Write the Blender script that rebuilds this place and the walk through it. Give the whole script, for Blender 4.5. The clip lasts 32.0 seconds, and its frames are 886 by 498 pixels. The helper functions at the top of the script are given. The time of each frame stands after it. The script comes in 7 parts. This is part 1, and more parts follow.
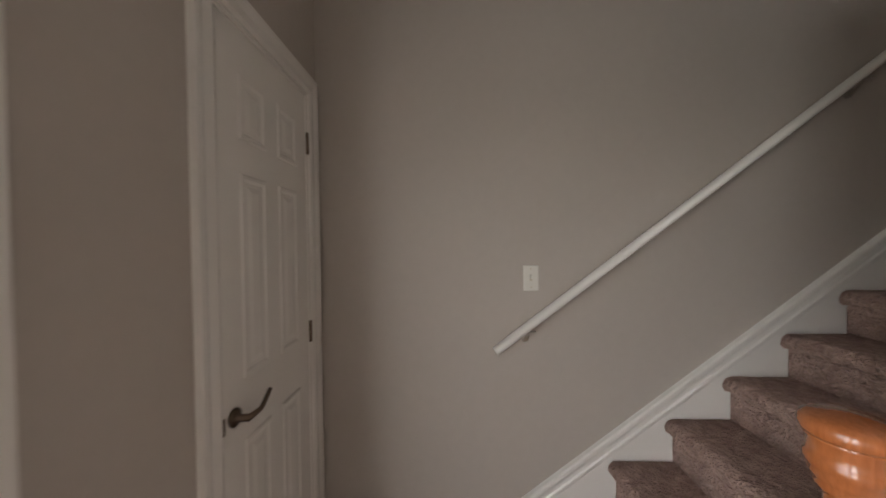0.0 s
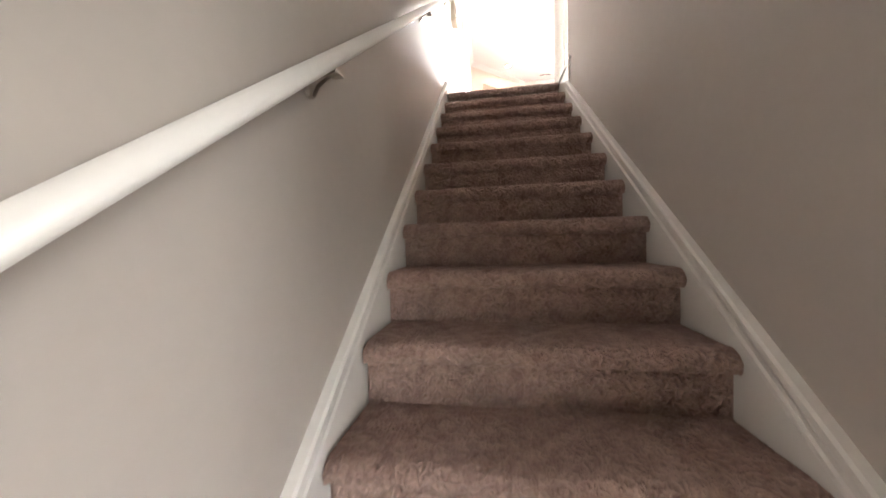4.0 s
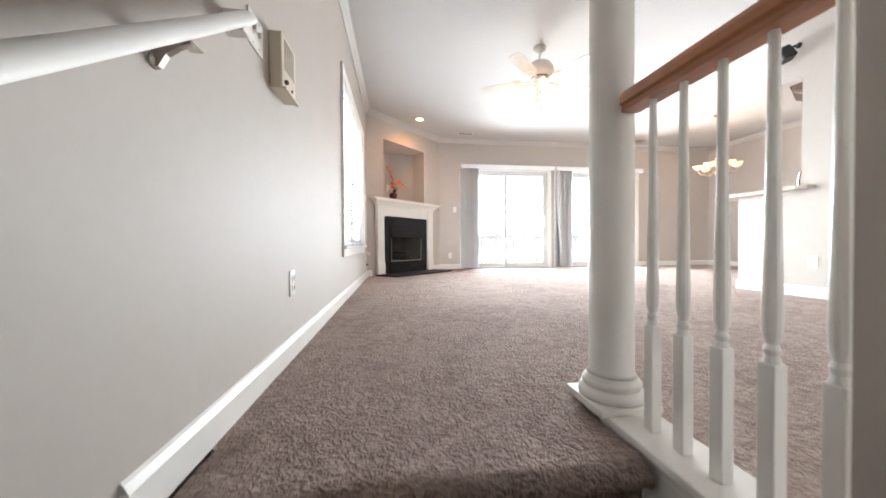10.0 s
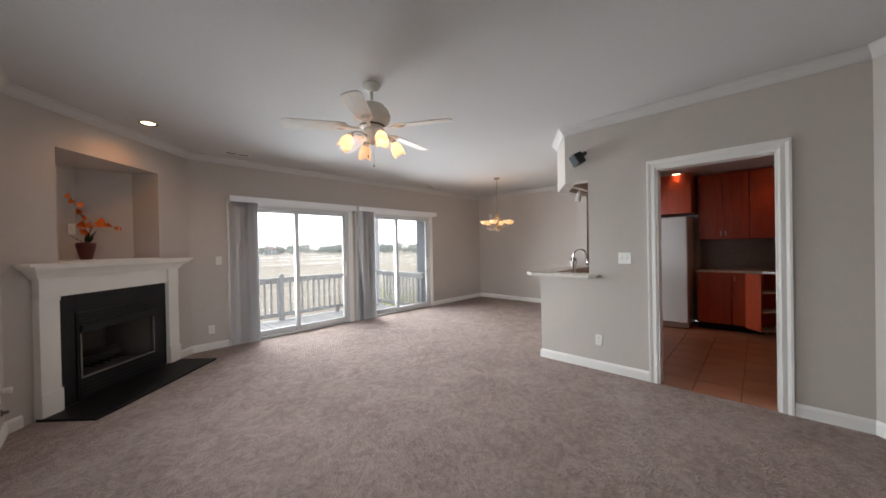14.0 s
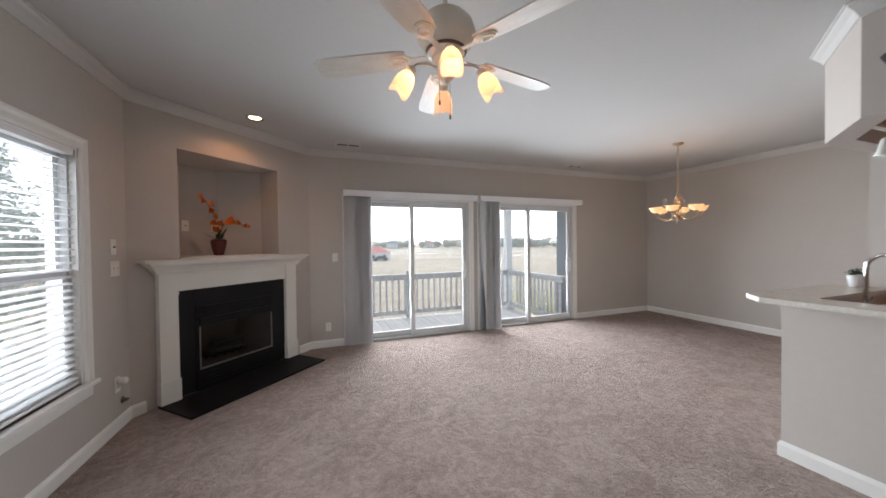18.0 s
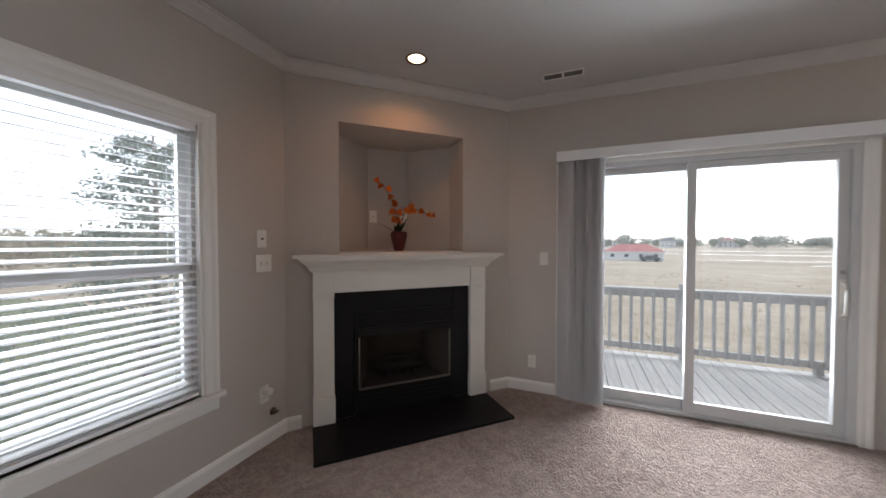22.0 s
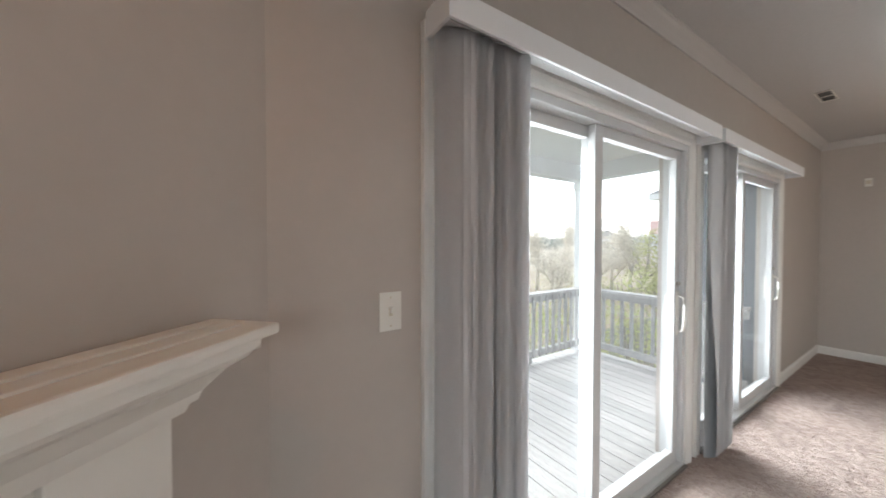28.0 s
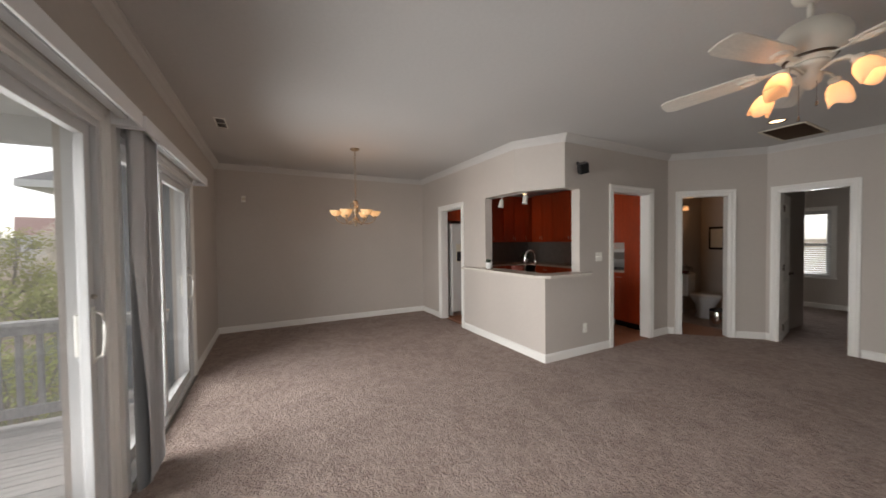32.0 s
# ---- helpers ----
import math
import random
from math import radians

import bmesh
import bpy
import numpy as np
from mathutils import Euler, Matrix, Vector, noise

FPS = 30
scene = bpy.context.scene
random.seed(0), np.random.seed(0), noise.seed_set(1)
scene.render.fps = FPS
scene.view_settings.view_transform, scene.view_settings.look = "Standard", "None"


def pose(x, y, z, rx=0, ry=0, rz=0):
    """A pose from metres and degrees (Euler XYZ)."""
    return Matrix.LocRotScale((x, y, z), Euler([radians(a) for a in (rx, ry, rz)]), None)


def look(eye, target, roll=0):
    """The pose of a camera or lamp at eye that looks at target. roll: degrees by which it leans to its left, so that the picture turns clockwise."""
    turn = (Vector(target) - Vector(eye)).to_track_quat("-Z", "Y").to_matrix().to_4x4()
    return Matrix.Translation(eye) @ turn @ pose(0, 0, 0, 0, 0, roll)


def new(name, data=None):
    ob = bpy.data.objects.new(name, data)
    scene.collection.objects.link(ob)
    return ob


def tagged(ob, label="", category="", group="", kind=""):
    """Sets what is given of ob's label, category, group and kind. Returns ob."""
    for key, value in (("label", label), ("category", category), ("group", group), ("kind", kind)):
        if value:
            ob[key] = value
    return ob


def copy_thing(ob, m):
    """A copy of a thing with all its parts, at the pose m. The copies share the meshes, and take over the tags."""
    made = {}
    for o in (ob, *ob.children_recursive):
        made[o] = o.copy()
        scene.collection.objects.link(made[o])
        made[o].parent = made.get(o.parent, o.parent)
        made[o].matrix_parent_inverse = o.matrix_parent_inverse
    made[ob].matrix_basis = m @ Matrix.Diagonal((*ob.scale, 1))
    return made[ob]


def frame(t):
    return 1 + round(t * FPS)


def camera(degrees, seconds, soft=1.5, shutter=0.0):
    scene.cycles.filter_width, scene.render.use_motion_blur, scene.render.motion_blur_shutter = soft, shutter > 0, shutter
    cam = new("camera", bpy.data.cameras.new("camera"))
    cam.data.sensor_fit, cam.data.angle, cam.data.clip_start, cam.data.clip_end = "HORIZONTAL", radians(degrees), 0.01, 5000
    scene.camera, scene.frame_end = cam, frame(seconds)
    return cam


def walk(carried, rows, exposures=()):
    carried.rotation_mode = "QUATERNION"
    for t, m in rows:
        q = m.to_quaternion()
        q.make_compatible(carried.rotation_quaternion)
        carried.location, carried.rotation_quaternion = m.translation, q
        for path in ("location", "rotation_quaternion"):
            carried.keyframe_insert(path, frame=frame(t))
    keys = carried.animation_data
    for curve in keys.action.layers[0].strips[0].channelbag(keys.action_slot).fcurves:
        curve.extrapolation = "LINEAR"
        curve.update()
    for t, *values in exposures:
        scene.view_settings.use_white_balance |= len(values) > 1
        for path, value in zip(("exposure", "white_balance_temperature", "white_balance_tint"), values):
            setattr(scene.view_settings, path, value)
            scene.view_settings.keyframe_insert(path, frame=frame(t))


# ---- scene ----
R, T, FLOOR0 = 0.189, 0.25, -16 * 0.189      # stair riser, tread, lower floor
CEIL = 2.65
cam = camera(106.9, 32.0, soft=1.6, shutter=0.3)
PATH = [
    (0, pose(1.49, -4.193, -1.664, 88.987, 0.631, 91.295)),
    (0.5, pose(1.244, -4.224, -1.636, 87.953, 0.4, 79.241)),
    (1, pose(1.07, -4.187, -1.647, 88.7, 0.8, 69.095)),
    (1.5, pose(0.863, -4.162, -1.62, 87.8, 0.5, 56.907)),
    (2, pose(0.712, -4.05, -1.62, 87.7, 0.8, 47.2)),
    (2.5, pose(0.57, -3.91, -1.6, 87.4, 0.95, 37.9)),
    (3, pose(0.424, -3.717, -1.635, 87.504, 0.95, 26.048)),
    (3.5, pose(0.42, -3.442, -1.534, 87.372, 1.427, 15.447)),
    (5.5, look((0.43, -2.51, -0.915), (0.313, -0.514, -0.966), -1.6)),
    (6, look((0.452, -2.285, -0.754), (0.348, -0.288, -0.808), -1.5)),
    (6.5, look((0.427, -2.025, -0.587), (0.345, -0.028, -0.637), -1.1)),
    (7, look((0.438, -1.79, -0.424), (0.411, 0.209, -0.469), -1.2)),
    (7.5, look((0.415, -1.599, -0.224), (0.457, 0.4, -0.278), -1.0)),
    (8, look((0.434, -1.397, -0.081), (0.589, 0.597, -0.112), -1.1)),
    (8.5, look((0.46, -1.213, 0.05), (0.669, 0.776, 0.019), -0.7)),
    (9, look((0.446, -1.037, 0.224), (0.69, 0.948, 0.197), -0.5)),
    (9.5, look((0.487, -0.849, 0.352), (0.749, 1.134, 0.326), -0.8)),
    (10, look((0.474, -0.658, 0.504), (0.751, 1.323, 0.476), -0.4)),
    (10.5, look((0.457, -0.499, 0.65), (0.731, 1.482, 0.621), -0.7)),
    (11, look((0.47, -0.309, 0.805), (0.894, 1.646, 0.774), -0.5)),
    (11.5, look((0.482, -0.162, 0.92), (1.129, 1.73, 0.888), -0.7)),
    (12, look((0.458, 0.029, 1.028), (1.292, 1.846, 0.999), -0.8)),
    (12.5, look((0.483, 0.185, 1.161), (1.515, 1.897, 1.132), -0.8)),
    (13, look((0.507, 0.322, 1.222), (1.735, 1.901, 1.193), -0.5)),
    (13.5, look((0.51, 0.442, 1.336), (1.874, 1.905, 1.319), -0.9)),
    (15.5, look((0.747, 0.903, 1.349), (2.247, 2.226, 1.332), -1.0)),
    (16, look((0.875, 0.953, 1.351), (2.283, 2.373, 1.335), -1.1)),
    (16.5, look((0.994, 0.993, 1.365), (2.243, 2.555, 1.342), -0.8)),
    (17, look((1.165, 1.103, 1.354), (2.264, 2.774, 1.331), -0.8)),
    (17.5, look((1.295, 1.202, 1.38), (2.212, 2.979, 1.354), -0.7)),
    (18, look((1.446, 1.283, 1.38), (2.153, 3.154, 1.348), -0.7)),
    (18.5, look((1.562, 1.445, 1.335), (2.066, 3.38, 1.311), -0.4)),
    (19, look((1.614, 1.608, 1.354), (1.915, 3.585, 1.329), -0.2)),
    (19.5, look((1.765, 1.807, 1.328), (1.888, 3.803, 1.311), -0.5)),
    (20, look((1.843, 2.009, 1.332), (1.83, 4.008, 1.305), -0.2)),
    (20.5, look((1.833, 2.273, 1.339), (1.728, 4.27, 1.305), 0.0)),
    (21, look((1.862, 2.502, 1.336), (1.547, 4.477, 1.308), -0.2)),
    (21.5, look((1.936, 2.706, 1.371), (1.383, 4.628, 1.332), -0.1)),
    (22, look((1.939, 2.915, 1.364), (1.174, 4.763, 1.321), -0.0)),
    (22.5, look((1.943, 3.146, 1.383), (0.946, 4.88, 1.334), 0.1)),
    (23, look((1.915, 3.366, 1.393), (0.768, 5.003, 1.329), -0.1)),
    (23.5, look((1.864, 3.59, 1.401), (0.63, 5.161, 1.315), 0.5)),
    (24, look((1.729, 3.812, 1.413), (0.487, 5.377, 1.332), 0.4)),
    (24.5, look((1.583, 4.031, 1.38), (0.376, 5.624, 1.315), 0.5)),
    (26.5, look((1.166, 4.686, 1.395), (1.103, 6.684, 1.33), -0.1)),
    (27, look((1.232, 4.811, 1.417), (1.516, 6.789, 1.352), 0.0)),
    (27.5, look((1.246, 4.973, 1.414), (1.936, 6.849, 1.387), 0.0)),
    (28, look((1.253, 5.081, 1.418), (2.343, 6.757, 1.376), 0.0)),
    (28.5, look((1.333, 5.119, 1.407), (2.694, 6.584, 1.352), -0.0)),
    (29, look((1.392, 5.156, 1.413), (3.05, 6.274, 1.38), -0.5)),
    (29.5, look((1.405, 5.181, 1.417), (3.277, 5.885, 1.385), -0.6)),
    (30, look((1.342, 5.145, 1.389), (3.316, 5.468, 1.364), -0.4)),
    (30.5, look((1.403, 5.198, 1.406), (3.402, 5.167, 1.373), -0.5)),
    (31, look((1.406, 5.211, 1.415), (3.369, 4.828, 1.379), -0.5)),
    (31.5, look((1.419, 5.252, 1.421), (3.299, 4.572, 1.378), -0.6)),
    (32, look((1.421, 5.238, 1.405), (3.19, 4.308, 1.361), -0.6)),
]
walk(cam, PATH, exposures=[
    (0.0, 2.98, 6950, 14), (1.0, 3.50, 6950, 15), (2.0, 3.78, 6950, 14), (3.0, 4.15, 7000, 16), (3.5, 4.58, 6900, 14), (5.5, 5.80, 6400, 13), (6.0, 6.02, 6350, 13), (7.0, 6.10, 6100, 8),
    (7.5, 5.85, 6150, 8), (8.5, 4.62, 6150, 7), (9.5, 3.60, 6100, 7), (10.5, 2.88, 6250, 7), (11.5, 2.28, 6300, 8), (13.0, 1.70, 6250, 9), (16.0, 1.66, 6200, 9), (19.0, 1.48, 6050, 9),
    (20.0, 1.33, 6050, 9), (21.5, 1.36, 6100, 10), (23.0, 1.25, 6200, 10), (24.5, 1.27, 6250, 10), (26.5, 2.50, 5800, 5), (27.2, 2.36, 5800, 5), (28.0, 1.88, 6200, 6), (29.0, 1.42, 6350, 10), (30.0, 0.95, 6550, 11),
    (31.0, 0.70, 6700, 11), (32.0, 0.87, 6850, 12)])

# ---- daylight: bright overcast ----
world = bpy.data.worlds.new("overcast_sky")
scene.world = world
world.use_nodes = True
wn = world.node_tree
sky = wn.nodes.new("ShaderNodeTexSky")
sky.sky_type = "NISHITA"
sky.sun_disc = False
sky.sun_elevation, sky.sun_rotation = radians(42), radians(15)
sky.air_density, sky.dust_density, sky.ozone_density = 1.0, 0.8, 1.0
hsv = wn.nodes.new("ShaderNodeHueSaturation")
hsv.inputs["Saturation"].default_value = 0.25
wn.links.new(sky.outputs[0], hsv.inputs["Color"])
wn.links.new(hsv.outputs[0], wn.nodes["Background"].inputs["Color"])
wn.nodes["Background"].inputs["Strength"].default_value = 0.14
sun_data = bpy.data.lights.new("sun", "SUN")
sun_data.energy, sun_data.angle, sun_data.color = 0.9, radians(25), (1.0, 0.97, 0.92)
sun = new("sun", sun_data)
sun.matrix_basis = pose(0, 0, 20, -48, 0, -15)

# ---- lamps of the place ----
def lamp(name, m, watts, color, radius):
    d = bpy.data.lights.new(name, "POINT")
    d.energy, d.color, d.shadow_soft_size = watts, color, radius
    ob = new(name, d)
    ob.matrix_basis = m
    return ob


def spot(name, x, y, z, watts, color, degrees=95):
    d = bpy.data.lights.new(name, "SPOT")
    d.energy, d.color, d.shadow_soft_size, d.spot_size, d.spot_blend = watts, color, 0.05, radians(degrees), 0.6
    ob = new(name, d)
    ob.matrix_basis = pose(x, y, z)
    return ob


WARM = (1.0, 0.53, 0.24)
for i in range(4):
    turn = radians(74 + 90 * i)
    lamp("fan_bulb", pose(2.045 + 0.202 * math.cos(turn), 2.79 + 0.202 * math.sin(turn), 2.17), 0.2, WARM, 0.018)
lamp("chandelier_lamp", pose(5.85, 4.22, 1.93), 1.3, WARM, 0.15)
spot("niche_spot", 0.875, 5.0, 2.635, 3.6, (1.0, 0.42, 0.15), 150)
spot("hall_spot", 2.875, 0.45, 2.635, 0.5, WARM)
KITCHEN_LAMPS = [(6.84, 1.505), (6.90, 0.355), (5.2, 0.75), (5.2, 1.85)]
for sx, sy in KITCHEN_LAMPS:
    spot("kitchen_spot", sx, sy, 2.405, 1.3, (1.0, 0.43, 0.15), 120)
lamp("bath_lamp_bulb", pose(4.60, -1.45, 1.92), 1.0, WARM, 0.05)


def sky_panel(name, m, w, h, watts, color=(0.93, 0.97, 1.0), wide=130):
    """Sky light in a window or door opening; it shines along its own -z."""
    d = bpy.data.lights.new(name, "AREA")
    d.shape, d.size, d.size_y, d.energy, d.color, d.spread = "RECTANGLE", w, h, watts, color, radians(wide)
    ob = new(name, d)
    ob.matrix_basis = m
    return ob


sky_panel("sky_door_west", pose(2.745, 6.22, 1.06, -86), 1.45, 1.65, 23, wide=125)
sky_panel("sky_door_east", pose(4.745, 6.22, 1.06, -86), 1.40, 1.65, 23, wide=125)
sky_panel("sky_window", pose(-0.38, 3.23, 1.28, 0, -78), 1.4, 1.65, 18)
sky_panel("sky_bedroom", pose(3.99, -4.62, 1.28, 90), 0.75, 1.25, 8)
# added lamp behind the unseen entry glazing, placed to light the stair foot
sky_panel("sky_entry", pose(2.25, -4.93, FLOOR0 + 1.13, 90), 0.95, 1.7, 4.7, wide=180)

# ---- materials ----
def material(name, color, rough=0.5, metal=0.0, vary=0.06, scale=3.0, bump=0.0, bump_scale=200.0, fine=0.0, fine_scale=60.0,
             tint=None, spec=0.5, emit=None, emit_strength=0.0, trans=0.0, coat=0.0, per_piece=0.0, stretch=None):
    m = bpy.data.materials.new(name)
    m.use_nodes = True
    nt = m.node_tree
    bs = nt.nodes["Principled BSDF"]
    bs.inputs["Roughness"].default_value, bs.inputs["Metallic"].default_value = rough, metal
    bs.inputs["Specular IOR Level"].default_value = spec
    bs.inputs["Transmission Weight"].default_value = trans
    bs.inputs["Coat Weight"].default_value = coat
    if emit:
        bs.inputs["Emission Color"].default_value, bs.inputs["Emission Strength"].default_value = (*emit, 1), emit_strength
    co = nt.nodes.new("ShaderNodeTexCoord")
    vec = co.outputs["Object"]
    if stretch:
        mp = nt.nodes.new("ShaderNodeMapping")
        mp.inputs["Scale"].default_value = stretch
        nt.links.new(vec, mp.inputs["Vector"])
        vec = mp.outputs[0]

    def tex(s, detail=4.0):
        n = nt.nodes.new("ShaderNodeTexNoise")
        n.inputs["Scale"].default_value, n.inputs["Detail"].default_value = s, detail
        nt.links.new(vec, n.inputs["Vector"])
        return n.outputs["Fac"]

    c0 = np.array(color)
    c1 = np.array(tint) if tint is not None else c0 * 0.8
    mix = nt.nodes.new("ShaderNodeMix")
    mix.data_type = "RGBA"
    mix.inputs[6].default_value, mix.inputs[7].default_value = (*c0, 1), (*c1, 1)
    ramp = nt.nodes.new("ShaderNodeMapRange")
    ramp.inputs[1].default_value, ramp.inputs[2].default_value = 0.35, 0.7
    ramp.inputs[3].default_value, ramp.inputs[4].default_value = 0.0, min(1.0, vary * 5)
    nt.links.new(tex(scale), ramp.inputs[0])
    nt.links.new(ramp.outputs[0], mix.inputs[0])
    out = mix.outputs[2]
    if fine:
        mul = nt.nodes.new("ShaderNodeMix")
        mul.data_type, mul.blend_type = "RGBA", "MULTIPLY"
        mul.inputs[0].default_value = 1.0
        fr = nt.nodes.new("ShaderNodeMapRange")
        fr.inputs[1].default_value, fr.inputs[2].default_value = 0.3, 0.7
        fr.inputs[3].default_value, fr.inputs[4].default_value = 1 - fine, 1 + fine
        nt.links.new(tex(fine_scale, 6.0), fr.inputs[0])
        nt.links.new(out, mul.inputs[6])
        nt.links.new(fr.outputs[0], mul.inputs[7])
        out = mul.outputs[2]
    if per_piece:
        inf = nt.nodes.new("ShaderNodeObjectInfo")
        pr = nt.nodes.new("ShaderNodeMapRange")
        pr.inputs[3].default_value, pr.inputs[4].default_value = 1 - per_piece, 1 + per_piece
        nt.links.new(inf.outputs["Random"], pr.inputs[0])
        mu = nt.nodes.new("ShaderNodeMix")
        mu.data_type, mu.blend_type = "RGBA", "MULTIPLY"
        mu.inputs[0].default_value = 1.0
        nt.links.new(out, mu.inputs[6])
        nt.links.new(pr.outputs[0], mu.inputs[7])
        out = mu.outputs[2]
    nt.links.new(out, bs.inputs["Base Color"])
    if bump:
        b = nt.nodes.new("ShaderNodeBump")
        b.inputs["Strength"].default_value, b.inputs["Distance"].default_value = bump, 0.01
        nt.links.new(tex(bump_scale, 5.0), b.inputs["Height"])
        nt.links.new(b.outputs[0], bs.inputs["Normal"])
    return m


def carpet_material(name, dark, light):
    """Cut-pile carpet: fine tufts, leaning clumps and broad brushed patches."""
    m = material(name, light, rough=0.97, spec=0.1)
    nt = m.node_tree
    bs = nt.nodes["Principled BSDF"]
    bs.inputs["Sheen Weight"].default_value = 0.12
    co = nt.nodes["Texture Coordinate"]

    def noise(s, detail, warp=0.0, lo=0.35, hi=0.65):
        n = nt.nodes.new("ShaderNodeTexNoise")
        n.inputs["Scale"].default_value, n.inputs["Detail"].default_value, n.inputs["Distortion"].default_value = s, detail, warp
        nt.links.new(co.outputs["Object"], n.inputs["Vector"])
        r = nt.nodes.new("ShaderNodeMapRange")
        r.inputs[1].default_value, r.inputs[2].default_value = lo, hi
        nt.links.new(n.outputs["Fac"], r.inputs[0])
        return r.outputs[0]

    def calc(op, a, b):
        n = nt.nodes.new("ShaderNodeMath")
        n.operation = op
        for k, v in enumerate((a, b)):
            if isinstance(v, float):
                n.inputs[k].default_value = v
            else:
                nt.links.new(v, n.inputs[k])
        return n.outputs[0]

    patch, clump, tuft, stroke = noise(2.3, 3.0, 1.2), noise(30.0, 3.0, 1.4, 0.38, 0.62), noise(120.0, 2.0), noise(6.0, 3.0, 2.6, 0.40, 0.60)
    shade = calc("ADD", calc("ADD", calc("MULTIPLY", patch, 0.22), calc("MULTIPLY", clump, 0.28)), calc("ADD", calc("MULTIPLY", tuft, 0.22), calc("MULTIPLY", stroke, 0.28)))
    mix = nt.nodes.new("ShaderNodeMix")
    mix.data_type = "RGBA"
    mix.inputs[6].default_value, mix.inputs[7].default_value = (*dark, 1), (*light, 1)
    nt.links.new(shade, mix.inputs[0])
    nt.links.new(mix.outputs[2], bs.inputs["Base Color"])
    b = nt.nodes.new("ShaderNodeBump")
    b.inputs["Strength"].default_value, b.inputs["Distance"].default_value = 0.9, 0.018
    nt.links.new(calc("ADD", clump, calc("MULTIPLY", tuft, 0.5)), b.inputs["Height"])
    nt.links.new(b.outputs[0], bs.inputs["Normal"])
    return m


def glass_material(name, color=(1, 1, 1), rough=0.0):
    """A thin clear pane: mostly clear, with a weak gloss that grows towards grazing views."""
    m = bpy.data.materials.new(name)
    m.use_nodes = True
    nt = m.node_tree
    nt.nodes.remove(nt.nodes["Principled BSDF"])
    tr, gl = nt.nodes.new("ShaderNodeBsdfTransparent"), nt.nodes.new("ShaderNodeBsdfGlossy")
    mx, lw = nt.nodes.new("ShaderNodeMixShader"), nt.nodes.new("ShaderNodeLayerWeight")
    mr = nt.nodes.new("ShaderNodeMapRange")
    mr.inputs[3].default_value, mr.inputs[4].default_value = 0.02, 0.16
    tr.inputs[0].default_value = (*color, 1)
    gl.inputs["Roughness"].default_value = rough
    lw.inputs["Blend"].default_value = 0.3
    nt.links.new(lw.outputs["Facing"], mr.inputs[0])
    nt.links.new(mr.outputs[0], mx.inputs[0])
    nt.links.new(tr.outputs[0], mx.inputs[1])
    nt.links.new(gl.outputs[0], mx.inputs[2])
    # a faint milky veil: haze and glare over the view, put into the pane
    veil, veiled = nt.nodes.new("ShaderNodeBsdfTranslucent"), nt.nodes.new("ShaderNodeMixShader")
    veiled.inputs[0].default_value = 0.006
    nt.links.new(mx.outputs[0], veiled.inputs[1])
    nt.links.new(veil.outputs[0], veiled.inputs[2])
    nt.links.new(veiled.outputs[0], nt.nodes["Material Output"].inputs[0])
    return m


M_WALL = material("wall_paint", (0.525, 0.475, 0.43), rough=0.62, vary=0.05, scale=1.3, bump=0.06, bump_scale=260, fine=0.015, fine_scale=25)
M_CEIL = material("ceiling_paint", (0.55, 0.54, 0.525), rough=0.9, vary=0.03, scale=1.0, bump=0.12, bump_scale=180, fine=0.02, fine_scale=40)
M_TRIM = material("white_trim_paint", (0.82, 0.80, 0.76), rough=0.35, vary=0.03, scale=4, bump=0.03, bump_scale=60)
M_MANTEL = material("ivory_gloss_paint", (0.80, 0.77, 0.71), rough=0.38, vary=0.03, scale=4, bump=0.03, bump_scale=60)
M_CARPET = carpet_material("taupe_carpet", (0.30, 0.212, 0.178), (0.62, 0.50, 0.44))
# same carpet as the rooms; the stairs' warm light is put into its colour
M_WARMLITCARPET = carpet_material("warm_lit_taupe_stair_carpet", (0.33, 0.205, 0.168), (0.71, 0.505, 0.43))
M_TILE = material("terracotta_tile", (0.42, 0.2, 0.12), rough=0.4, vary=0.12, scale=6, fine=0.08, fine_scale=40, per_piece=0.08, tint=(0.34, 0.15, 0.09))
M_GROUT = material("grout", (0.29, 0.165, 0.115), rough=0.9)
M_CHERRY = material("cherry_cabinet_wood", (0.44, 0.055, 0.012), rough=0.33, vary=0.16, scale=3, stretch=(9, 9, 0.8), fine=0.14, fine_scale=18, tint=(0.31, 0.045, 0.012), coat=0.2)
M_OAK = material("oak_handrail_wood", (0.40, 0.15, 0.055), rough=0.35, vary=0.15, scale=3, stretch=(12, 1.0, 12), fine=0.15, fine_scale=20, tint=(0.30, 0.10, 0.035), coat=0.3)
M_NEWEL = material("oak_newel_wood", (0.33, 0.105, 0.035), rough=0.25, vary=0.15, scale=4, stretch=(10, 10, 1.2), fine=0.14, fine_scale=18, tint=(0.32, 0.1, 0.03), coat=0.5)
M_BLACK = material("black_slate", (0.010, 0.010, 0.011), rough=0.45, spec=0.2, vary=0.12, scale=6, bump=0.08, bump_scale=40)
M_FIREBOX = material("black_fireplace_metal", (0.010, 0.010, 0.010), rough=0.5, spec=0.2, vary=0.1, scale=10)
M_FIREBRICK = material("sooty_firebrick", (0.075, 0.062, 0.052), rough=0.95, vary=0.2, scale=8, bump=0.3, bump_scale=50)
M_BRASSDARK = material("aged_metal_edge", (0.3, 0.28, 0.25), rough=0.35, metal=1.0)
M_NICKEL = material("brushed_nickel", (0.55, 0.52, 0.47), rough=0.3, metal=1.0)
M_BRONZE = material("dark_bronze_metal", (0.16, 0.12, 0.09), rough=0.35, metal=1.0)
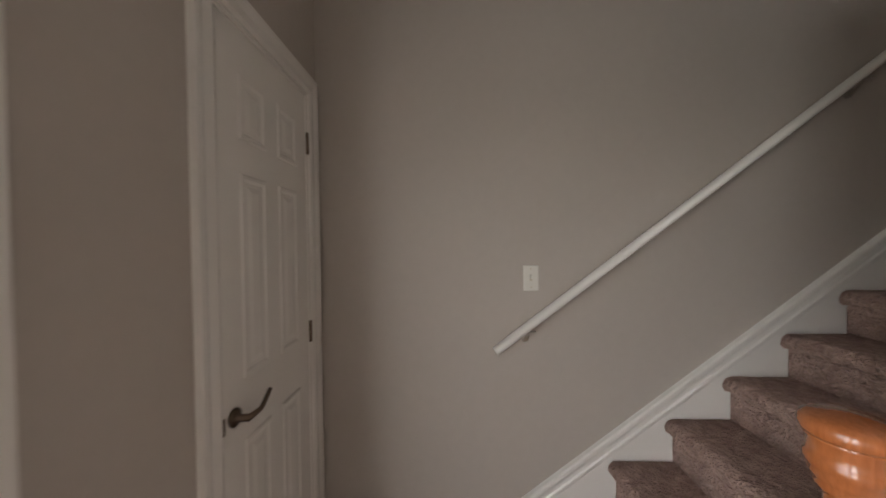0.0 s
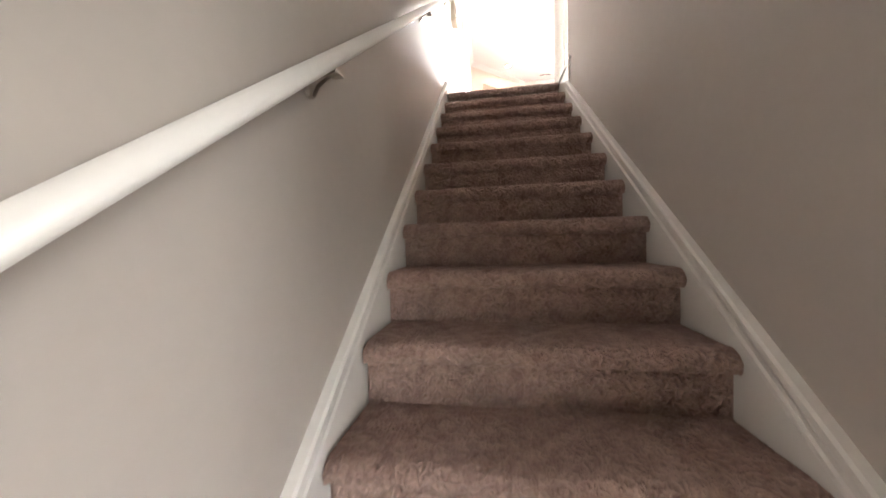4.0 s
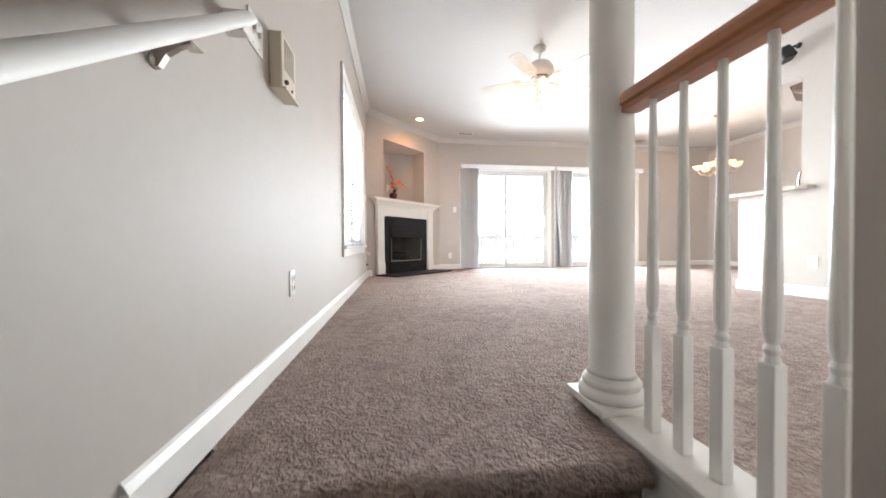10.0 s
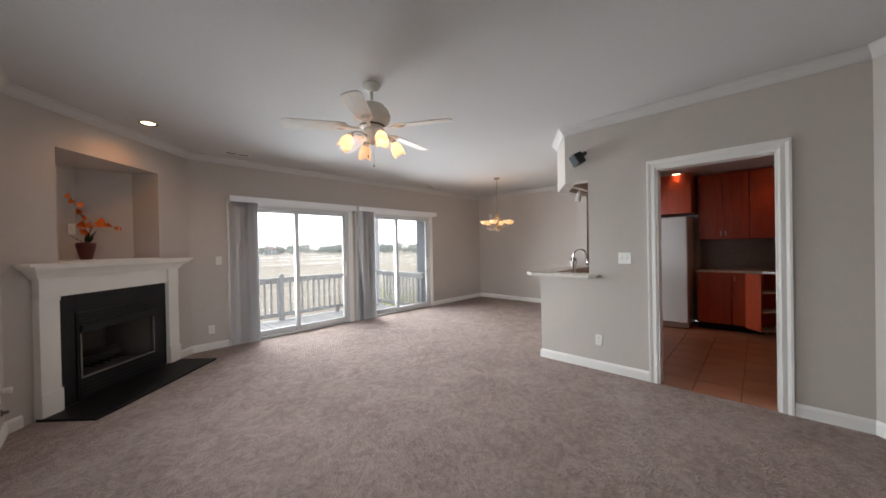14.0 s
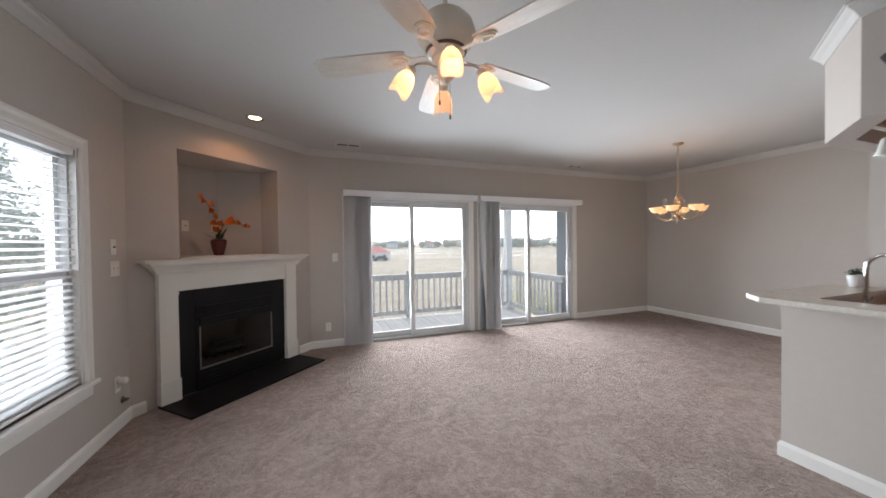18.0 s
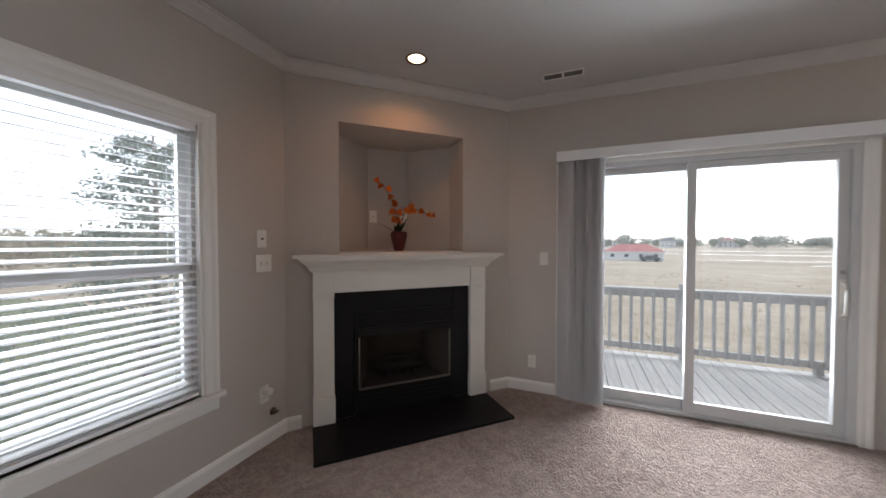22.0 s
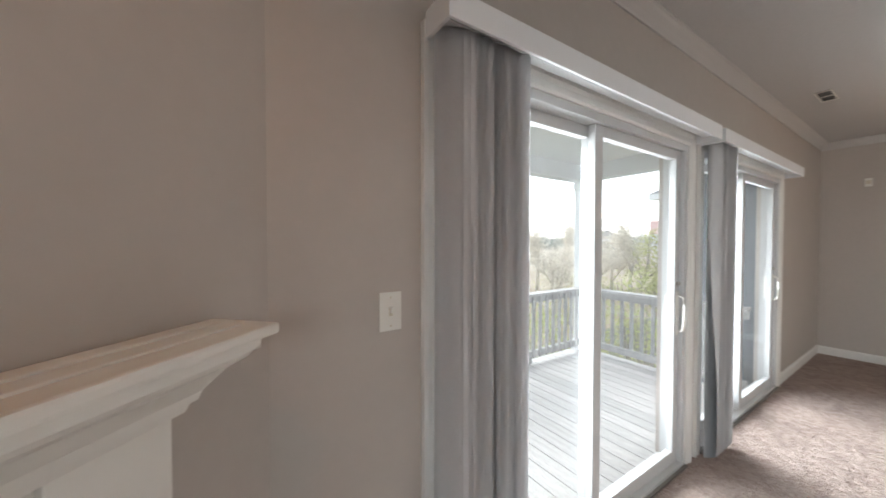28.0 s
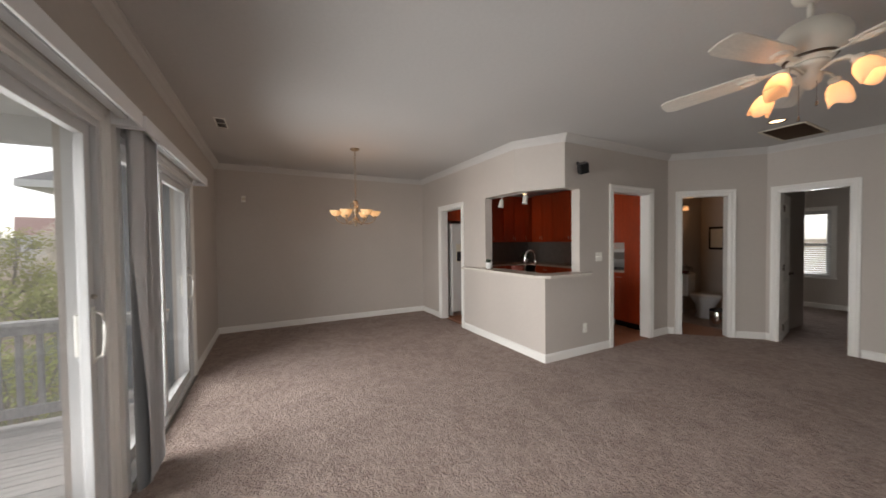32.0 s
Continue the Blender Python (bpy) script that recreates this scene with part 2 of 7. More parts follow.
M_CHROME = material("chrome", (0.75, 0.74, 0.72), rough=0.12, metal=1.0)
M_PLASTIC = material("white_plastic", (0.80, 0.78, 0.72), rough=0.3, vary=0.01)
M_BEIGEPL = material("beige_plastic", (0.66, 0.60, 0.48), rough=0.4, vary=0.03)
M_DARKPL = material("black_plastic", (0.015, 0.015, 0.016), rough=0.4, vary=0.03)
M_VINYL = material("white_vinyl_frame", (0.62, 0.62, 0.615), rough=0.35, vary=0.03)
M_BLIND = material("vertical_blind_fabric", (0.90, 0.895, 0.90), rough=0.7, vary=0.012, scale=2, per_piece=0.05, fine=0.02, fine_scale=140)
def translucent(m, share, color):
    """Lets part of the daylight through a thin sheet."""
    nt = m.node_tree
    tl, mx = nt.nodes.new("ShaderNodeBsdfTranslucent"), nt.nodes.new("ShaderNodeMixShader")
    tl.inputs[0].default_value = (*color, 1)
    mx.inputs[0].default_value = share
    nt.links.new(nt.nodes["Principled BSDF"].outputs[0], mx.inputs[1])
    nt.links.new(tl.outputs[0], mx.inputs[2])
    nt.links.new(mx.outputs[0], nt.nodes["Material Output"].inputs[0])


translucent(M_BLIND, 0.42, (0.93, 0.92, 0.92))
M_SLAT = material("white_blind_slat", (0.86, 0.86, 0.86), rough=0.45, vary=0.02)
M_VANESLAT = material("white_window_slat", (0.86, 0.86, 0.86), rough=0.45, vary=0.02)
translucent(M_VANESLAT, 0.3, (0.9, 0.9, 0.92))
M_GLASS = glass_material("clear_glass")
M_DECK = material("weathered_deck_wood", (0.50, 0.495, 0.485), rough=0.85, vary=0.2, scale=2, stretch=(14, 1.2, 14), fine=0.16, fine_scale=14, per_piece=0.1, bump=0.2, bump_scale=40)
M_RAIL = material("weathered_rail_wood", (0.44, 0.435, 0.43), rough=0.85, vary=0.2, scale=4, stretch=(6, 6, 1.5), fine=0.14, fine_scale=20, per_piece=0.1)
M_PORCH = material("porch_white_paint", (0.72, 0.73, 0.73), rough=0.6, vary=0.05)
M_SIDING = material("grey_blue_lap_siding", (0.22, 0.24, 0.27), rough=0.6, vary=0.06, per_piece=0.04)
M_STEEL = material("stainless_steel", (0.52, 0.52, 0.52), rough=0.32, metal=1.0, vary=0.04, stretch=(30, 30, 1))
M_FRIDGE = material("white_fridge_enamel", (0.62, 0.61, 0.585), rough=0.32, vary=0.02)
M_BACKSPLASH = material("grey_backsplash", (0.22, 0.19, 0.17), rough=0.45, vary=0.1, scale=10, fine=0.1, fine_scale=30)
M_COUNTER = material("speckled_granite_counter", (0.50, 0.44, 0.38), rough=0.18, vary=0.15, scale=40, fine=0.25, fine_scale=130, tint=(0.36, 0.28, 0.22))
M_MARBLE = material("cream_bar_top", (0.66, 0.61, 0.54), rough=0.2, vary=0.1, scale=25, fine=0.1, fine_scale=110)
M_PORCELAIN = material("white_porcelain", (0.8, 0.8, 0.78), rough=0.12, vary=0.0)
M_VASE = material("burgundy_ceramic", (0.09, 0.012, 0.014), rough=0.35, vary=0.1, scale=20)
M_PETAL = material("orange_silk_petal", (0.9, 0.25, 0.02), rough=0.6, vary=0.2, scale=60, tint=(0.78, 0.13, 0.01))
M_STEM = material("olive_stem", (0.07, 0.075, 0.03), rough=0.6, vary=0.1, scale=30)
M_LEAF = material("dark_green_leaf", (0.03, 0.055, 0.025), rough=0.5, vary=0.2, scale=20)
M_SHADE = material("lit_frosted_glass", (0.75, 0.6, 0.48), rough=0.5, emit=(1.0, 0.55, 0.27), emit_strength=0.22)
translucent(M_SHADE, 0.35, (0.95, 0.78, 0.62))
M_SHADE2 = material("lit_alabaster_glass", (0.65, 0.45, 0.26), rough=0.5, emit=(1.0, 0.52, 0.2), emit_strength=0.28)
M_BULB = material("lit_lamp_face", (0.9, 0.8, 0.7), rough=0.5, emit=(1.0, 0.72, 0.42), emit_strength=2.5)
M_FANWHITE = material("antique_white_metal", (0.70, 0.66, 0.58), rough=0.4, vary=0.06, scale=12)
M_BLADE = material("whitewashed_fan_blade", (0.66, 0.62, 0.55), rough=0.45, vary=0.1, scale=3, stretch=(2, 14, 14), fine=0.08, fine_scale=20)
M_GOLD = material("antique_ivory_gold", (0.38, 0.28, 0.18), rough=0.35, metal=0.6, vary=0.1, scale=20)
M_MARSH = material("dry_marsh_grass", (0.30, 0.25, 0.18), rough=1.0, vary=0.2, scale=0.06, fine=0.22, fine_scale=1.1, tint=(0.215, 0.175, 0.12), stretch=(0.35, 1.0, 1.0))
M_LAWN = material("lawn_grass", (0.13, 0.14, 0.075), rough=1.0, vary=0.2, scale=0.4, fine=0.2, fine_scale=5)
M_BARK = material("grey_bark", (0.29, 0.26, 0.23), rough=0.95, vary=0.2, scale=6, stretch=(6, 6, 1))
M_CHAR = material("charred_log", (0.02, 0.018, 0.016), rough=0.95, vary=0.2, scale=12, bump=0.3, bump_scale=60)
# white trim paint with the shade below the ceiling darkened into it
M_CROWNSHADE = material("shaded_molding_paint", (0.57, 0.55, 0.525), rough=0.5, vary=0.03, scale=4)
M_ROOFPALE = material("pale_red_roof", (0.40, 0.26, 0.235), rough=0.85, vary=0.1, scale=2)
M_ROOFRED = material("red_roof", (0.36, 0.12, 0.11), rough=0.8, vary=0.1, scale=2)
M_SHINGLE = material("grey_shingle", (0.17, 0.17, 0.175), rough=0.9, vary=0.15, scale=5, per_piece=0.1)
M_ROOFLIGHT = material("light_grey_roof", (0.42, 0.42, 0.42), rough=0.8, vary=0.08, scale=2)
M_HOUSE = material("pale_house_siding", (0.66, 0.66, 0.65), rough=0.7, vary=0.05)
M_PANE = material("dark_window_pane", (0.07, 0.08, 0.09), rough=0.1, vary=0.05)
M_MUD = material("marsh_water", (0.32, 0.33, 0.33), rough=0.15, vary=0.05, scale=0.2)


def leafy(name, color, tint):
    m = material(name, color, rough=0.75, vary=0.2, scale=3, tint=tint, spec=0.2)
    bs = m.node_tree.nodes["Principled BSDF"]
    geo = m.node_tree.nodes.new("ShaderNodeNewGeometry")
    mr = m.node_tree.nodes.new("ShaderNodeMapRange")
    mr.inputs[3].default_value, mr.inputs[4].default_value = 0.6, 1.4
    mu = m.node_tree.nodes.new("ShaderNodeMix")
    mu.data_type, mu.blend_type = "RGBA", "MULTIPLY"
    mu.inputs[0].default_value = 1.0
    src = bs.inputs["Base Color"].links[0].from_socket
    m.node_tree.links.new(geo.outputs["Random Per Island"], mr.inputs[0])
    m.node_tree.links.new(src, mu.inputs[6])
    m.node_tree.links.new(mr.outputs[0], mu.inputs[7])
    m.node_tree.links.new(mu.outputs[2], bs.inputs["Base Color"])
    return m


# needles paler than real: haze and glare at the window sit in the colour
M_PINE = leafy("hazed_pine_needles", (0.20, 0.225, 0.195), (0.155, 0.18, 0.155))
M_SHRUB = leafy("spring_green_leaves", (0.33, 0.34, 0.13), (0.25, 0.28, 0.12))
# haze is put into the twig and trunk colour, paler than real wood
M_TWIGHAZE = leafy("hazed_spring_twigs", (0.62, 0.58, 0.49), (0.55, 0.50, 0.42))
translucent(M_PINE, 0.4, (0.32, 0.36, 0.30))
translucent(M_SHRUB, 0.4, (0.50, 0.52, 0.2))
translucent(M_TWIGHAZE, 0.5, (0.72, 0.68, 0.6))

# ---- mesh helpers ----
def part(name, bm, mat, parent=None, label="", smooth=False, world=False):
    """Links a bmesh as one mesh object, under a thing or a part."""
    me = bpy.data.meshes.new(name)
    if smooth:
        for f in bm.faces:
            f.smooth = True
    bm.to_mesh(me)
    bm.free()
    me.materials.append(mat)
    ob = new(name, me)
    if parent is not None:
        ob.parent = parent
        if world:
            m = parent.matrix_basis
            if parent.parent is not None:
                m = parent.parent.matrix_basis @ parent.matrix_parent_inverse @ m
            ob.matrix_parent_inverse = m.inverted()
    if label:
        ob["label"] = label
    return ob


def piece(name, me, parent, m):
    """One more object on a shared mesh, under a thing, posed in the thing's own space."""
    ob = new(name, me)
    ob.parent = parent
    ob.matrix_basis = m
    return ob


def mesh_of(name, bm, mat, smooth=False):
    me = bpy.data.meshes.new(name)
    if smooth:
        for f in bm.faces:
            f.smooth = True
    bm.to_mesh(me)
    bm.free()
    me.materials.append(mat)
    return me


def thing(name, m, label, category, group="", kind=""):
    ob = new(name)
    ob.matrix_basis = m
    ob.empty_display_size = 0.1
    return tagged(ob, label, category, group, kind)


def box(bm, x0, y0, z0, x1, y1, z1, bevel=0.0, m=None):
    """A box from corner to corner, with eased edges."""
    vs = [bm.verts.new((x, y, z)) for x in (x0, x1) for y in (y0, y1) for z in (z0, z1)]
    q = ((0, 1, 3, 2), (4, 6, 7, 5), (0, 4, 5, 1), (2, 3, 7, 6), (0, 2, 6, 4), (1, 5, 7, 3))
    fs = [bm.faces.new([vs[i] for i in f]) for f in q]
    if bevel:
        es = list({e for f in fs for e in f.edges})
        out = bmesh.ops.bevel(bm, geom=es, offset=bevel, segments=2, affect="EDGES", profile=0.6)
        vs = list({v for f in out["faces"] for v in f.verts} | {v for v in vs if v.is_valid})
    if m is not None:
        bmesh.ops.transform(bm, matrix=m, verts=[v for v in vs if v.is_valid])
    return bm


def cube(x0, y0, z0, x1, y1, z1, bevel=0.0, m=None):
    return box(bmesh.new(), x0, y0, z0, x1, y1, z1, bevel, m)


def prism(poly, z0, z1, bm=None, m=None):
    """An upright prism over a plan polygon."""
    bm = bm or bmesh.new()
    m = m or Matrix()
    lo = [bm.verts.new(m @ Vector((x, y, z0))) for x, y in poly]
    hi = [bm.verts.new(m @ Vector((x, y, z1))) for x, y in poly]
    bm.faces.new(lo[::-1])
    bm.faces.new(hi)
    n = len(poly)
    for i in range(n):
        bm.faces.new((lo[i], lo[(i + 1) % n], hi[(i + 1) % n], hi[i]))
    bmesh.ops.recalc_face_normals(bm, faces=bm.faces)
    return bm


def lathe(profile, seg=16, bm=None, m=None, caps=True):
    """Turns a profile of (radius, height) about z."""
    bm = bm or bmesh.new()
    m = m or Matrix()
    rings = []
    for r, z in profile:
        rings.append([bm.verts.new(m @ Vector((r * math.cos(a), r * math.sin(a), z)))
                      for a in (2 * math.pi * i / seg for i in range(seg))])
    for a, b in zip(rings, rings[1:]):
        for i in range(seg):
            bm.faces.new((a[i], a[(i + 1) % seg], b[(i + 1) % seg], b[i]))
    if caps:
        bm.faces.new(rings[0][::-1])
        bm.faces.new(rings[-1])
    return bm


def sweep(path, profile, bm=None, closed=True, up=(0, 0, 1), caps=True):
    """Carries a profile of (side, up) along a path with mitred corners."""
    bm = bm or bmesh.new()
    pts = [Vector(p) for p in path]
    up = Vector(up)
    rings = []
    for i, p in enumerate(pts):
        d0 = (p - pts[i - 1]).normalized() if i else None
        d1 = (pts[i + 1] - p).normalized() if i + 1 < len(pts) else None
        d0, d1 = d0 or d1, d1 or d0
        t = (d0 + d1).normalized()
        s0 = d0.cross(up).normalized()
        side = t.cross(up).normalized()
        k = 1 / max(0.3, side.dot(s0))
        u = side.cross(t).normalized()
        rings.append([bm.verts.new(p + side * (a * k) + u * b) for a, b in profile])
    n = len(profile)
    for a, b in zip(rings, rings[1:]):
        for i in range(n if closed else n - 1):
            bm.faces.new((a[i], a[(i + 1) % n], b[(i + 1) % n], b[i]))
    if caps and closed:
        bm.faces.new(rings[0])
        bm.faces.new(rings[-1][::-1])
    bmesh.ops.recalc_face_normals(bm, faces=bm.faces)
    return bm


def tube(path, r, seg=8, bm=None, taper=None):
    """A round bar along a path."""
    bm = bm or bmesh.new()
    pts = [Vector(p) for p in path]
    rings = []
    ref = Vector((0.13, 0.37, 0.92)).normalized()
    for i, p in enumerate(pts):
        t = (pts[min(i + 1, len(pts) - 1)] - pts[max(i - 1, 0)]).normalized()
        a = t.cross(ref).normalized()
        b = t.cross(a)
        rr = r if taper is None else r + (taper - r) * i / (len(pts) - 1)
        rings.append([bm.verts.new(p + (a * math.cos(k) + b * math.sin(k)) * rr)
                      for k in (2 * math.pi * j / seg for j in range(seg))])
    for a, b in zip(rings, rings[1:]):
        for i in range(seg):
            bm.faces.new((a[i], a[(i + 1) % seg], b[(i + 1) % seg], b[i]))
    bm.faces.new(rings[0][::-1])
    bm.faces.new(rings[-1])
    return bm


def wall(name, p0, p1, z0, z1, thick, openings=(), mat=None, label="painted beige wall", out=1):
    """A wall whose room face runs from p0 to p1; it thickens to the right (out=1) or left (-1). Openings: (from, to, bottom, top)."""
    a, b = Vector((*p0, 0)), Vector((*p1, 0))
    d = (b - a).normalized()
    nrm = Vector((d.y, -d.x, 0)) * out
    length = (b - a).length
    ss = sorted({0.0, length, *(v for o in openings for v in o[:2])})
    zs = sorted({z0, z1, *(v for o in openings for v in o[2:])})
    bm = bmesh.new()
    m = Matrix((( d.x, nrm.x, 0, a.x), (d.y, nrm.y, 0, a.y), (0, 0, 1, 0), (0, 0, 0, 1)))
    for s0, s1 in zip(ss, ss[1:]):
        for za, zb in zip(zs, zs[1:]):
            if not any(o[0] <= s0 and s1 <= o[1] and o[2] <= za and zb <= o[3] for o in openings):
                box(bm, s0, 0, za, s1, thick, zb, m=m)
    bmesh.ops.remove_doubles(bm, verts=bm.verts, dist=1e-5)
    bm.verts.index_update()
    groups = {}
    for f in bm.faces:
        groups.setdefault(frozenset(v.index for v in f.verts), []).append(f)
    bmesh.ops.delete(bm, geom=[f for g in groups.values() if len(g) > 1 for f in g], context="FACES_ONLY")
    bmesh.ops.recalc_face_normals(bm, faces=bm.faces)
    return tagged(part(name, bm, mat or M_WALL), label, "wall", kind="structure")


BASE = [(0, 0), (0.014, 0), (0.014, 0.075), (0.010, 0.084), (0.006, 0.092), (0, 0.098)]
CROWN = [(0, 0), (0, -0.082), (0.010, -0.082), (0.014, -0.070), (0.030, -0.046), (0.050, -0.028), (0.058, -0.014), (0.068, -0.011), (0.068, 0)]


def baseboard(pts, z=0.0):
    """Runs along the room faces; the room lies to the right of the way."""
    return tagged(part("baseboard", sweep([(x, y, z) for x, y in pts], BASE), M_TRIM), "white painted wooden baseboard along the wall", "baseboard", kind="structure")


def crown(pts):
    return tagged(part("crown_molding", sweep([(x, y, CEIL) for x, y in pts], CROWN), M_CROWNSHADE), "white painted crown molding under the ceiling", "molding", kind="structure")

# ---- large structure ----
KX, KY = 4.19, 2.47          # outer faces of the kitchen block
EX, NY = 7.57, 5.98          # east and north walls of the dining end
wall("wall_west", (0, -4.92), (0, 4.65), FLOOR0, CEIL, 0.16, [(4.92 + 2.37, 4.92 + 4.09, 0.50, 2.02)], label="beige painted wall with a window above the stairs", out=-1)
# corner chimney breast, with a niche over the mantel and the firebox under it
FC, FU, FN = Vector((0.63, 5.28, 0)), Vector((1, 1, 0)) / math.sqrt(2), Vector((1, -1, 0)) / math.sqrt(2)
FPM = Matrix(((FU.x, FN.x, 0, FC.x), (FU.y, FN.y, 0, FC.y), (0, 0, 1, 0), (0, 0, 0, 1)))
wall("wall_chimney", (0, 4.65), (1.33, NY), 0, CEIL, 0.10, [(0.371, 1.411, 1.262, 2.27), (0.481, 1.301, 0.06, 0.80)], label="diagonal beige corner wall with a niche", out=-1)
bm = prism([(-0.52, -0.10), (-0.52, -0.30), (-0.20, -0.62), (0.20, -0.62), (0.52, -0.30), (0.52, -0.10), (0.54, -0.10), (0.54, -0.31), (0.21, -0.64), (-0.21, -0.64), (-0.54, -0.31), (-0.54, -0.10)], 1.262, 2.27, m=FPM)
tagged(part("wall_niche", bm, M_WALL), "beige painted back of the wall niche", "wall", kind="structure")
bm = prism([(-0.54, -0.10), (-0.54, -0.31), (-0.21, -0.64), (0.21, -0.64), (0.54, -0.31), (0.54, -0.10)], 2.27, 2.29, m=FPM)
tagged(part("wall_niche_top", bm, M_WALL), "beige painted top of the wall niche", "wall", kind="structure")
D1, D2 = (1.83, 3.66), (3.88, 5.71)
wall("wall_north", (1.33, NY), (EX, NY), 0, CEIL, 0.16, [(D1[0] - 1.33, D1[1] - 1.33, 0.0, 2.02), (D2[0] - 1.33, D2[1] - 1.33, 0.0, 2.02)], label="beige wall with two sliding glass doors", out=-1)
wall("wall_east", (EX, NY), (EX, KY), 0, CEIL, 0.14, label="plain beige wall of the dining end", out=-1)
# kitchen block: door, corner hatch over the bar, doorway to the hall
wall("wall_kitchen_north", (EX, KY), (5.36, KY), 0, CEIL, 0.12, [(EX - 6.75, EX - 6.03, 0, 1.97)], label="beige wall with a kitchen door", out=-1)
bm = prism([(5.36, KY), (5.36, KY - 0.12), (4.31, KY - 0.12), (4.31, 1.90), (KX, 1.90), (KX, KY)], 0, 0.985)
tagged(part("wall_bar", bm, M_WALL), "low beige half wall under the bar top", "wall", kind="structure")
bm = prism([(5.36, KY), (5.36, KY - 0.12), (4.76, KY - 0.12), (4.31, 2.09), (4.31, 1.90), (KX, 1.90), (KX, 2.15), (4.70, KY)], 2.03, CEIL)
tagged(part("wall_bulkhead", bm, M_WALL), "beige bulkhead over the bar hatch", "wall", kind="structure")
wall("wall_kitchen_west", (KX, 1.90), (KX, 0.0), 0, CEIL, 0.12, [(1.90 - 1.27, 1.90 - 0.46, 0, 2.05)], label="beige wall with the kitchen doorway", out=-1)
# hall end: diagonal bathroom wall and bedroom wall
SY = -0.84
wall("wall_diagonal", (KX, 0.0), (3.36, SY), 0, CEIL, 0.12, [(0.17, 0.75, 0, 2.03)], label="diagonal beige wall with the bathroom door", out=-1)
wall("wall_south", (3.36, SY), (1.18, SY), 0, CEIL, 0.12, [(0.12, 0.75, 0, 2.03)], label="beige wall with the bedroom door", out=-1)
# stair walls
wall("wall_stair_east", (1.06, -3.60), (1.06, -0.31), FLOOR0, CEIL, 0.12, label="beige wall beside the stairs", out=1)
wall("wall_stair_curb", (1.06, -0.31), (1.06, 0.37), -1.2, 0.0, 0.12, mat=M_TRIM, label="white painted curb under the stair balusters", out=1)
wall("wall_stair_head", (0, -3.20), (1.06, -3.20), -0.33, CEIL, 0.12, label="beige wall over the foot of the stairs", out=1)
# lower hall
LY = -4.80
wall("wall_lower_south", (0, LY), (3.0, LY), FLOOR0, -0.33, 0.12, [(0.10, 0.66, FLOOR0, FLOOR0 + 2.0), (1.17, 2.75, FLOOR0, FLOOR0 + 2.1)], label="beige wall with a closet door", out=1)
wall("wall_lower_east", (3.0, LY), (3.0, -2.6), FLOOR0, -0.33, 0.12, label="beige wall of the lower hall", out=1)
wall("wall_lower_north", (3.0, -2.6), (1.18, -2.6), FLOOR0, -0.33, 0.12, label="beige wall of the lower hall", out=1)
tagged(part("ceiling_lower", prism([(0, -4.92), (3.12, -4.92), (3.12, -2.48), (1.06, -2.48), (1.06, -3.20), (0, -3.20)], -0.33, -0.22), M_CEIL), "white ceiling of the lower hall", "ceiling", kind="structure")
tagged(part("floor_lower", cube(-0.1, -5.0, FLOOR0 - 0.1, 3.12, -2.4, FLOOR0), M_CARPET), "taupe carpet of the lower hall", "floor", kind="structure")
# upper floor and ceiling
bm = prism([(0, 0.22), (1.06, 0.22), (1.06, 0.37), (1.18, 0.37), (1.18, -0.96), (3.36, -0.96), (3.36, SY), (KX, 0.0), (KX, KY), (5.36, KY), (5.36, KY - 0.06), (EX, KY - 0.06), (EX, 6.0), (1.33, 6.0), (0, 4.7)], -0.20, 0.0)
tagged(part("floor", bm, M_CARPET), "taupe cut-pile wall-to-wall carpet", "floor", kind="structure")
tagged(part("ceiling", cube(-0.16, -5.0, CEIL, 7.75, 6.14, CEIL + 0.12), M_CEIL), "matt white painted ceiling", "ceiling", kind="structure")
# rooms behind the doors
KE = EX
wall("wall_kitchen_east", (KE, KY - 0.12), (KE, -0.36), 0, CEIL, 0.1, label="kitchen wall behind the cabinets", out=-1)
wall("wall_kitchen_south", (KE, -0.36), (4.31, -0.36), 0, CEIL, 0.1, label="kitchen wall", out=-1)
wall("wall_kitchen_inner", (4.31, -0.36), (4.31, 0.0), 0, CEIL, 0.06, label="kitchen wall", out=-1)
tagged(part("floor_kitchen_bed", cube(4.19, -0.36, -0.1, KE, KY, -0.012), M_GROUT), "grout bed of the kitchen floor", "floor", kind="structure")
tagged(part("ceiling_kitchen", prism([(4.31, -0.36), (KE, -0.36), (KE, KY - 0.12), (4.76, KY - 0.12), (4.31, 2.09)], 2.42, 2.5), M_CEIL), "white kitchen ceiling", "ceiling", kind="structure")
wall("wall_bath_east", (4.84, -0.46), (4.84, -2.4), 0, CEIL, 0.1, label="bathroom wall", out=-1)
wall("wall_bath_south", (5.2, -2.4), (3.5, -2.4), 0, CEIL, 0.1, label="bathroom wall", out=-1)
wall("wall_bath_west", (3.5, -2.4), (3.5, -0.88), 0, CEIL, 0.1, label="bathroom wall", out=-1)
wall("wall_bath_north", (4.25, -0.47), (5.2, -0.47), 0, CEIL, 0.05, label="bathroom wall", out=-1)
tagged(part("floor_bath", prism([(4.12, -0.02), (5.2, -0.02), (5.2, -2.4), (3.5, -2.4), (3.5, -0.80)], -0.1, -0.005), M_TILE), "terracotta bathroom floor", "floor", kind="structure")
wall("wall_bed_south", (5.4, -4.5), (1.18, -4.5), 0, CEIL, 0.14, [(1.0, 1.82, 0.62, 1.95)], label="bedroom wall with a window", out=-1)
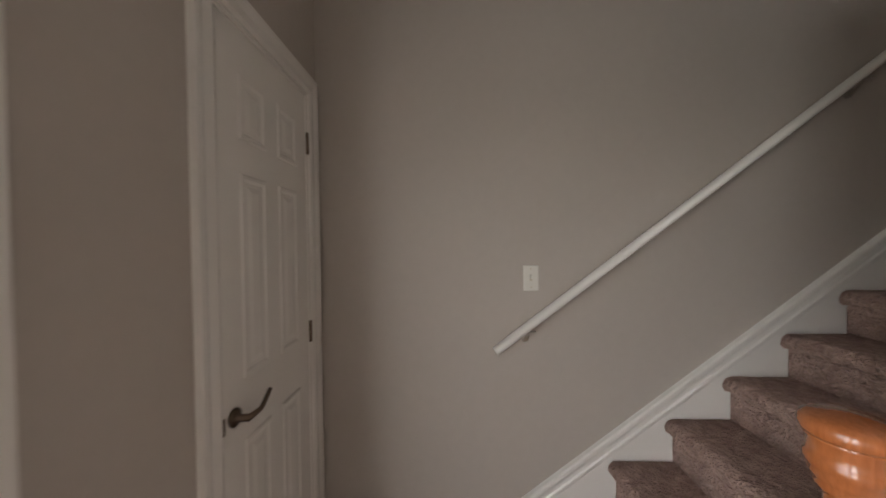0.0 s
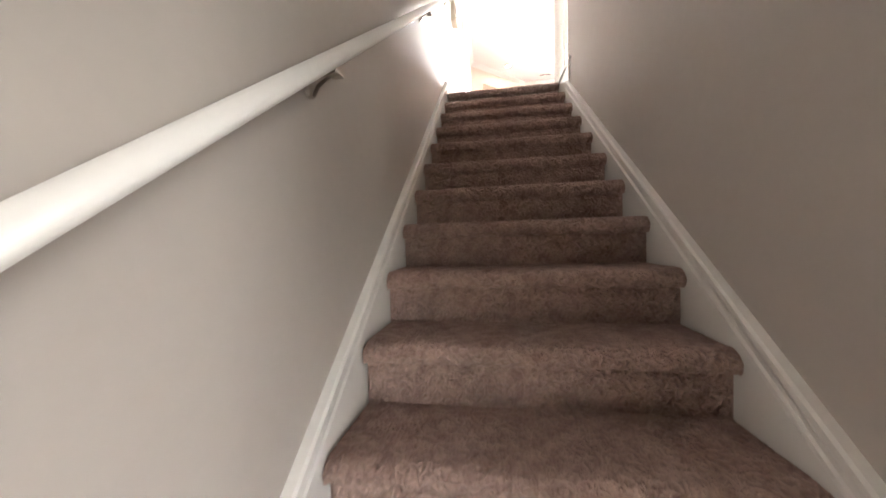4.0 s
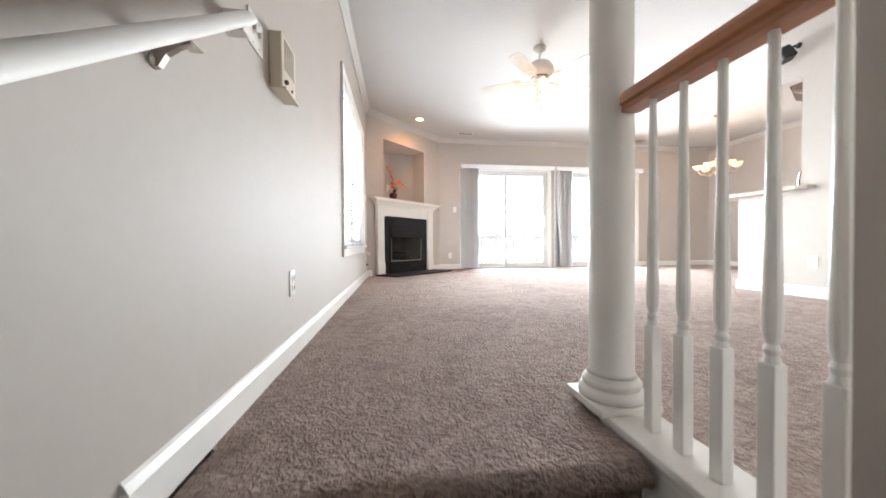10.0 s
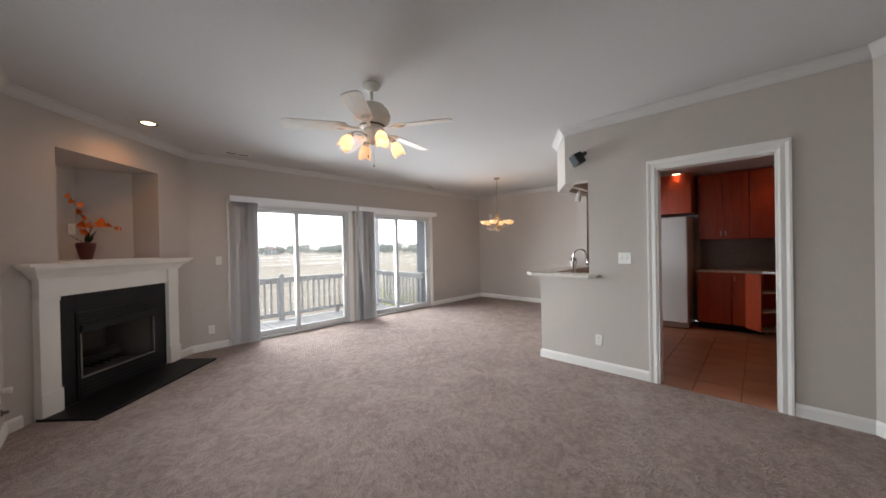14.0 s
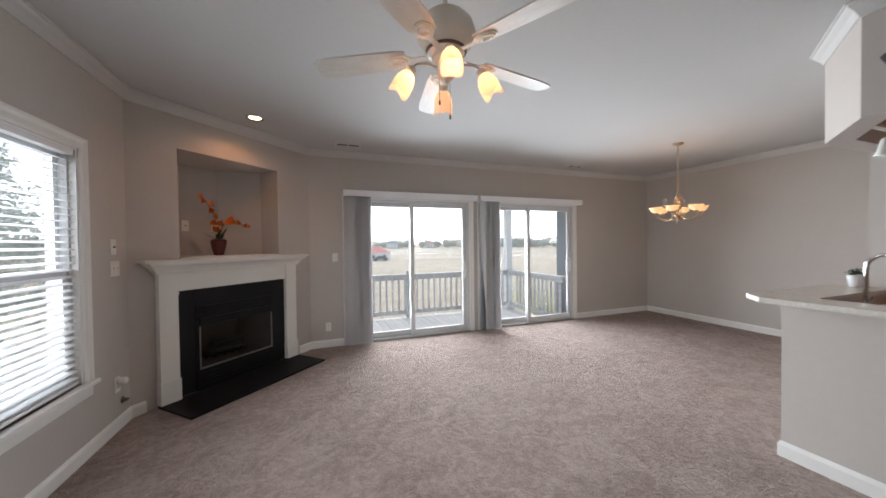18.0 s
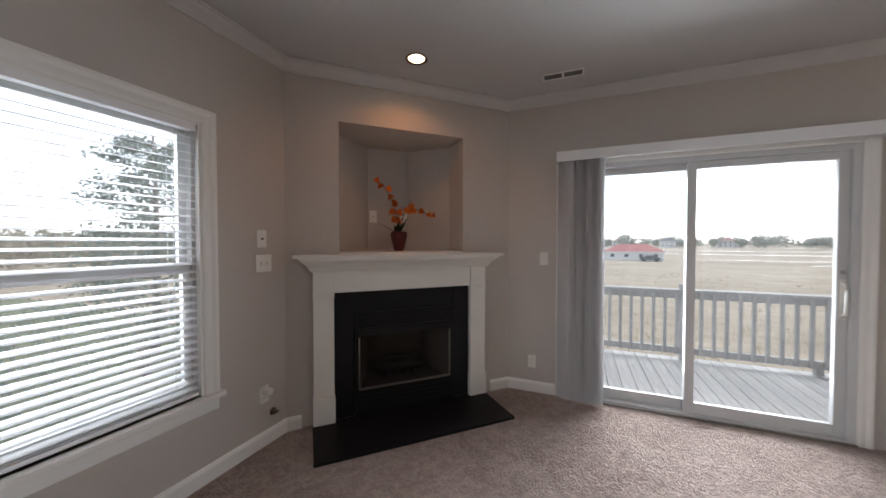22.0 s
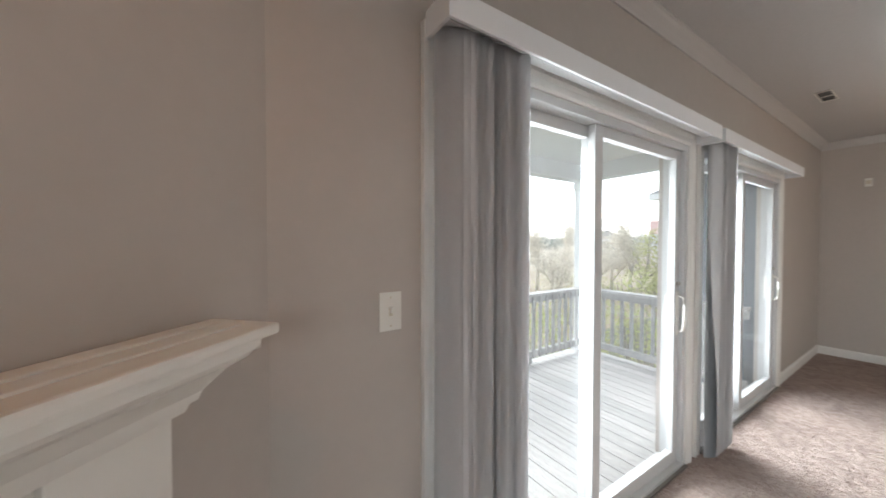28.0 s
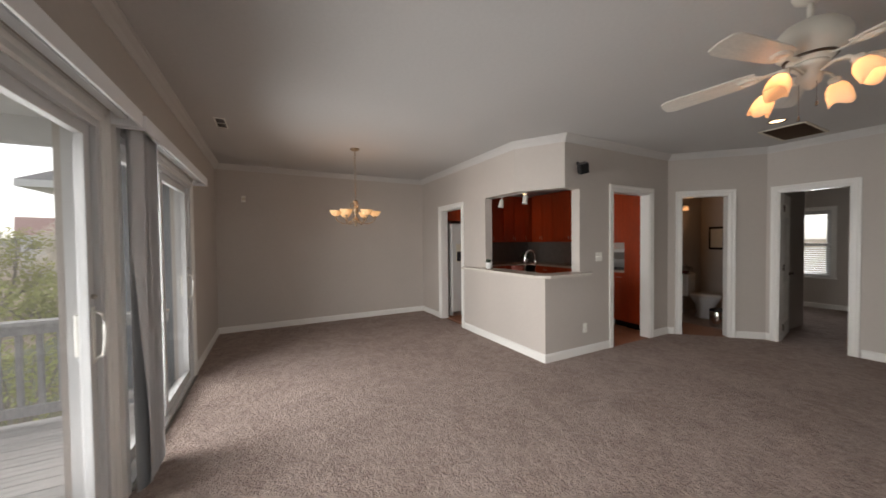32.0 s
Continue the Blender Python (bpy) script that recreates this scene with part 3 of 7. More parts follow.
wall("wall_bed_west", (1.18, -4.5), (1.18, -0.96), 0, CEIL, 0.1, label="bedroom wall", out=-1)
wall("wall_bed_east", (5.4, -2.5), (5.4, -4.5), 0, CEIL, 0.1, label="bedroom wall", out=-1)
wall("wall_bed_north", (3.5, -2.52), (5.4, -2.52), 0, CEIL, 0.1, label="bedroom wall", out=1)
wall("wall_bed_inner", (3.44, -0.96), (3.44, -2.5), 0, CEIL, 0.06, label="bedroom wall", out=-1)
tagged(part("floor_bed", cube(1.18, -4.5, -0.1, 5.4, -0.962, -0.002), M_CARPET), "taupe bedroom carpet", "floor", kind="structure")

# stairs: carpet over sixteen risers, skirts along both walls
stairs = thing("staircase", pose(0, 0, FLOOR0), "straight staircase fully covered in taupe carpet, reddened as in warm light, between white skirts", "stairs")
def tread_mesh(width, seed):
    """One carpeted tread with its soft nosing and the riser under it, in the tread's own space (nosing front at y=0, top at z=0)."""
    bm = bmesh.new()
    prof = [(T + 0.05, 0.0), (T + 0.046, 0.0), (0.15, 0.001), (0.07, 0.003)]
    prof += [(0.036 - 0.036 * math.sin(a), -0.031 + 0.034 * math.cos(a)) for a in (0.0, 0.35, 0.7, 1.05, 1.4, 1.75, 2.1, 2.45, 2.8, 3.1)]
    prof += [(0.041, -0.066), (0.036, -0.073), (0.036, -R - 0.004), (0.07, -R - 0.004), (0.07, -0.10), (T + 0.05, -0.10)]
    n = 14
    rings = []
    rnd = random.Random(seed)
    for i in range(n + 1):
        x = 0.0 if i == 0 else width if i == n else 0.006 + (width - 0.012) * (i - 1) / (n - 2)
        e = 0.007 if i in (0, n) else 0.0
        rings.append([bm.verts.new((x, y + e * 0.5 + (rnd.uniform(-0.0025, 0.0025) if y < 0.06 else 0), z - e * (z > -0.06) + (rnd.uniform(-0.002, 0.002) if z > -0.05 and y < 0.1 else 0))) for y, z in prof])
    k = len(prof)
    for a, b in zip(rings, rings[1:]):
        for i in range(k):
            bm.faces.new((a[i], b[i], b[(i + 1) % k], a[(i + 1) % k]))
    bm.faces.new(rings[0])
    bm.faces.new(rings[-1][::-1])
    bmesh.ops.recalc_face_normals(bm, faces=bm.faces)
    return bm
SW = 1.025
treads = [mesh_of("tread", tread_mesh(SW, s), M_WARMLITCARPET, True) for s in range(3)]
treads.append(mesh_of("tread", tread_mesh(SW, 3), M_CARPET, True))
for k in range(16):
    piece("tread", treads[k % 3 if k else 3], stairs, pose(0.02, -k * T, -k * R - FLOOR0 + (0.001 if k == 0 else 0)))
# skirts and their moulded caps
for x0, x1, top in ((0.0, 0.016, -0.02), (1.044, 1.06, -0.28)):
    off = 0.10
    y1 = -0.03 if x0 == 0 else -0.31
    z = lambda y: y * R / T
    poly = [(-3.95, FLOOR0), (-3.78, z(-3.78) - 0.36), (y1, z(y1) - 0.36), (y1, z(y1) + off), (-3.95, z(-3.95) + off)]
    bm = bmesh.new()
    a = [bm.verts.new((x0, y, w)) for y, w in poly]
    b = [bm.verts.new((x1, y, w)) for y, w in poly]
    bm.faces.new(a)
    bm.faces.new(b[::-1])
    for i in range(len(poly)):
        bm.faces.new((a[i], a[(i + 1) % len(poly)], b[(i + 1) % len(poly)], b[i]))
    bmesh.ops.recalc_face_normals(bm, faces=bm.faces)
    skirt = part("skirt_board", bm, M_TRIM, stairs, "white painted skirt board", world=True)
    side = 1 if x0 == 0 else -1
    xa = 0.016 if x0 == 0 else 1.044
    cap = [(-0.016, -0.062), (0.005, -0.062), (0.009, -0.055), (0.009, -0.046), (0.004, -0.040), (0.004, -0.026), (0.010, -0.020), (0.014, -0.010), (0.014, 0.004), (0.008, 0.010), (-0.016, 0.010)]
    path = [(xa, -3.95, z(-3.95) + off - 0.01), (xa, y1, z(y1) + off - 0.01)]
    part("skirt_cap", sweep(path, [(s * side, u) for s, u in cap]), M_TRIM, skirt, world=True)

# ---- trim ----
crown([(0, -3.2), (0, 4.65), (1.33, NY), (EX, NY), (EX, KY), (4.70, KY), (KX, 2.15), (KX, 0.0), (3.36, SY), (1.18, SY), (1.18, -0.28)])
baseboard([(0, -0.03), (0, 4.65), (0.07, 4.72)])
baseboard([(1.19, 5.84), (1.33, NY), (1.75, NY)])
baseboard([(5.80, NY), (EX, NY), (EX, KY), (6.83, KY)])
baseboard([(5.95, KY), (KX, KY), (KX, 1.35)])
baseboard([(KX, 0.38), (KX, 0.0), (4.13, -0.06)])
baseboard([(3.60, -0.60), (3.36, SY), (3.32, SY)])
baseboard([(2.52, SY), (1.18, SY), (1.18, -0.28)])
baseboard([(5.4, -4.5), (1.18, -4.5), (1.18, -0.97)])
baseboard([(0.99, LY), (0.70, LY)], FLOOR0)


def casing(name, p0, p1, z0, z1, width=0.075, label="white painted door casing", sill=False):
    """A moulded frame round an opening from p0 to p1 in a wall; the room lies to the right of p0-p1."""
    a, b = Vector((*p0, 0)), Vector((*p1, 0))
    d = (b - a).normalized()
    th = thing(name, Matrix.Translation(a + Vector((0, 0, z0))), label, "door casing" if not sill else "window casing", kind="structure")
    nrm = Vector((d.y, -d.x, 0))
    m = Matrix(((d.x, nrm.x, 0, 0), (d.y, nrm.y, 0, 0), (0, 0, 1, 0), (0, 0, 0, 1)))
    L, h = (b - a).length, z1 - z0
    prof = [(0.0, 0.0), (0.0, 0.012), (0.012, 0.018), (width * 0.55, 0.014), (width * 0.8, 0.022), (width, 0.022), (width, 0.0)]
    for nm, x, s in (("jamb_casing", 0.0, -1), ("jamb_casing", L, 1)):
        bm = bmesh.new()
        lo = [bm.verts.new(m @ Vector((x + s * u, v, 0.0))) for u, v in prof]
        hi = [bm.verts.new(m @ Vector((x + s * u, v, h + u))) for u, v in prof]
        bm.faces.new(lo)
        bm.faces.new(hi[::-1])
        for i in range(len(prof)):
            bm.faces.new((lo[i], lo[(i + 1) % len(prof)], hi[(i + 1) % len(prof)], hi[i]))
        bmesh.ops.recalc_face_normals(bm, faces=bm.faces)
        part(nm, bm, M_TRIM, th)
    bm = bmesh.new()
    lo = [bm.verts.new(m @ Vector((-u, v, h + u))) for u, v in prof]
    hi = [bm.verts.new(m @ Vector((L + u, v, h + u))) for u, v in prof]
    bm.faces.new(lo)
    bm.faces.new(hi[::-1])
    for i in range(len(prof)):
        bm.faces.new((lo[i], lo[(i + 1) % len(prof)], hi[(i + 1) % len(prof)], hi[i]))
    bmesh.ops.recalc_face_normals(bm, faces=bm.faces)
    part("head_casing", bm, M_TRIM, th)
    return th, m, L, h


def lining(th, m, L, h, depth, mat=None):
    """White boards that line the opening through the wall."""
    for x0, x1 in ((0.0, 0.014), (L - 0.014, L)):
        part("jamb_board", cube(x0, -depth, 0, x1, 0.004, h, m=m), mat or M_TRIM, th)
    part("head_board", cube(0.014, -depth, h - 0.014, L - 0.014, 0.004, h, m=m), mat or M_TRIM, th)


lining(*casing("door_casing_kitchen", (KX, 1.27), (KX, 0.46), 0, 2.05), 0.125)
lining(*casing("door_casing_kitchen_north", (6.75, KY), (6.03, KY), 0, 1.97), 0.125)
DG = Vector((3.36 - KX, SY, 0)).normalized()
pd = lambda s: (KX + DG.x * s, DG.y * s)
lining(*casing("door_casing_bath", pd(0.17), pd(0.75), 0, 2.03), 0.125)
bedc = casing("door_casing_bedroom", (3.24, SY), (2.61, SY), 0, 2.03)
lining(*bedc, 0.125)
lining(*casing("door_casing_closet", (0.66, LY), (0.10, LY), FLOOR0, FLOOR0 + 2.0), 0.12)
# a second cased opening in the lower hall, seen at its edge
ex = thing("door_casing_entry", pose(1.07, LY, FLOOR0), "white painted casing of the entry door", "door casing", kind="structure")
part("jamb_casing", cube(0.0, 0.0, 0, 0.10, 0.03, 2.2, 0.004), M_TRIM, ex)
part("jamb_casing", cube(1.68, 0.0, 0, 1.78, 0.03, 2.2, 0.004), M_TRIM, ex)
part("head_casing", cube(0.10, 0.0, 2.1, 1.68, 0.03, 2.2, 0.004), M_TRIM, ex)
# door out of view; the sidelight is added to steer light onto the stairs
ed = thing("entry_door", pose(1.17, LY - 0.03, FLOOR0), "unseen white glazed entry door, its sidelight added to let light in", "door")
for a in ((0, 0.0, 0.14, 2.1), (0.72, 0.0, 0.86, 2.1), (0.14, 0.0, 0.72, 0.3), (0.14, 1.96, 0.72, 2.1), (0.86, 0.0, 0.97, 2.1), (1.52, 0.0, 1.58, 2.1), (0.97, 0.0, 1.52, 0.25), (0.97, 1.98, 1.52, 2.1)):
    part("door_frame", cube(a[0], -0.04, a[1], a[2], 0.0, a[3], 0.002), M_TRIM, ed)
for x0, x1 in ((0.14, 0.72), (0.97, 1.52)):
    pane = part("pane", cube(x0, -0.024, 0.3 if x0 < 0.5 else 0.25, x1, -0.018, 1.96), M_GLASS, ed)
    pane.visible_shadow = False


# ---- six-panel doors ----
def panel_door(name, m, w, h, label, lever_side=1, thick=0.035, hinges=True, lever_mat=None):
    """A moulded six-panel leaf: x across, y thickness, z up from the floor."""
    th = thing(name, m, label, "door")
    part("leaf", cube(0, 0, 0.01, w, thick, h, 0.002), M_TRIM, th)
    st = 0.105 * w / 0.62
    cols = [(st, w / 2 - st * 0.42), (w / 2 + st * 0.42, w - st)]
    rows = [(0.22 * h / 2.0, 0.80 * h / 2.0), (0.98 * h / 2.0, 1.58 * h / 2.0), (1.68 * h / 2.0, 1.87 * h / 2.0)]
    for x0, x1 in cols:
        for z0, z1 in rows:
            for face in (0, 1):
                bm = bmesh.new()
                y = 0.0 if face == 0 else thick
                sgn = -1 if face == 0 else 1
                rings = []
                for inset, dy in ((0, 0.0005), (0.004, 0.006), (0.014, 0.006), (0.022, 0.001), (0.034, 0.001), (0.05, 0.005)):
                    rings.append([bm.verts.new((x, y + sgn * dy, z)) for x, z in ((x0 + inset, z0 + inset), (x1 - inset, z0 + inset), (x1 - inset, z1 - inset), (x0 + inset, z1 - inset))])
                for a, b in zip(rings, rings[1:]):
                    for i in range(4):
                        bm.faces.new((a[i], a[(i + 1) % 4], b[(i + 1) % 4], b[i]))
                bm.faces.new(rings[-1])
                bmesh.ops.recalc_face_normals(bm, faces=bm.faces)
                part("door_panel", bm, M_TRIM, th)
    lx = w - 0.045 if lever_side > 0 else 0.045
    for sgn, y in ((-1, 0.0), (1, thick)):
        hd = part("door_handle", lathe([(0.026, 0), (0.026, 0.006), (0.018, 0.012), (0.010, 0.014), (0.010, 0.045)], 16, m=pose(lx, y, 0.882, 90 if sgn < 0 else -90)), lever_mat or M_BRONZE, th, "bronze lever handle", smooth=True)
        pth = [(lx, y + sgn * 0.042, 0.882)] + [(lx - lever_side * u, y + sgn * 0.046, 0.882 + v) for u, v in ((0.025, 0.001), (0.050, 0.0), (0.064, 0.006), (0.085, 0.022), (0.103, 0.037))]
        part("lever", tube(pth, 0.009, 8, taper=0.006), lever_mat or M_BRONZE, hd, smooth=True)
    ex = w - 0.004 if lever_side > 0 else -0.004
    part("latch_plate", cube(ex, -0.004, 0.855, ex + 0.008, 0.012, 0.900, 0.001), lever_mat or M_BRONZE, th, "bronze latch plate")
    if hinges:
        hx = -0.006 if lever_side > 0 else w + 0.006
        for z in (0.18, 1.0, 1.80):
            part("hinge", lathe([(0.007, 0), (0.007, 0.09)], 8, m=pose(hx, -0.006, z * h / 2.0 - 0.045)), M_BRONZE, th, "bronze hinge knuckle")
    return th


panel_door("closet_door", pose(0.645, LY + 0.001, FLOOR0, 0, 0, 180), 0.53, 1.985, "white six-panel closet door, closed, with a bronze lever", -1)
panel_door("bedroom_door", pose(3.225, SY - 0.125, 0, 0, 0, -80), 0.60, 2.01, "white six-panel bedroom door standing open", 1)

# ---- stair rails ----
hr = thing("wall_handrail", pose(0.06, -3.996, -2.145), "white painted wooden handrail on metal brackets along the stair wall", "handrail")
sl = R / T
rail = [(0.029 * math.cos(a), 0.006 + (0.021 if math.sin(a) > 0 else 0.015) * math.sin(a)) for a in (2 * math.pi * i / 22 for i in range(22))]
yt = 0.345
part("rail", sweep([(0, 0, 0), (0, yt + 3.996, (yt + 3.996) * sl)], rail), M_TRIM, hr, smooth=True)
part("rail_return", cube(-0.06, yt + 3.996 - 0.02, (yt + 3.996) * sl - 0.035, 0.0, yt + 3.996 + 0.025, (yt + 3.996) * sl + 0.022, 0.006), M_TRIM, hr)
for y in (0.07, -1.14, -2.45, -3.86):
    yl, zl = y + 3.996, (y + 3.996) * sl
    br = part("bracket", lathe([(0.016, 0), (0.016, 0.004), (0.010, 0.007), (0.003, 0.008)], 14, m=pose(-0.06, yl, zl - 0.058, 0, 90)), M_NICKEL, hr, "metal rail bracket", smooth=True)
    web = prism([(-0.06, -0.072), (-0.06, -0.030), (-0.03, -0.022), (0.004, -0.014), (0.012, -0.014), (0.012, -0.021), (-0.012, -0.030), (-0.034, -0.046), (-0.048, -0.070)], -0.007, 0.007)
    bmesh.ops.transform(web, matrix=Matrix(((1, 0, 0, 0), (0, 0, 1, yl), (0, 1, 0, zl), (0, 0, 0, 1))), verts=web.verts)
    part("bracket_arm", web, M_NICKEL, br)
    part("bracket_plate", cube(-0.012, yl - 0.012, zl - 0.018, 0.014, yl + 0.035, zl - 0.010), M_NICKEL, br)

bal = thing("stair_balustrade", pose(1.12, 0.032, 0), "white turned balusters under a level oak handrail at the stair head", "balustrade")
part("curb_cap", cube(-0.075, -0.43, 0.0, 0.075, 0.335, 0.024, 0.006), M_TRIM, bal, "white painted cap board")
part("end_trim", cube(-0.076, -0.40, -0.22, -0.06, -0.345, 0.0, 0.003), M_TRIM, bal)
part("curb_bracket", cube(-0.062, -0.42, -0.03, -0.05, 0.32, 0.0, 0.004), M_TRIM, bal)
orail = [(0.031, -0.005), (0.031, 0.012), (0.024, 0.026), (0.010, 0.032), (-0.010, 0.032), (-0.024, 0.026), (-0.031, 0.012), (-0.031, -0.005), (-0.024, -0.012), (-0.026, -0.028), (0.026, -0.028), (0.024, -0.012)]
part("handrail", sweep([(0, -0.36, 0.895), (0, 0.15, 0.895)], orail), M_OAK, bal, "reddish oak handrail")
BPROF = [(0.016, 0.0), (0.016, 0.27), (0.0165, 0.272), (0.012, 0.285), (0.015, 0.295), (0.0105, 0.305), (0.0165, 0.325), (0.0175, 0.36), (0.0165, 0.40), (0.0125, 0.60), (0.0095, 0.87)]
def baluster_mesh():
    bm = lathe([(r * 0.84, z) for r, z in BPROF[2:]], 12)
    box(bm, -0.014, -0.014, 0.0, 0.014, 0.014, 0.272, 0.003)
    return mesh_of("baluster", bm, M_TRIM, False)
bme = baluster_mesh()
for y in (0.145, 0.055, -0.035, -0.125, -0.215):
    piece("baluster", bme, bal, pose(0, y - 0.08, 0.022))

col = thing("column", pose(1.120, 0.262, 0.022), "round white painted column at the head of the stairs", "column")
part("plinth", cube(-0.095, -0.095, 0.0, 0.095, 0.095, 0.02, 0.004), M_TRIM, col)
part("base_ring", lathe([(0.092, 0.02), (0.094, 0.03), (0.09, 0.045), (0.08, 0.05), (0.08, 0.056), (0.084, 0.064), (0.08, 0.074), (0.07, 0.078), (0.07, 0.088)], 32), M_TRIM, col, smooth=True)
part("shaft", lathe([(0.07, 0.088), (0.063, 0.10), (0.062, 0.8), (0.059, 1.9), (0.056, 2.40), (0.064, 2.405), (0.064, 2.42), (0.057, 2.425), (0.057, 2.50)], 40), M_TRIM, col, smooth=True)
part("capital", lathe([(0.057, 2.50), (0.07, 2.515), (0.085, 2.545), (0.092, 2.56), (0.092, 2.626)], 32), M_TRIM, col, smooth=True)

nw = thing("newel_post", pose(1.03, -3.645, FLOOR0 + R), "turned glossy oak newel post at the foot of the stairs", "newel post")
part("post_base", cube(-0.038, -0.038, 0.0, 0.038, 0.038, 0.34, 0.004), M_NEWEL, nw)
TURN = [(0.045, 0.34), (0.03, 0.355), (0.038, 0.37), (0.033, 0.40), (0.040, 0.46), (0.038, 0.52), (0.030, 0.60), (0.027, 0.64), (0.030, 0.68), (0.040, 0.73), (0.050, 0.765), (0.051, 0.775),
        (0.047, 0.784), (0.036, 0.788), (0.0335, 0.795), (0.033, 0.812), (0.036, 0.818), (0.044, 0.822), (0.0465, 0.828), (0.0475, 0.834), (0.0495, 0.836), (0.0535, 0.844), (0.0555, 0.852),
        (0.0585, 0.855), (0.0605, 0.861), (0.0595, 0.867), (0.0555, 0.870), (0.0565, 0.880), (0.0585, 0.893), (0.0625, 0.898)]
part("post_turning", lathe([(r * 0.77, z) for r, z in TURN], 36), M_NEWEL, nw, smooth=True)
part("cap", lathe([(0.048, 0.898), (0.0515, 0.903), (0.0525, 0.911), (0.050, 0.919), (0.042, 0.924), (0.016, 0.926)], 36), M_NEWEL, nw, "round oak cap", smooth=True)

# ---- west window: two sashes side by side with slatted blinds ----
def double_hung(name, m, w, h, label, mid):
    """x across, z up from the sill, y towards the room; outer face at y=-0.10."""
    win = thing(name, m, label, "window", kind="structure")
    f = 0.035
    for a in ((0, -0.12, 0, f, -0.03, h), (w - f, -0.12, 0, w, -0.03, h), (f, -0.12, 0, w - f, -0.03, f), (f, -0.12, h - f, w - f, -0.03, h)):
        part("window_frame", cube(*a, 0.002), M_VINYL, win)
    for z0, z1, y in ((f, mid + 0.02, -0.07), (mid - 0.02, h - f, -0.10)):
        sash = part("sash", cube(f, y, z0, f + 0.04, y + 0.028, z1, 0.002), M_VINYL, win)
        part("sash_stile", cube(w - f - 0.04, y, z0, w - f, y + 0.028, z1, 0.002), M_VINYL, sash)
        part("sash_rail", cube(f + 0.04, y, z0, w - f - 0.04, y + 0.028, z0 + 0.04, 0.002), M_VINYL, sash)
        part("sash_rail", cube(f + 0.04, y, z1 - 0.04, w - f - 0.04, y + 0.028, z1, 0.002), M_VINYL, sash)
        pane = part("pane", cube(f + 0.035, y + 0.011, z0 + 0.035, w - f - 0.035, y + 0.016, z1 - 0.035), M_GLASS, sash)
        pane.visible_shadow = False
    return win


def slat_blind(name, m, w, h, label, pitch=0.043, tilt=-15.0):
    """A horizontal blind hung inside the opening; x across, z up from the sill."""
    bl = thing(name, m, label, "window blind")
    part("head_rail", cube(0.004, -0.022, h - 0.05, w - 0.004, 0.028, h - 0.003, 0.003), M_SLAT, bl)
    part("bottom_rail", cube(0.006, -0.022, 0.012, w - 0.006, 0.026, 0.032, 0.004), M_SLAT, bl)
    n = int((h - 0.10) / pitch)
    bm = bmesh.new()
    prof = [(-0.0245, -0.0012), (-0.01, 0.0016), (0.01, 0.0016), (0.0245, -0.0012), (0.0245, -0.0036), (0.01, -0.0008), (-0.01, -0.0008), (-0.0245, -0.0036)]
    a = [bm.verts.new((0.006, y, z)) for y, z in prof]
    b = [bm.verts.new((w - 0.006, y, z)) for y, z in prof]
    bm.faces.new(a)
    bm.faces.new(b[::-1])
    for i in range(8):
        bm.faces.new((a[i], b[i], b[(i + 1) % 8], a[(i + 1) % 8]))
    bmesh.ops.recalc_face_normals(bm, faces=bm.faces)
    me = mesh_of("slat", bm, M_VANESLAT)
    rnd = random.Random(3)
    for i in range(n):
        piece("slat", me, bl, pose(0, 0.002, 0.06 + i * pitch, tilt + rnd.uniform(-1.2, 1.2), rnd.uniform(-0.12, 0.12), 0))
    for x in (0.12, w - 0.12):
        for y in (-0.025, 0.029):
            part("ladder_cord", tube([(x, y, 0.03), (x, y, h - 0.05)], 0.0009, 4), M_SLAT, bl)
    part("tilt_cord", tube([(w - 0.05, 0.034, h - 0.06), (w - 0.052, 0.036, h * 0.9)], 0.0012, 5), M_SLAT, bl)
    for x, z in ((w - 0.05, h * 0.87), (w - 0.035, h * 0.42)):
        part("cord_tassel", lathe([(0.002, 0.03), (0.006, 0.02), (0.007, 0.0)], 8, m=pose(x, 0.036, z)), M_BRONZE, bl, "dark cord tassel")
    return bl


WZ0, WZ1, WY0, WY1, WM = 0.50, 2.02, 2.37, 4.09, 3.23
for y0, y1, b0, b1 in ((WY0, WM - 0.03, WY0 + 0.016, WM - 0.006), (WM + 0.03, WY1, WM + 0.006, WY1 - 0.016)):
    # the turn keeps the room on +x: local x runs along -y
    m = Matrix.Translation((0, y1, WZ0)) @ pose(0, 0, 0, 0, 0, -90)
    double_hung("window_1" if y0 < 3.1 else "window_2", m, y1 - y0, WZ1 - WZ0, "white vinyl double-hung window behind slatted blinds", 0.73)
    slat_blind("slatted_blind", Matrix.Translation((-0.03, b1, WZ0)) @ pose(0, 0, 0, 0, 0, -90), b1 - b0, WZ1 - WZ0, "white slatted window blind, lowered with open slats")
th, m, L, h = casing("window_casing", (0, WY0), (0, WY1), WZ0, WZ1, 0.075, "white painted window casing with a sill", True)
lining(th, m, L, h, 0.13)
part("mullion", cube(L / 2 - 0.03, -0.12, 0, L / 2 + 0.03, -0.065, h - 0.014, m=m), M_TRIM, th)
part("window_sill", cube(-0.10, -0.13, -0.03, L + 0.10, 0.045, 0.0, 0.006, m=m), M_TRIM, th)
part("apron", cube(-0.075, 0.0, -0.10, L + 0.075, 0.016, -0.03, 0.004, m=m), M_TRIM, th)


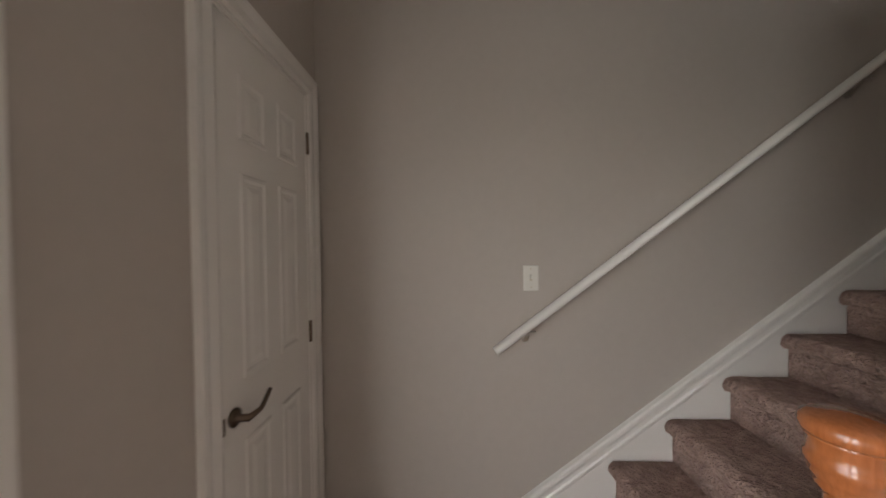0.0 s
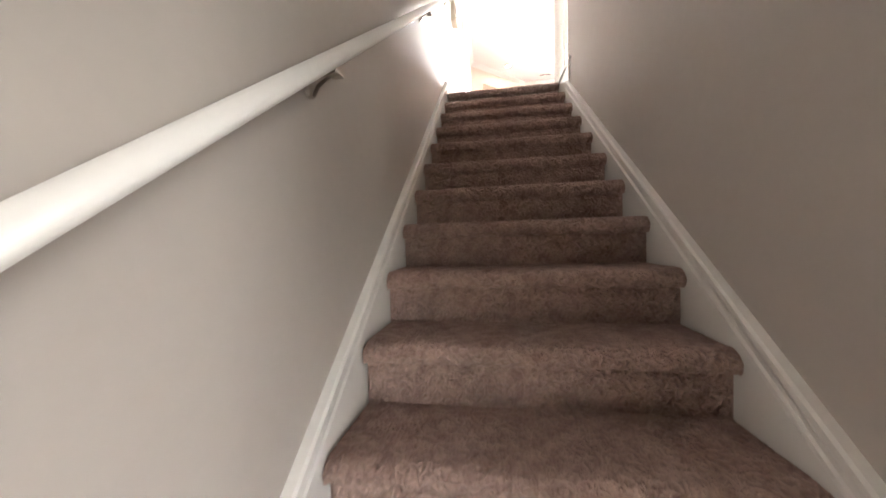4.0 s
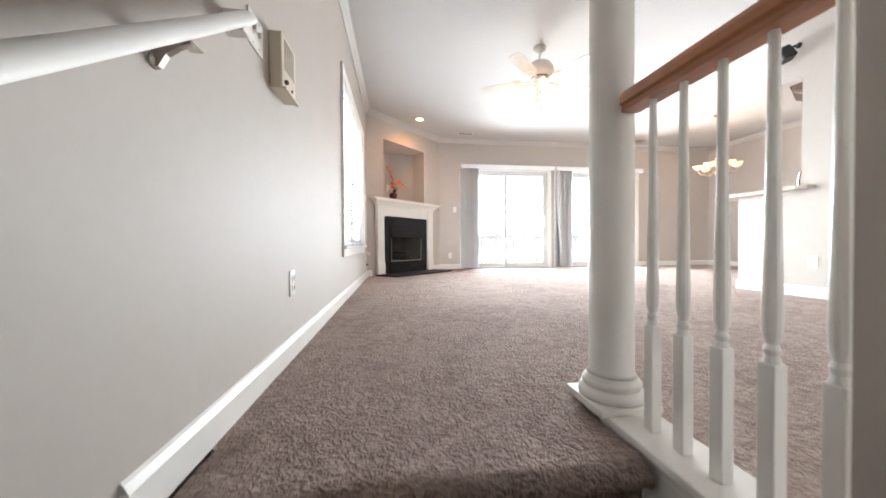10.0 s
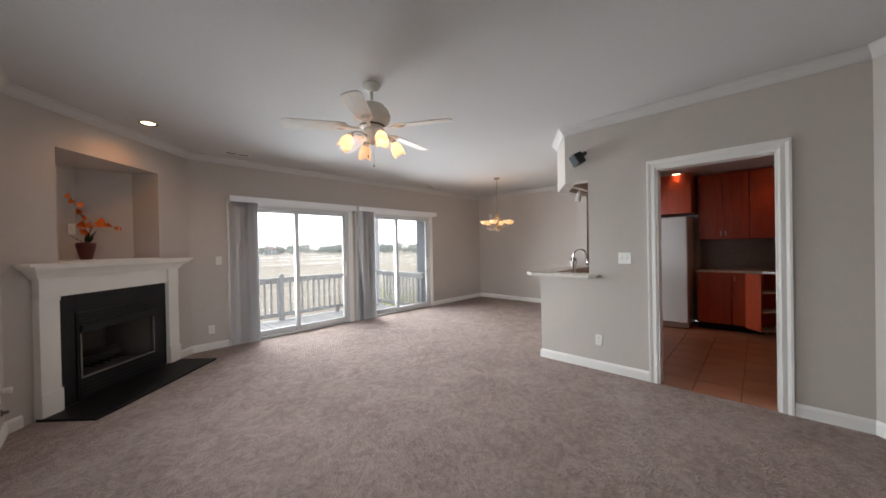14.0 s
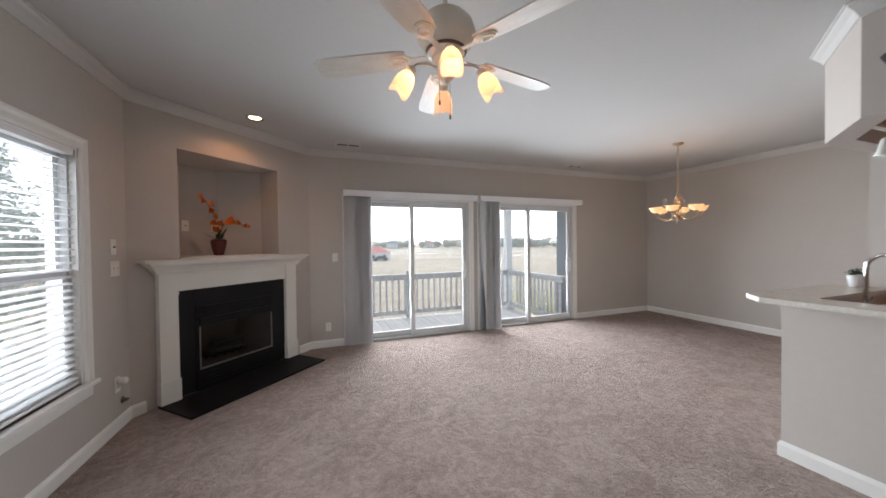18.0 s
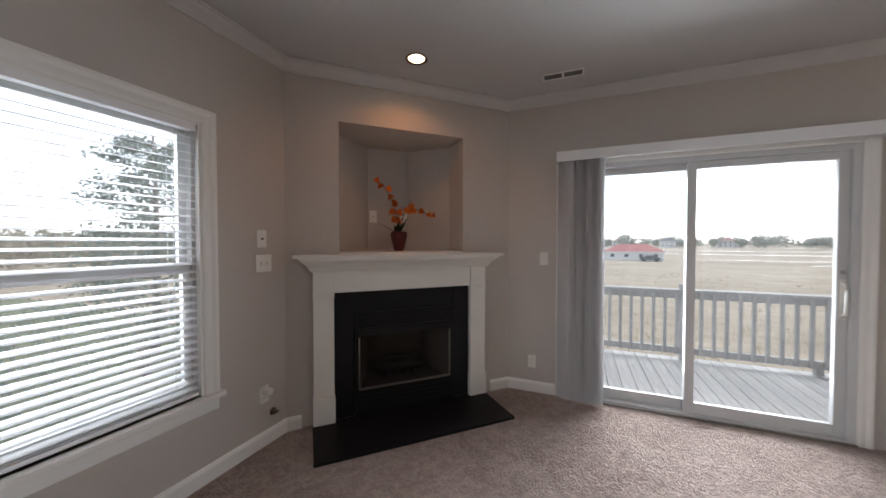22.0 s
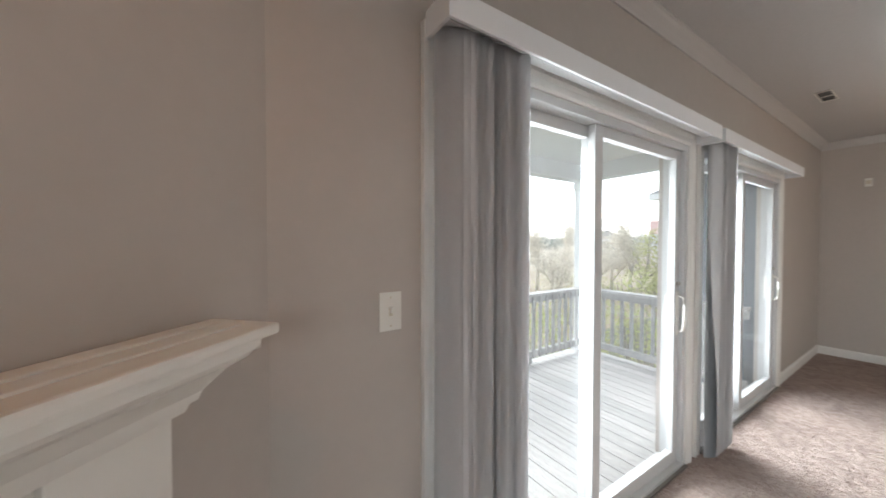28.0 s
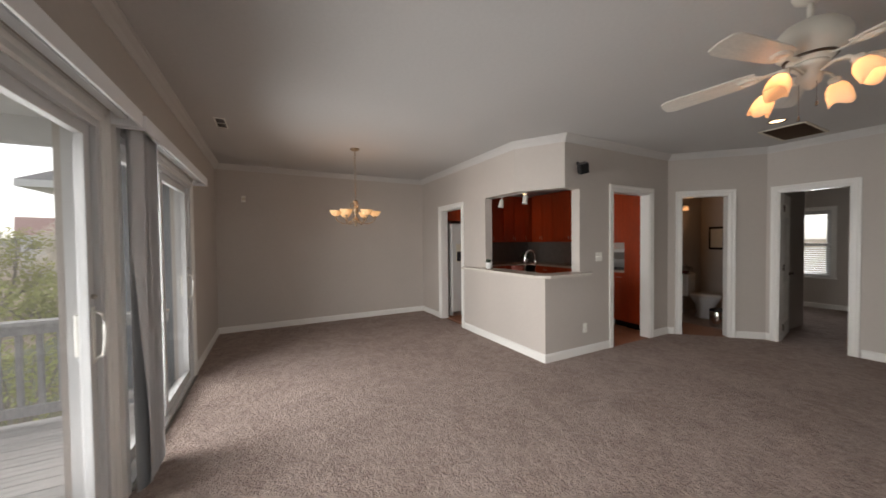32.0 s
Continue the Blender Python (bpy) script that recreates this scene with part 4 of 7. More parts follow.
# ---- sliding doors, their casings, valances and vertical blinds ----
def sliding_door(name, x0, x1, label):
    w, h = x1 - x0, 2.02
    sd = thing(name, pose(x0, NY, 0), label, "sliding door", kind="structure")
    f = 0.04
    for a in ((0, -0.005, 0, f, 0.12, h), (w - f, -0.005, 0, w, 0.12, h), (f, -0.005, h - f, w - f, 0.12, h), (f, -0.012, 0.0, w - f, 0.13, 0.03)):
        part("door_frame" if a[2] == 0 and a[5] > 1 else "track", cube(*a, 0.003), M_VINYL, sd)
    part("sill_strip", cube(0, -0.03, 0.0, w, -0.012, 0.012, 0.003), M_BRASSDARK, sd, "grey metal threshold strip")
    half = (w - 2 * f) / 2
    for i, (a, b, y) in enumerate(((f, f + half + 0.035, 0.062), (f + half - 0.035, w - f, 0.018))):
        s = 0.062
        p = part("stile", cube(a, y, 0.03, a + s, y + 0.038, h - f, 0.004), M_VINYL, sd, "white vinyl door stile")
        part("stile", cube(b - s, y, 0.03, b, y + 0.038, h - f, 0.004), M_VINYL, p)
        part("bottom_rail", cube(a + s, y, 0.03, b - s, y + 0.038, 0.11, 0.004), M_VINYL, p)
        part("top_rail", cube(a + s, y, h - f - 0.055, b - s, y + 0.038, h - f, 0.004), M_VINYL, p)
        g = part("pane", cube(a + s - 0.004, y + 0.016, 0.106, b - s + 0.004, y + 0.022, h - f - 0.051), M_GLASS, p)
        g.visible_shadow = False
        if i == 1:
            hx = b - s / 2
            grip = [(hx, y - 0.004, 0.86), (hx, y - 0.035, 0.875), (hx, y - 0.042, 0.93), (hx, y - 0.042, 1.02), (hx, y - 0.035, 1.075), (hx, y - 0.004, 1.09)]
            hd = part("door_handle", tube(grip, 0.009, 8), M_PLASTIC, p, "white pull handle", smooth=True)
            part("handle_plate", cube(hx - 0.017, y - 0.006, 0.84, hx + 0.017, y, 1.11, 0.004), M_PLASTIC, hd)
            part("lock_lever", lathe([(0.012, 0), (0.012, 0.012), (0.006, 0.018)], 10, m=pose(hx, y, 1.16, 90)), M_NICKEL, p, "metal thumb lock", smooth=True)
            part("outer_handle", cube(hx - 0.02, y + 0.038, 0.88, hx + 0.02, y + 0.06, 1.08, 0.008), M_PLASTIC, p)
    return sd


sliding_door("door_1", *D1, "white vinyl sliding glass door onto the deck")
sliding_door("door_2", *D2, "white vinyl sliding glass door onto the deck")
casing("door_casing_slider", (D1[0], NY), (D1[1], NY), 0, 2.02, 0.075, "white painted casing of a sliding door")
casing("door_casing_slider_east", (D2[0], NY), (D2[1], NY), 0, 2.02, 0.075, "white painted casing of a sliding door")


def valance(x0, x1):
    """A box valance over a blind: face board, ends and top."""
    v = thing("blind_valance", pose(x0, NY, 2.035), "white box valance over the vertical blind", "valance")
    w = x1 - x0
    part("face_board", cube(0, -0.150, 0, w, -0.138, 0.082, 0.003), M_SLAT, v)
    part("end_board", cube(0, -0.138, 0, 0.012, -0.023, 0.082), M_SLAT, v)
    part("end_board", cube(w - 0.012, -0.138, 0, w, -0.023, 0.082), M_SLAT, v)
    part("top_board", cube(0.012, -0.138, 0.072, w - 0.012, -0.023, 0.082), M_SLAT, v)
    part("head_track", cube(0.03, -0.10, 0.028, w - 0.03, -0.062, 0.058, 0.003), M_VINYL, v, "white metal blind track")
    return v


valance(1.76, 3.745)
valance(3.80, 5.80)


def vertical_blind(x0, x1, n, label, seed, lean):
    """A stack of fabric vanes drawn to one side, hanging from the track."""
    b = thing("vertical_blind", pose(x0, NY - 0.082, 0.02), label, "vertical blind")
    bm = bmesh.new()
    k = 6
    for i in range(k + 1):
        u = -0.044 + 0.088 * i / k
        c = 0.006 * (1 - (u / 0.044) ** 2)
        for z in (0.0, 2.035):
            bm.verts.new((u, c, z))
    bm.verts.ensure_lookup_table()
    for i in range(k):
        bm.faces.new([bm.verts[j] for j in (2 * i, 2 * i + 2, 2 * i + 3, 2 * i + 1)])
    bmesh.ops.solidify(bm, geom=bm.faces[:], thickness=0.001)
    me = mesh_of("vane", bm, M_BLIND, True)
    rnd = random.Random(seed)
    for i in range(n):
        x = (x1 - x0) * (i + 0.5) / n
        piece("vane", me, b, pose(x, rnd.uniform(-0.003, 0.003), 0, rnd.uniform(-0.15, 0.15), 0, lean + rnd.uniform(-3, 3)))
    part("pull_chain", tube([(x1 - x0 + 0.01, 0.03, 0.9), (x1 - x0 + 0.012, 0.032, 2.03)], 0.0016, 5), M_PLASTIC, b)
    return b


vertical_blind(1.80, 2.10, 24, "pale grey vertical blind stacked beside the sliding door", 5, 148)
vertical_blind(3.85, 4.14, 24, "pale grey vertical blind stacked beside the sliding door", 6, 148)

# ---- corner fireplace ----
fp = thing("fireplace", Matrix(), "corner gas fireplace with a white wooden mantel and black slate surround", "fireplace")
fp.matrix_basis = Matrix.Translation(FC) @ pose(0, 0, 0, 0, 0, 45)
# own space: x along the wall, -y into the room
LEG = 0.145
for s in (-1, 1):
    xa, xb = sorted((s * 0.565, s * (0.565 + LEG)))
    leg = part("pilaster", cube(xa, -0.058, 0.0, xb, 0.0, 1.06, 0.003), M_MANTEL, fp, "white painted pilaster")
    part("plinth_block", cube(xa - 0.006, -0.07, 0.02, xb + 0.006, 0.0, 0.215, 0.004), M_MANTEL, leg)
    part("capital_block", cube(xa - 0.004, -0.064, 0.955, xb + 0.004, 0.0, 0.985, 0.004), M_MANTEL, leg)
part("frieze_board", cube(-0.565, -0.046, 0.985, 0.565, 0.0, 1.165, 0.003), M_MANTEL, fp)
for s in (-1, 1):
    xa, xb = sorted((s * 0.565, s * (0.565 + LEG)))
    part("frieze_block", cube(xa, -0.06, 0.985, xb, 0.0, 1.165, 0.003), M_MANTEL, fp)
CM = [(0.0, 0.0), (0.0, -0.102), (0.010, -0.102), (0.014, -0.090), (0.022, -0.086), (0.026, -0.072), (0.05, -0.042), (0.072, -0.028), (0.078, -0.018), (0.086, -0.016), (0.086, 0.0)]
part("bed_molding", sweep([(0.715, 0.0, 1.247), (0.715, -0.058, 1.247), (-0.715, -0.058, 1.247), (-0.715, 0.0, 1.247)], [(-s, u) for s, u in CM]), M_MANTEL, fp)
part("mantel_shelf", cube(-0.84, -0.152, 1.247, 0.84, 0.0, 1.268, 0.006), M_MANTEL, fp, "white painted mantel shelf")
part("niche_shelf", prism([(-0.515, -0.008), (0.515, -0.008), (0.518, 0.295), (0.2, 0.61), (-0.2, 0.61), (-0.518, 0.295)], 1.2685, 1.283), M_MANTEL, fp, "white painted shelf inside the niche")
for y in (-0.055, -0.105):
    part("shelf_bead", cube(-0.80, y, 1.268, 0.80, y + 0.014, 1.2725, 0.0015), M_MANTEL, fp)
# slate surround in slabs
for a in ((-0.563, 0.02, -0.415, 0.985), (0.415, 0.02, 0.563, 0.985)):
    part("slate_slab", cube(a[0], -0.018, a[1], a[2], 0.0, a[3], 0.002), M_BLACK, fp, "black slate slab")
part("slate_slab", cube(-0.413, -0.018, 0.815, 0.413, 0.0, 0.985, 0.002), M_BLACK, fp, "black slate slab")
part("hearth", cube(-0.72, -0.50, 0.0, 0.72, -0.018, 0.02, 0.003), M_BLACK, fp, "black slate hearth slab")
part("hearth_joint", cube(-0.002, -0.499, 0.0195, 0.002, -0.02, 0.0208), M_FIREBOX, fp)
# steel firebox
bx = part("firebox_face", cube(-0.413, -0.028, 0.70, 0.413, 0.014, 0.815, 0.003), M_FIREBOX, fp, "black metal firebox front")
for i in range(4):
    part("louver", cube(-0.40, -0.036, 0.715 + i * 0.024, 0.40, -0.026, 0.729 + i * 0.024, 0.003), M_FIREBOX, bx)
part("firebox_face", cube(-0.413, -0.028, 0.02, 0.413, 0.014, 0.215, 0.003), M_FIREBOX, bx)
for i in range(4):
    part("louver", cube(-0.40, -0.036, 0.045 + i * 0.036, 0.40, -0.026, 0.066 + i * 0.036, 0.003), M_FIREBOX, bx)
for s in (-1, 1):
    xa, xb = sorted((s * 0.385, s * 0.413))
    part("firebox_side", cube(xa, -0.028, 0.215, xb, 0.014, 0.70, 0.003), M_FIREBOX, bx)
part("hood", cube(-0.385, -0.05, 0.635, 0.385, 0.014, 0.70, 0.006), M_FIREBOX, bx)
for a in ((-0.385, -0.033, 0.215, -0.375, -0.016, 0.62), (0.375, -0.033, 0.215, 0.385, -0.016, 0.62), (-0.375, -0.033, 0.215, 0.375, -0.016, 0.229)):
    part("trim_edge", cube(*a, 0.002), M_BRASSDARK, bx, "pale metal edge of the firebox opening")
part("firebox_shell", prism([(-0.385, -0.012), (-0.385, 0.0), (-0.25, 0.38), (0.25, 0.38), (0.385, 0.0), (0.385, -0.012), (0.405, -0.012), (0.405, 0.0), (0.26, 0.40), (-0.26, 0.40), (-0.405, 0.0), (-0.405, -0.012)], 0.10, 0.79), M_FIREBRICK, bx, "sooty brick lining")
part("firebox_floor", prism([(-0.37, -0.02), (0.37, -0.02), (0.26, 0.39), (-0.26, 0.39)], 0.10, 0.205), M_FIREBRICK, bx)
part("firebox_roof", prism([(-0.37, -0.02), (0.37, -0.02), (0.26, 0.39), (-0.26, 0.39)], 0.78, 0.80), M_FIREBRICK, bx)
grate = thing("log_grate", FPM @ pose(0, -0.17, 0.205), "dark iron grate with two charred logs in the firebox", "grate")
for i in range(5):
    part("grate_bar", tube([(-0.16 + i * 0.08, 0.09, 0.09), (-0.16 + i * 0.08, 0.08, 0.05), (-0.16 + i * 0.08, -0.1, 0.05), (-0.16 + i * 0.08, -0.11, 0.0)], 0.007, 6), M_FIREBOX, grate)
part("log", tube([(-0.2, -0.02, 0.09), (-0.05, 0.0, 0.095), (0.19, -0.03, 0.09)], 0.036, 10), M_CHAR, grate, "charred gas log", smooth=True)
part("log", tube([(-0.15, -0.05, 0.155), (0.02, -0.02, 0.15), (0.16, 0.0, 0.15)], 0.03, 10), M_CHAR, grate, "charred gas log", smooth=True)

# ---- orchid in a vase ----
orchid = thing("orchid", pose(0.415, 5.54, 1.284), "burgundy vase with sprays of orange silk orchids on the niche shelf", "plant")
part("vase", lathe([(0.034, 0.0), (0.036, 0.003), (0.044, 0.035), (0.054, 0.075), (0.061, 0.108), (0.063, 0.125), (0.060, 0.136), (0.053, 0.143), (0.049, 0.142), (0.047, 0.132), (0.02, 0.125)], 28), M_VASE, orchid, "burgundy ceramic vase", smooth=True)
VU, VN = Vector((1, 1, 0)) / math.sqrt(2), Vector((1, -1, 0)) / math.sqrt(2)
def along(pts, n=10):
    """Smooths a path of (u, n, z) in the vase's space into points."""
    out = []
    P = [VU * a + VN * b + Vector((0, 0, c)) for a, b, c in pts]
    for i in range(len(P) - 1):
        p0, p1, p2, p3 = P[max(i - 1, 0)], P[i], P[i + 1], P[min(i + 2, len(P) - 1)]
        for k in range(n // (len(P) - 1) + 1):
            t = k / (n // (len(P) - 1) + 1)
            out.append(0.5 * ((2 * p1) + (p2 - p0) * t + (2 * p0 - 5 * p1 + 4 * p2 - p3) * t * t + (3 * p1 - p0 - 3 * p2 + p3) * t ** 3))
    return out + [P[-1]]
spray_a = along([(0.0, 0.0, 0.13), (-0.012, 0.01, 0.22), (-0.035, 0.02, 0.31), (-0.075, 0.03, 0.40), (-0.145, 0.04, 0.50)], 20)
spray_b = along([(0.0, 0.0, 0.13), (0.012, 0.01, 0.21), (0.055, 0.02, 0.300), (0.12, 0.03, 0.315), (0.235, 0.035, 0.272)], 20)
spray_c = along([(0.01, 0.0, 0.13), (0.03, 0.0, 0.22), (0.034, 0.01, 0.33)], 6)
for s in (spray_a, spray_b, spray_c):
    part("stem", tube(s, 0.0032, 6, taper=0.0014), M_STEM, orchid, smooth=True)
def flower_mesh(seed):
    """Five petals and a lip, cupped."""
    rnd = random.Random(seed)
    bm = bmesh.new()
    for i in range(6):
        a = i * math.pi / 3 + rnd.uniform(-0.15, 0.15)
        L = (0.030 if i % 2 else 0.025) * rnd.uniform(0.85, 1.1)
        w = 0.013 if i % 2 else 0.010
        d, sd = Vector((math.cos(a), math.sin(a), 0)), Vector((-math.sin(a), math.cos(a), 0))
        lift = rnd.uniform(0.002, 0.012)
        rows = [(0.0, 0.25, 0.0), (0.35, 0.9, 0.35), (0.7, 1.0, 0.8), (1.0, 0.3, 1.0)]
        prev = None
        for t, k, q in rows:
            c = d * L * t + Vector((0, 0, lift * q * q))
            row = [bm.verts.new(c - sd * w * k), bm.verts.new(c + Vector((0, 0, -0.002))), bm.verts.new(c + sd * w * k)]
            if prev:
                for j in (0, 1):
                    bm.faces.new((prev[j], prev[j + 1], row[j + 1], row[j]))
            prev = row
    bmesh.ops.solidify(bm, geom=bm.faces[:], thickness=0.0007)
    return mesh_of("flower", bm, M_PETAL, True)
fl = [flower_mesh(s) for s in range(4)]
rnd = random.Random(11)
for sp, idx in ((spray_a, range(6, len(spray_a), 2)), (spray_b, range(12, len(spray_b), 2))):
    for i in idx:
        n = VN + Vector((rnd.uniform(-0.6, 0.6), rnd.uniform(-0.6, 0.6), rnd.uniform(-0.3, 0.5)))
        k = 1.2 - 0.45 * i / len(sp)
        q = n.to_track_quat("Z", "Y").to_matrix().to_4x4()
        piece("flower", fl[i % 4], orchid, Matrix.Translation(sp[i] + Vector((rnd.uniform(-0.022, 0.022), rnd.uniform(-0.022, 0.022), rnd.uniform(-0.02, 0.016)))) @ q @ pose(0, 0, 0, 0, 0, rnd.uniform(0, 60)) @ Matrix.Scale(k, 4))
def blade_leaf(pts, w):
    bm = bmesh.new()
    P = along(pts, 8)
    prev = None
    for i, p in enumerate(P):
        t = i / (len(P) - 1)
        k = w * math.sin(math.pi * min(0.98, 0.15 + 0.85 * t))
        row = [bm.verts.new(p - VN.cross(Vector((0, 0, 1))) * 0 - Vector((0, 0, 1)) * k * 0.4 - VU * k), bm.verts.new(p), bm.verts.new(p + VN * k * 0.7 + VU * k * 0.6)]
        if prev:
            for j in (0, 1):
                bm.faces.new((prev[j], prev[j + 1], row[j + 1], row[j]))
        prev = row
    bmesh.ops.solidify(bm, geom=bm.faces[:], thickness=0.001)
    return bm
for pts, w in (([(0, 0, 0.13), (-0.012, 0.02, 0.18), (-0.004, 0.03, 0.225)], 0.015), ([(0, 0, 0.13), (0.03, 0.01, 0.19), (0.062, 0.03, 0.25)], 0.012), ([(0, 0, 0.13), (0.01, 0.03, 0.17), (0.012, 0.04, 0.20)], 0.016), ([(0, 0, 0.13), (-0.03, 0.03, 0.16), (-0.045, 0.04, 0.19)], 0.012), ([(-0.01, 0, 0.135), (-0.04, 0.01, 0.15), (-0.09, 0.01, 0.175), (-0.15, 0.02, 0.205)], 0.004)):
    part("leaf", blade_leaf(pts, w), M_LEAF, orchid, smooth=True)

orchid.matrix_basis = orchid.matrix_basis @ Matrix.Scale(1.22, 4)

# ---- ceiling fan ----
fan = thing("ceiling_fan", pose(2.045, 2.79, CEIL), "antique white five-blade ceiling fan with four lit frosted glass shades", "ceiling fan")
part("canopy", lathe([(0.068, 0.0), (0.07, -0.01), (0.06, -0.035), (0.03, -0.055), (0.016, -0.06)], 24), M_FANWHITE, fan, smooth=True)
part("down_rod", lathe([(0.013, -0.055), (0.013, -0.15)], 12), M_FANWHITE, fan, smooth=True)
part("motor_housing", lathe([(0.02, -0.14), (0.06, -0.15), (0.10, -0.17), (0.132, -0.205), (0.145, -0.245), (0.142, -0.275), (0.125, -0.305), (0.10, -0.325), (0.085, -0.345), (0.07, -0.36)], 32), M_FANWHITE, fan, smooth=True)
ring = part("motor_ring", lathe([(0.094, -0.326), (0.102, -0.332), (0.098, -0.340), (0.084, -0.340)], 32, caps=False), M_BRONZE, fan, "dark bronze ring", smooth=True)
def fan_blade():
    bm = bmesh.new()
    out = [(0.20, -0.048), (0.26, -0.058), (0.55, -0.068), (0.62, -0.066), (0.655, -0.05), (0.665, 0.0), (0.655, 0.05), (0.62, 0.066), (0.55, 0.068), (0.26, 0.058), (0.20, 0.048)]
    prism(out, -0.004, 0.004, bm)
    return mesh_of("blade", bm, M_BLADE)
def blade_iron():
    bm = prism([(0.10, -0.014), (0.17, -0.012), (0.20, -0.035), (0.25, -0.04), (0.285, -0.02), (0.29, 0.0), (0.285, 0.02), (0.25, 0.04), (0.20, 0.035), (0.17, 0.012), (0.10, 0.014)], -0.011, -0.005)
    for x, y in ((0.225, -0.02), (0.225, 0.02), (0.262, 0.0)):
        lathe([(0.006, -0.015), (0.006, -0.011)], 8, bm, m=pose(x, y, 0))
    for r in (1.0, 0.62):
        lathe([(0.036 * r, -0.011), (0.034 * r, -0.017), (0.026 * r, -0.017), (0.024 * r, -0.011)], 20, bm, caps=False, m=pose(0.238, 0, 0) @ Matrix.Diagonal((1.25, 0.9, 1, 1)))
    return mesh_of("blade_iron", bm, M_FANWHITE)
bmesh_blade, bmesh_iron = fan_blade(), blade_iron()
for i in range(5):
    m = pose(0, 0, -0.345, 0, 0, 8 + 72 * i) @ pose(0, 0, 0, 11, 2.0, 0)
    b = piece("blade", bmesh_blade, fan, m)
    piece("blade_iron", bmesh_iron, b, Matrix())
part("light_kit_hub", lathe([(0.07, -0.36), (0.072, -0.375), (0.055, -0.39), (0.042, -0.40), (0.048, -0.425), (0.042, -0.455), (0.022, -0.475), (0.008, -0.49)], 24), M_FANWHITE, fan, smooth=True)
def tulip(scale=1.0):
    """A scalloped tulip shade that opens downwards along -z."""
    bm = bmesh.new()
    seg, rings = 24, []
    for j, (r, z) in enumerate([(0.018, 0.0), (0.036, -0.012), (0.050, -0.04), (0.056, -0.07), (0.056, -0.10), (0.057, -0.122)]):
        ring = []
        for i in range(seg):
            a = 2 * math.pi * i / seg
            w = 1 + (0.05 * (j / 5) * math.cos(3 * a))
            dz = -0.015 * max(0, j - 3) / 2 * math.cos(3 * a)
            ring.append(bm.verts.new((r * w * math.cos(a) * scale, r * w * math.sin(a) * scale, (z + dz) * scale)))
        rings.append(ring)
    for a, b in zip(rings, rings[1:]):
        for i in range(seg):
            bm.faces.new((a[i], a[(i + 1) % seg], b[(i + 1) % seg], b[i]))
    bmesh.ops.solidify(bm, geom=bm.faces[:], thickness=0.002)
    return mesh_of("shade", bm, M_SHADE, True)
shade_me = tulip(0.88)
arm_me = mesh_of("lamp_arm", tube([(0.04, 0, -0.415), (0.09, 0, -0.392), (0.14, 0, -0.395), (0.17, 0, -0.418)], 0.008, 8), M_FANWHITE, True)
cup_me = mesh_of("lamp_cup", lathe([(0.014, 0.02), (0.024, 0.012), (0.026, -0.008), (0.02, -0.012)], 16), M_FANWHITE, True)
for i in range(4):
    turn = pose(0, 0, 0, 0, 0, 74 + 90 * i)
    arm = piece("lamp_arm", arm_me, fan, turn)
    piece("lamp_cup", cup_me, arm, pose(0.175, 0, -0.428, 0, -28, 0))
    sh = piece("shade", shade_me, arm, pose(0.18, 0, -0.437, 0, -28, 0))
    sh["label"] = "lit frosted glass tulip shade"
for x, y, l in ((0.03, 0.03, 0.16), (-0.03, 0.02, 0.10)):
    ch = part("pull_chain", tube([(x, y, -0.46), (x, y, -0.46 - l)], 0.0013, 5), M_BRONZE, fan)
    part("chain_knob", lathe([(0.002, 0.0), (0.005, -0.008), (0.006, -0.02), (0.003, -0.026)], 8, m=pose(x, y, -0.46 - l)), M_BRONZE, ch, smooth=True)

# ---- chandelier ----
chd = thing("chandelier", pose(5.85, 4.22, CEIL), "ivory and gold six-arm chandelier with lit alabaster bowl shades", "chandelier")
part("canopy", lathe([(0.06, 0.0), (0.062, -0.008), (0.045, -0.022), (0.012, -0.032)], 20), M_GOLD, chd, smooth=True)
for i in range(15):
    z0 = -0.035 - i * 0.043
    pts = [(0.012 * math.cos(t), 0, z0 - 0.024 + 0.026 * math.sin(t)) for t in (2 * math.pi * j / 10 for j in range(11))]
    if i % 2:
        pts = [(0, x, z) for x, _, z in pts]
    part("chain_link", tube(pts, 0.0034, 5), M_GOLD, chd)
part("stem_top", lathe([(0.006, -0.62), (0.03, -0.635), (0.038, -0.65), (0.02, -0.665), (0.012, -0.68), (0.016, -0.70)], 20, m=pose(0, 0, -0.05)), M_GOLD, chd, smooth=True)
part("stem_urn", lathe([(0.016, -0.70), (0.03, -0.73), (0.036, -0.76), (0.026, -0.80), (0.014, -0.83), (0.018, -0.86), (0.04, -0.875), (0.05, -0.89), (0.04, -0.905), (0.018, -0.925), (0.022, -0.945), (0.012, -0.965), (0.005, -0.985)], 24, m=pose(0, 0, -0.05)), M_GOLD, chd, smooth=True)
scroll = [(0.03, 0, -0.89), (0.09, 0, -0.935), (0.16, 0, -0.945), (0.225, 0, -0.915), (0.25, 0, -0.875), (0.25, 0, -0.85)]
carm = mesh_of("arm", tube(scroll, 0.007, 8), M_GOLD, True)
curl = mesh_of("scroll", tube([(0.02, 0, -0.68), (0.055, 0, -0.67), (0.07, 0, -0.70), (0.055, 0, -0.74), (0.03, 0, -0.78), (0.03, 0, -0.84), (0.05, 0, -0.88)], 0.005, 6), M_GOLD, True)
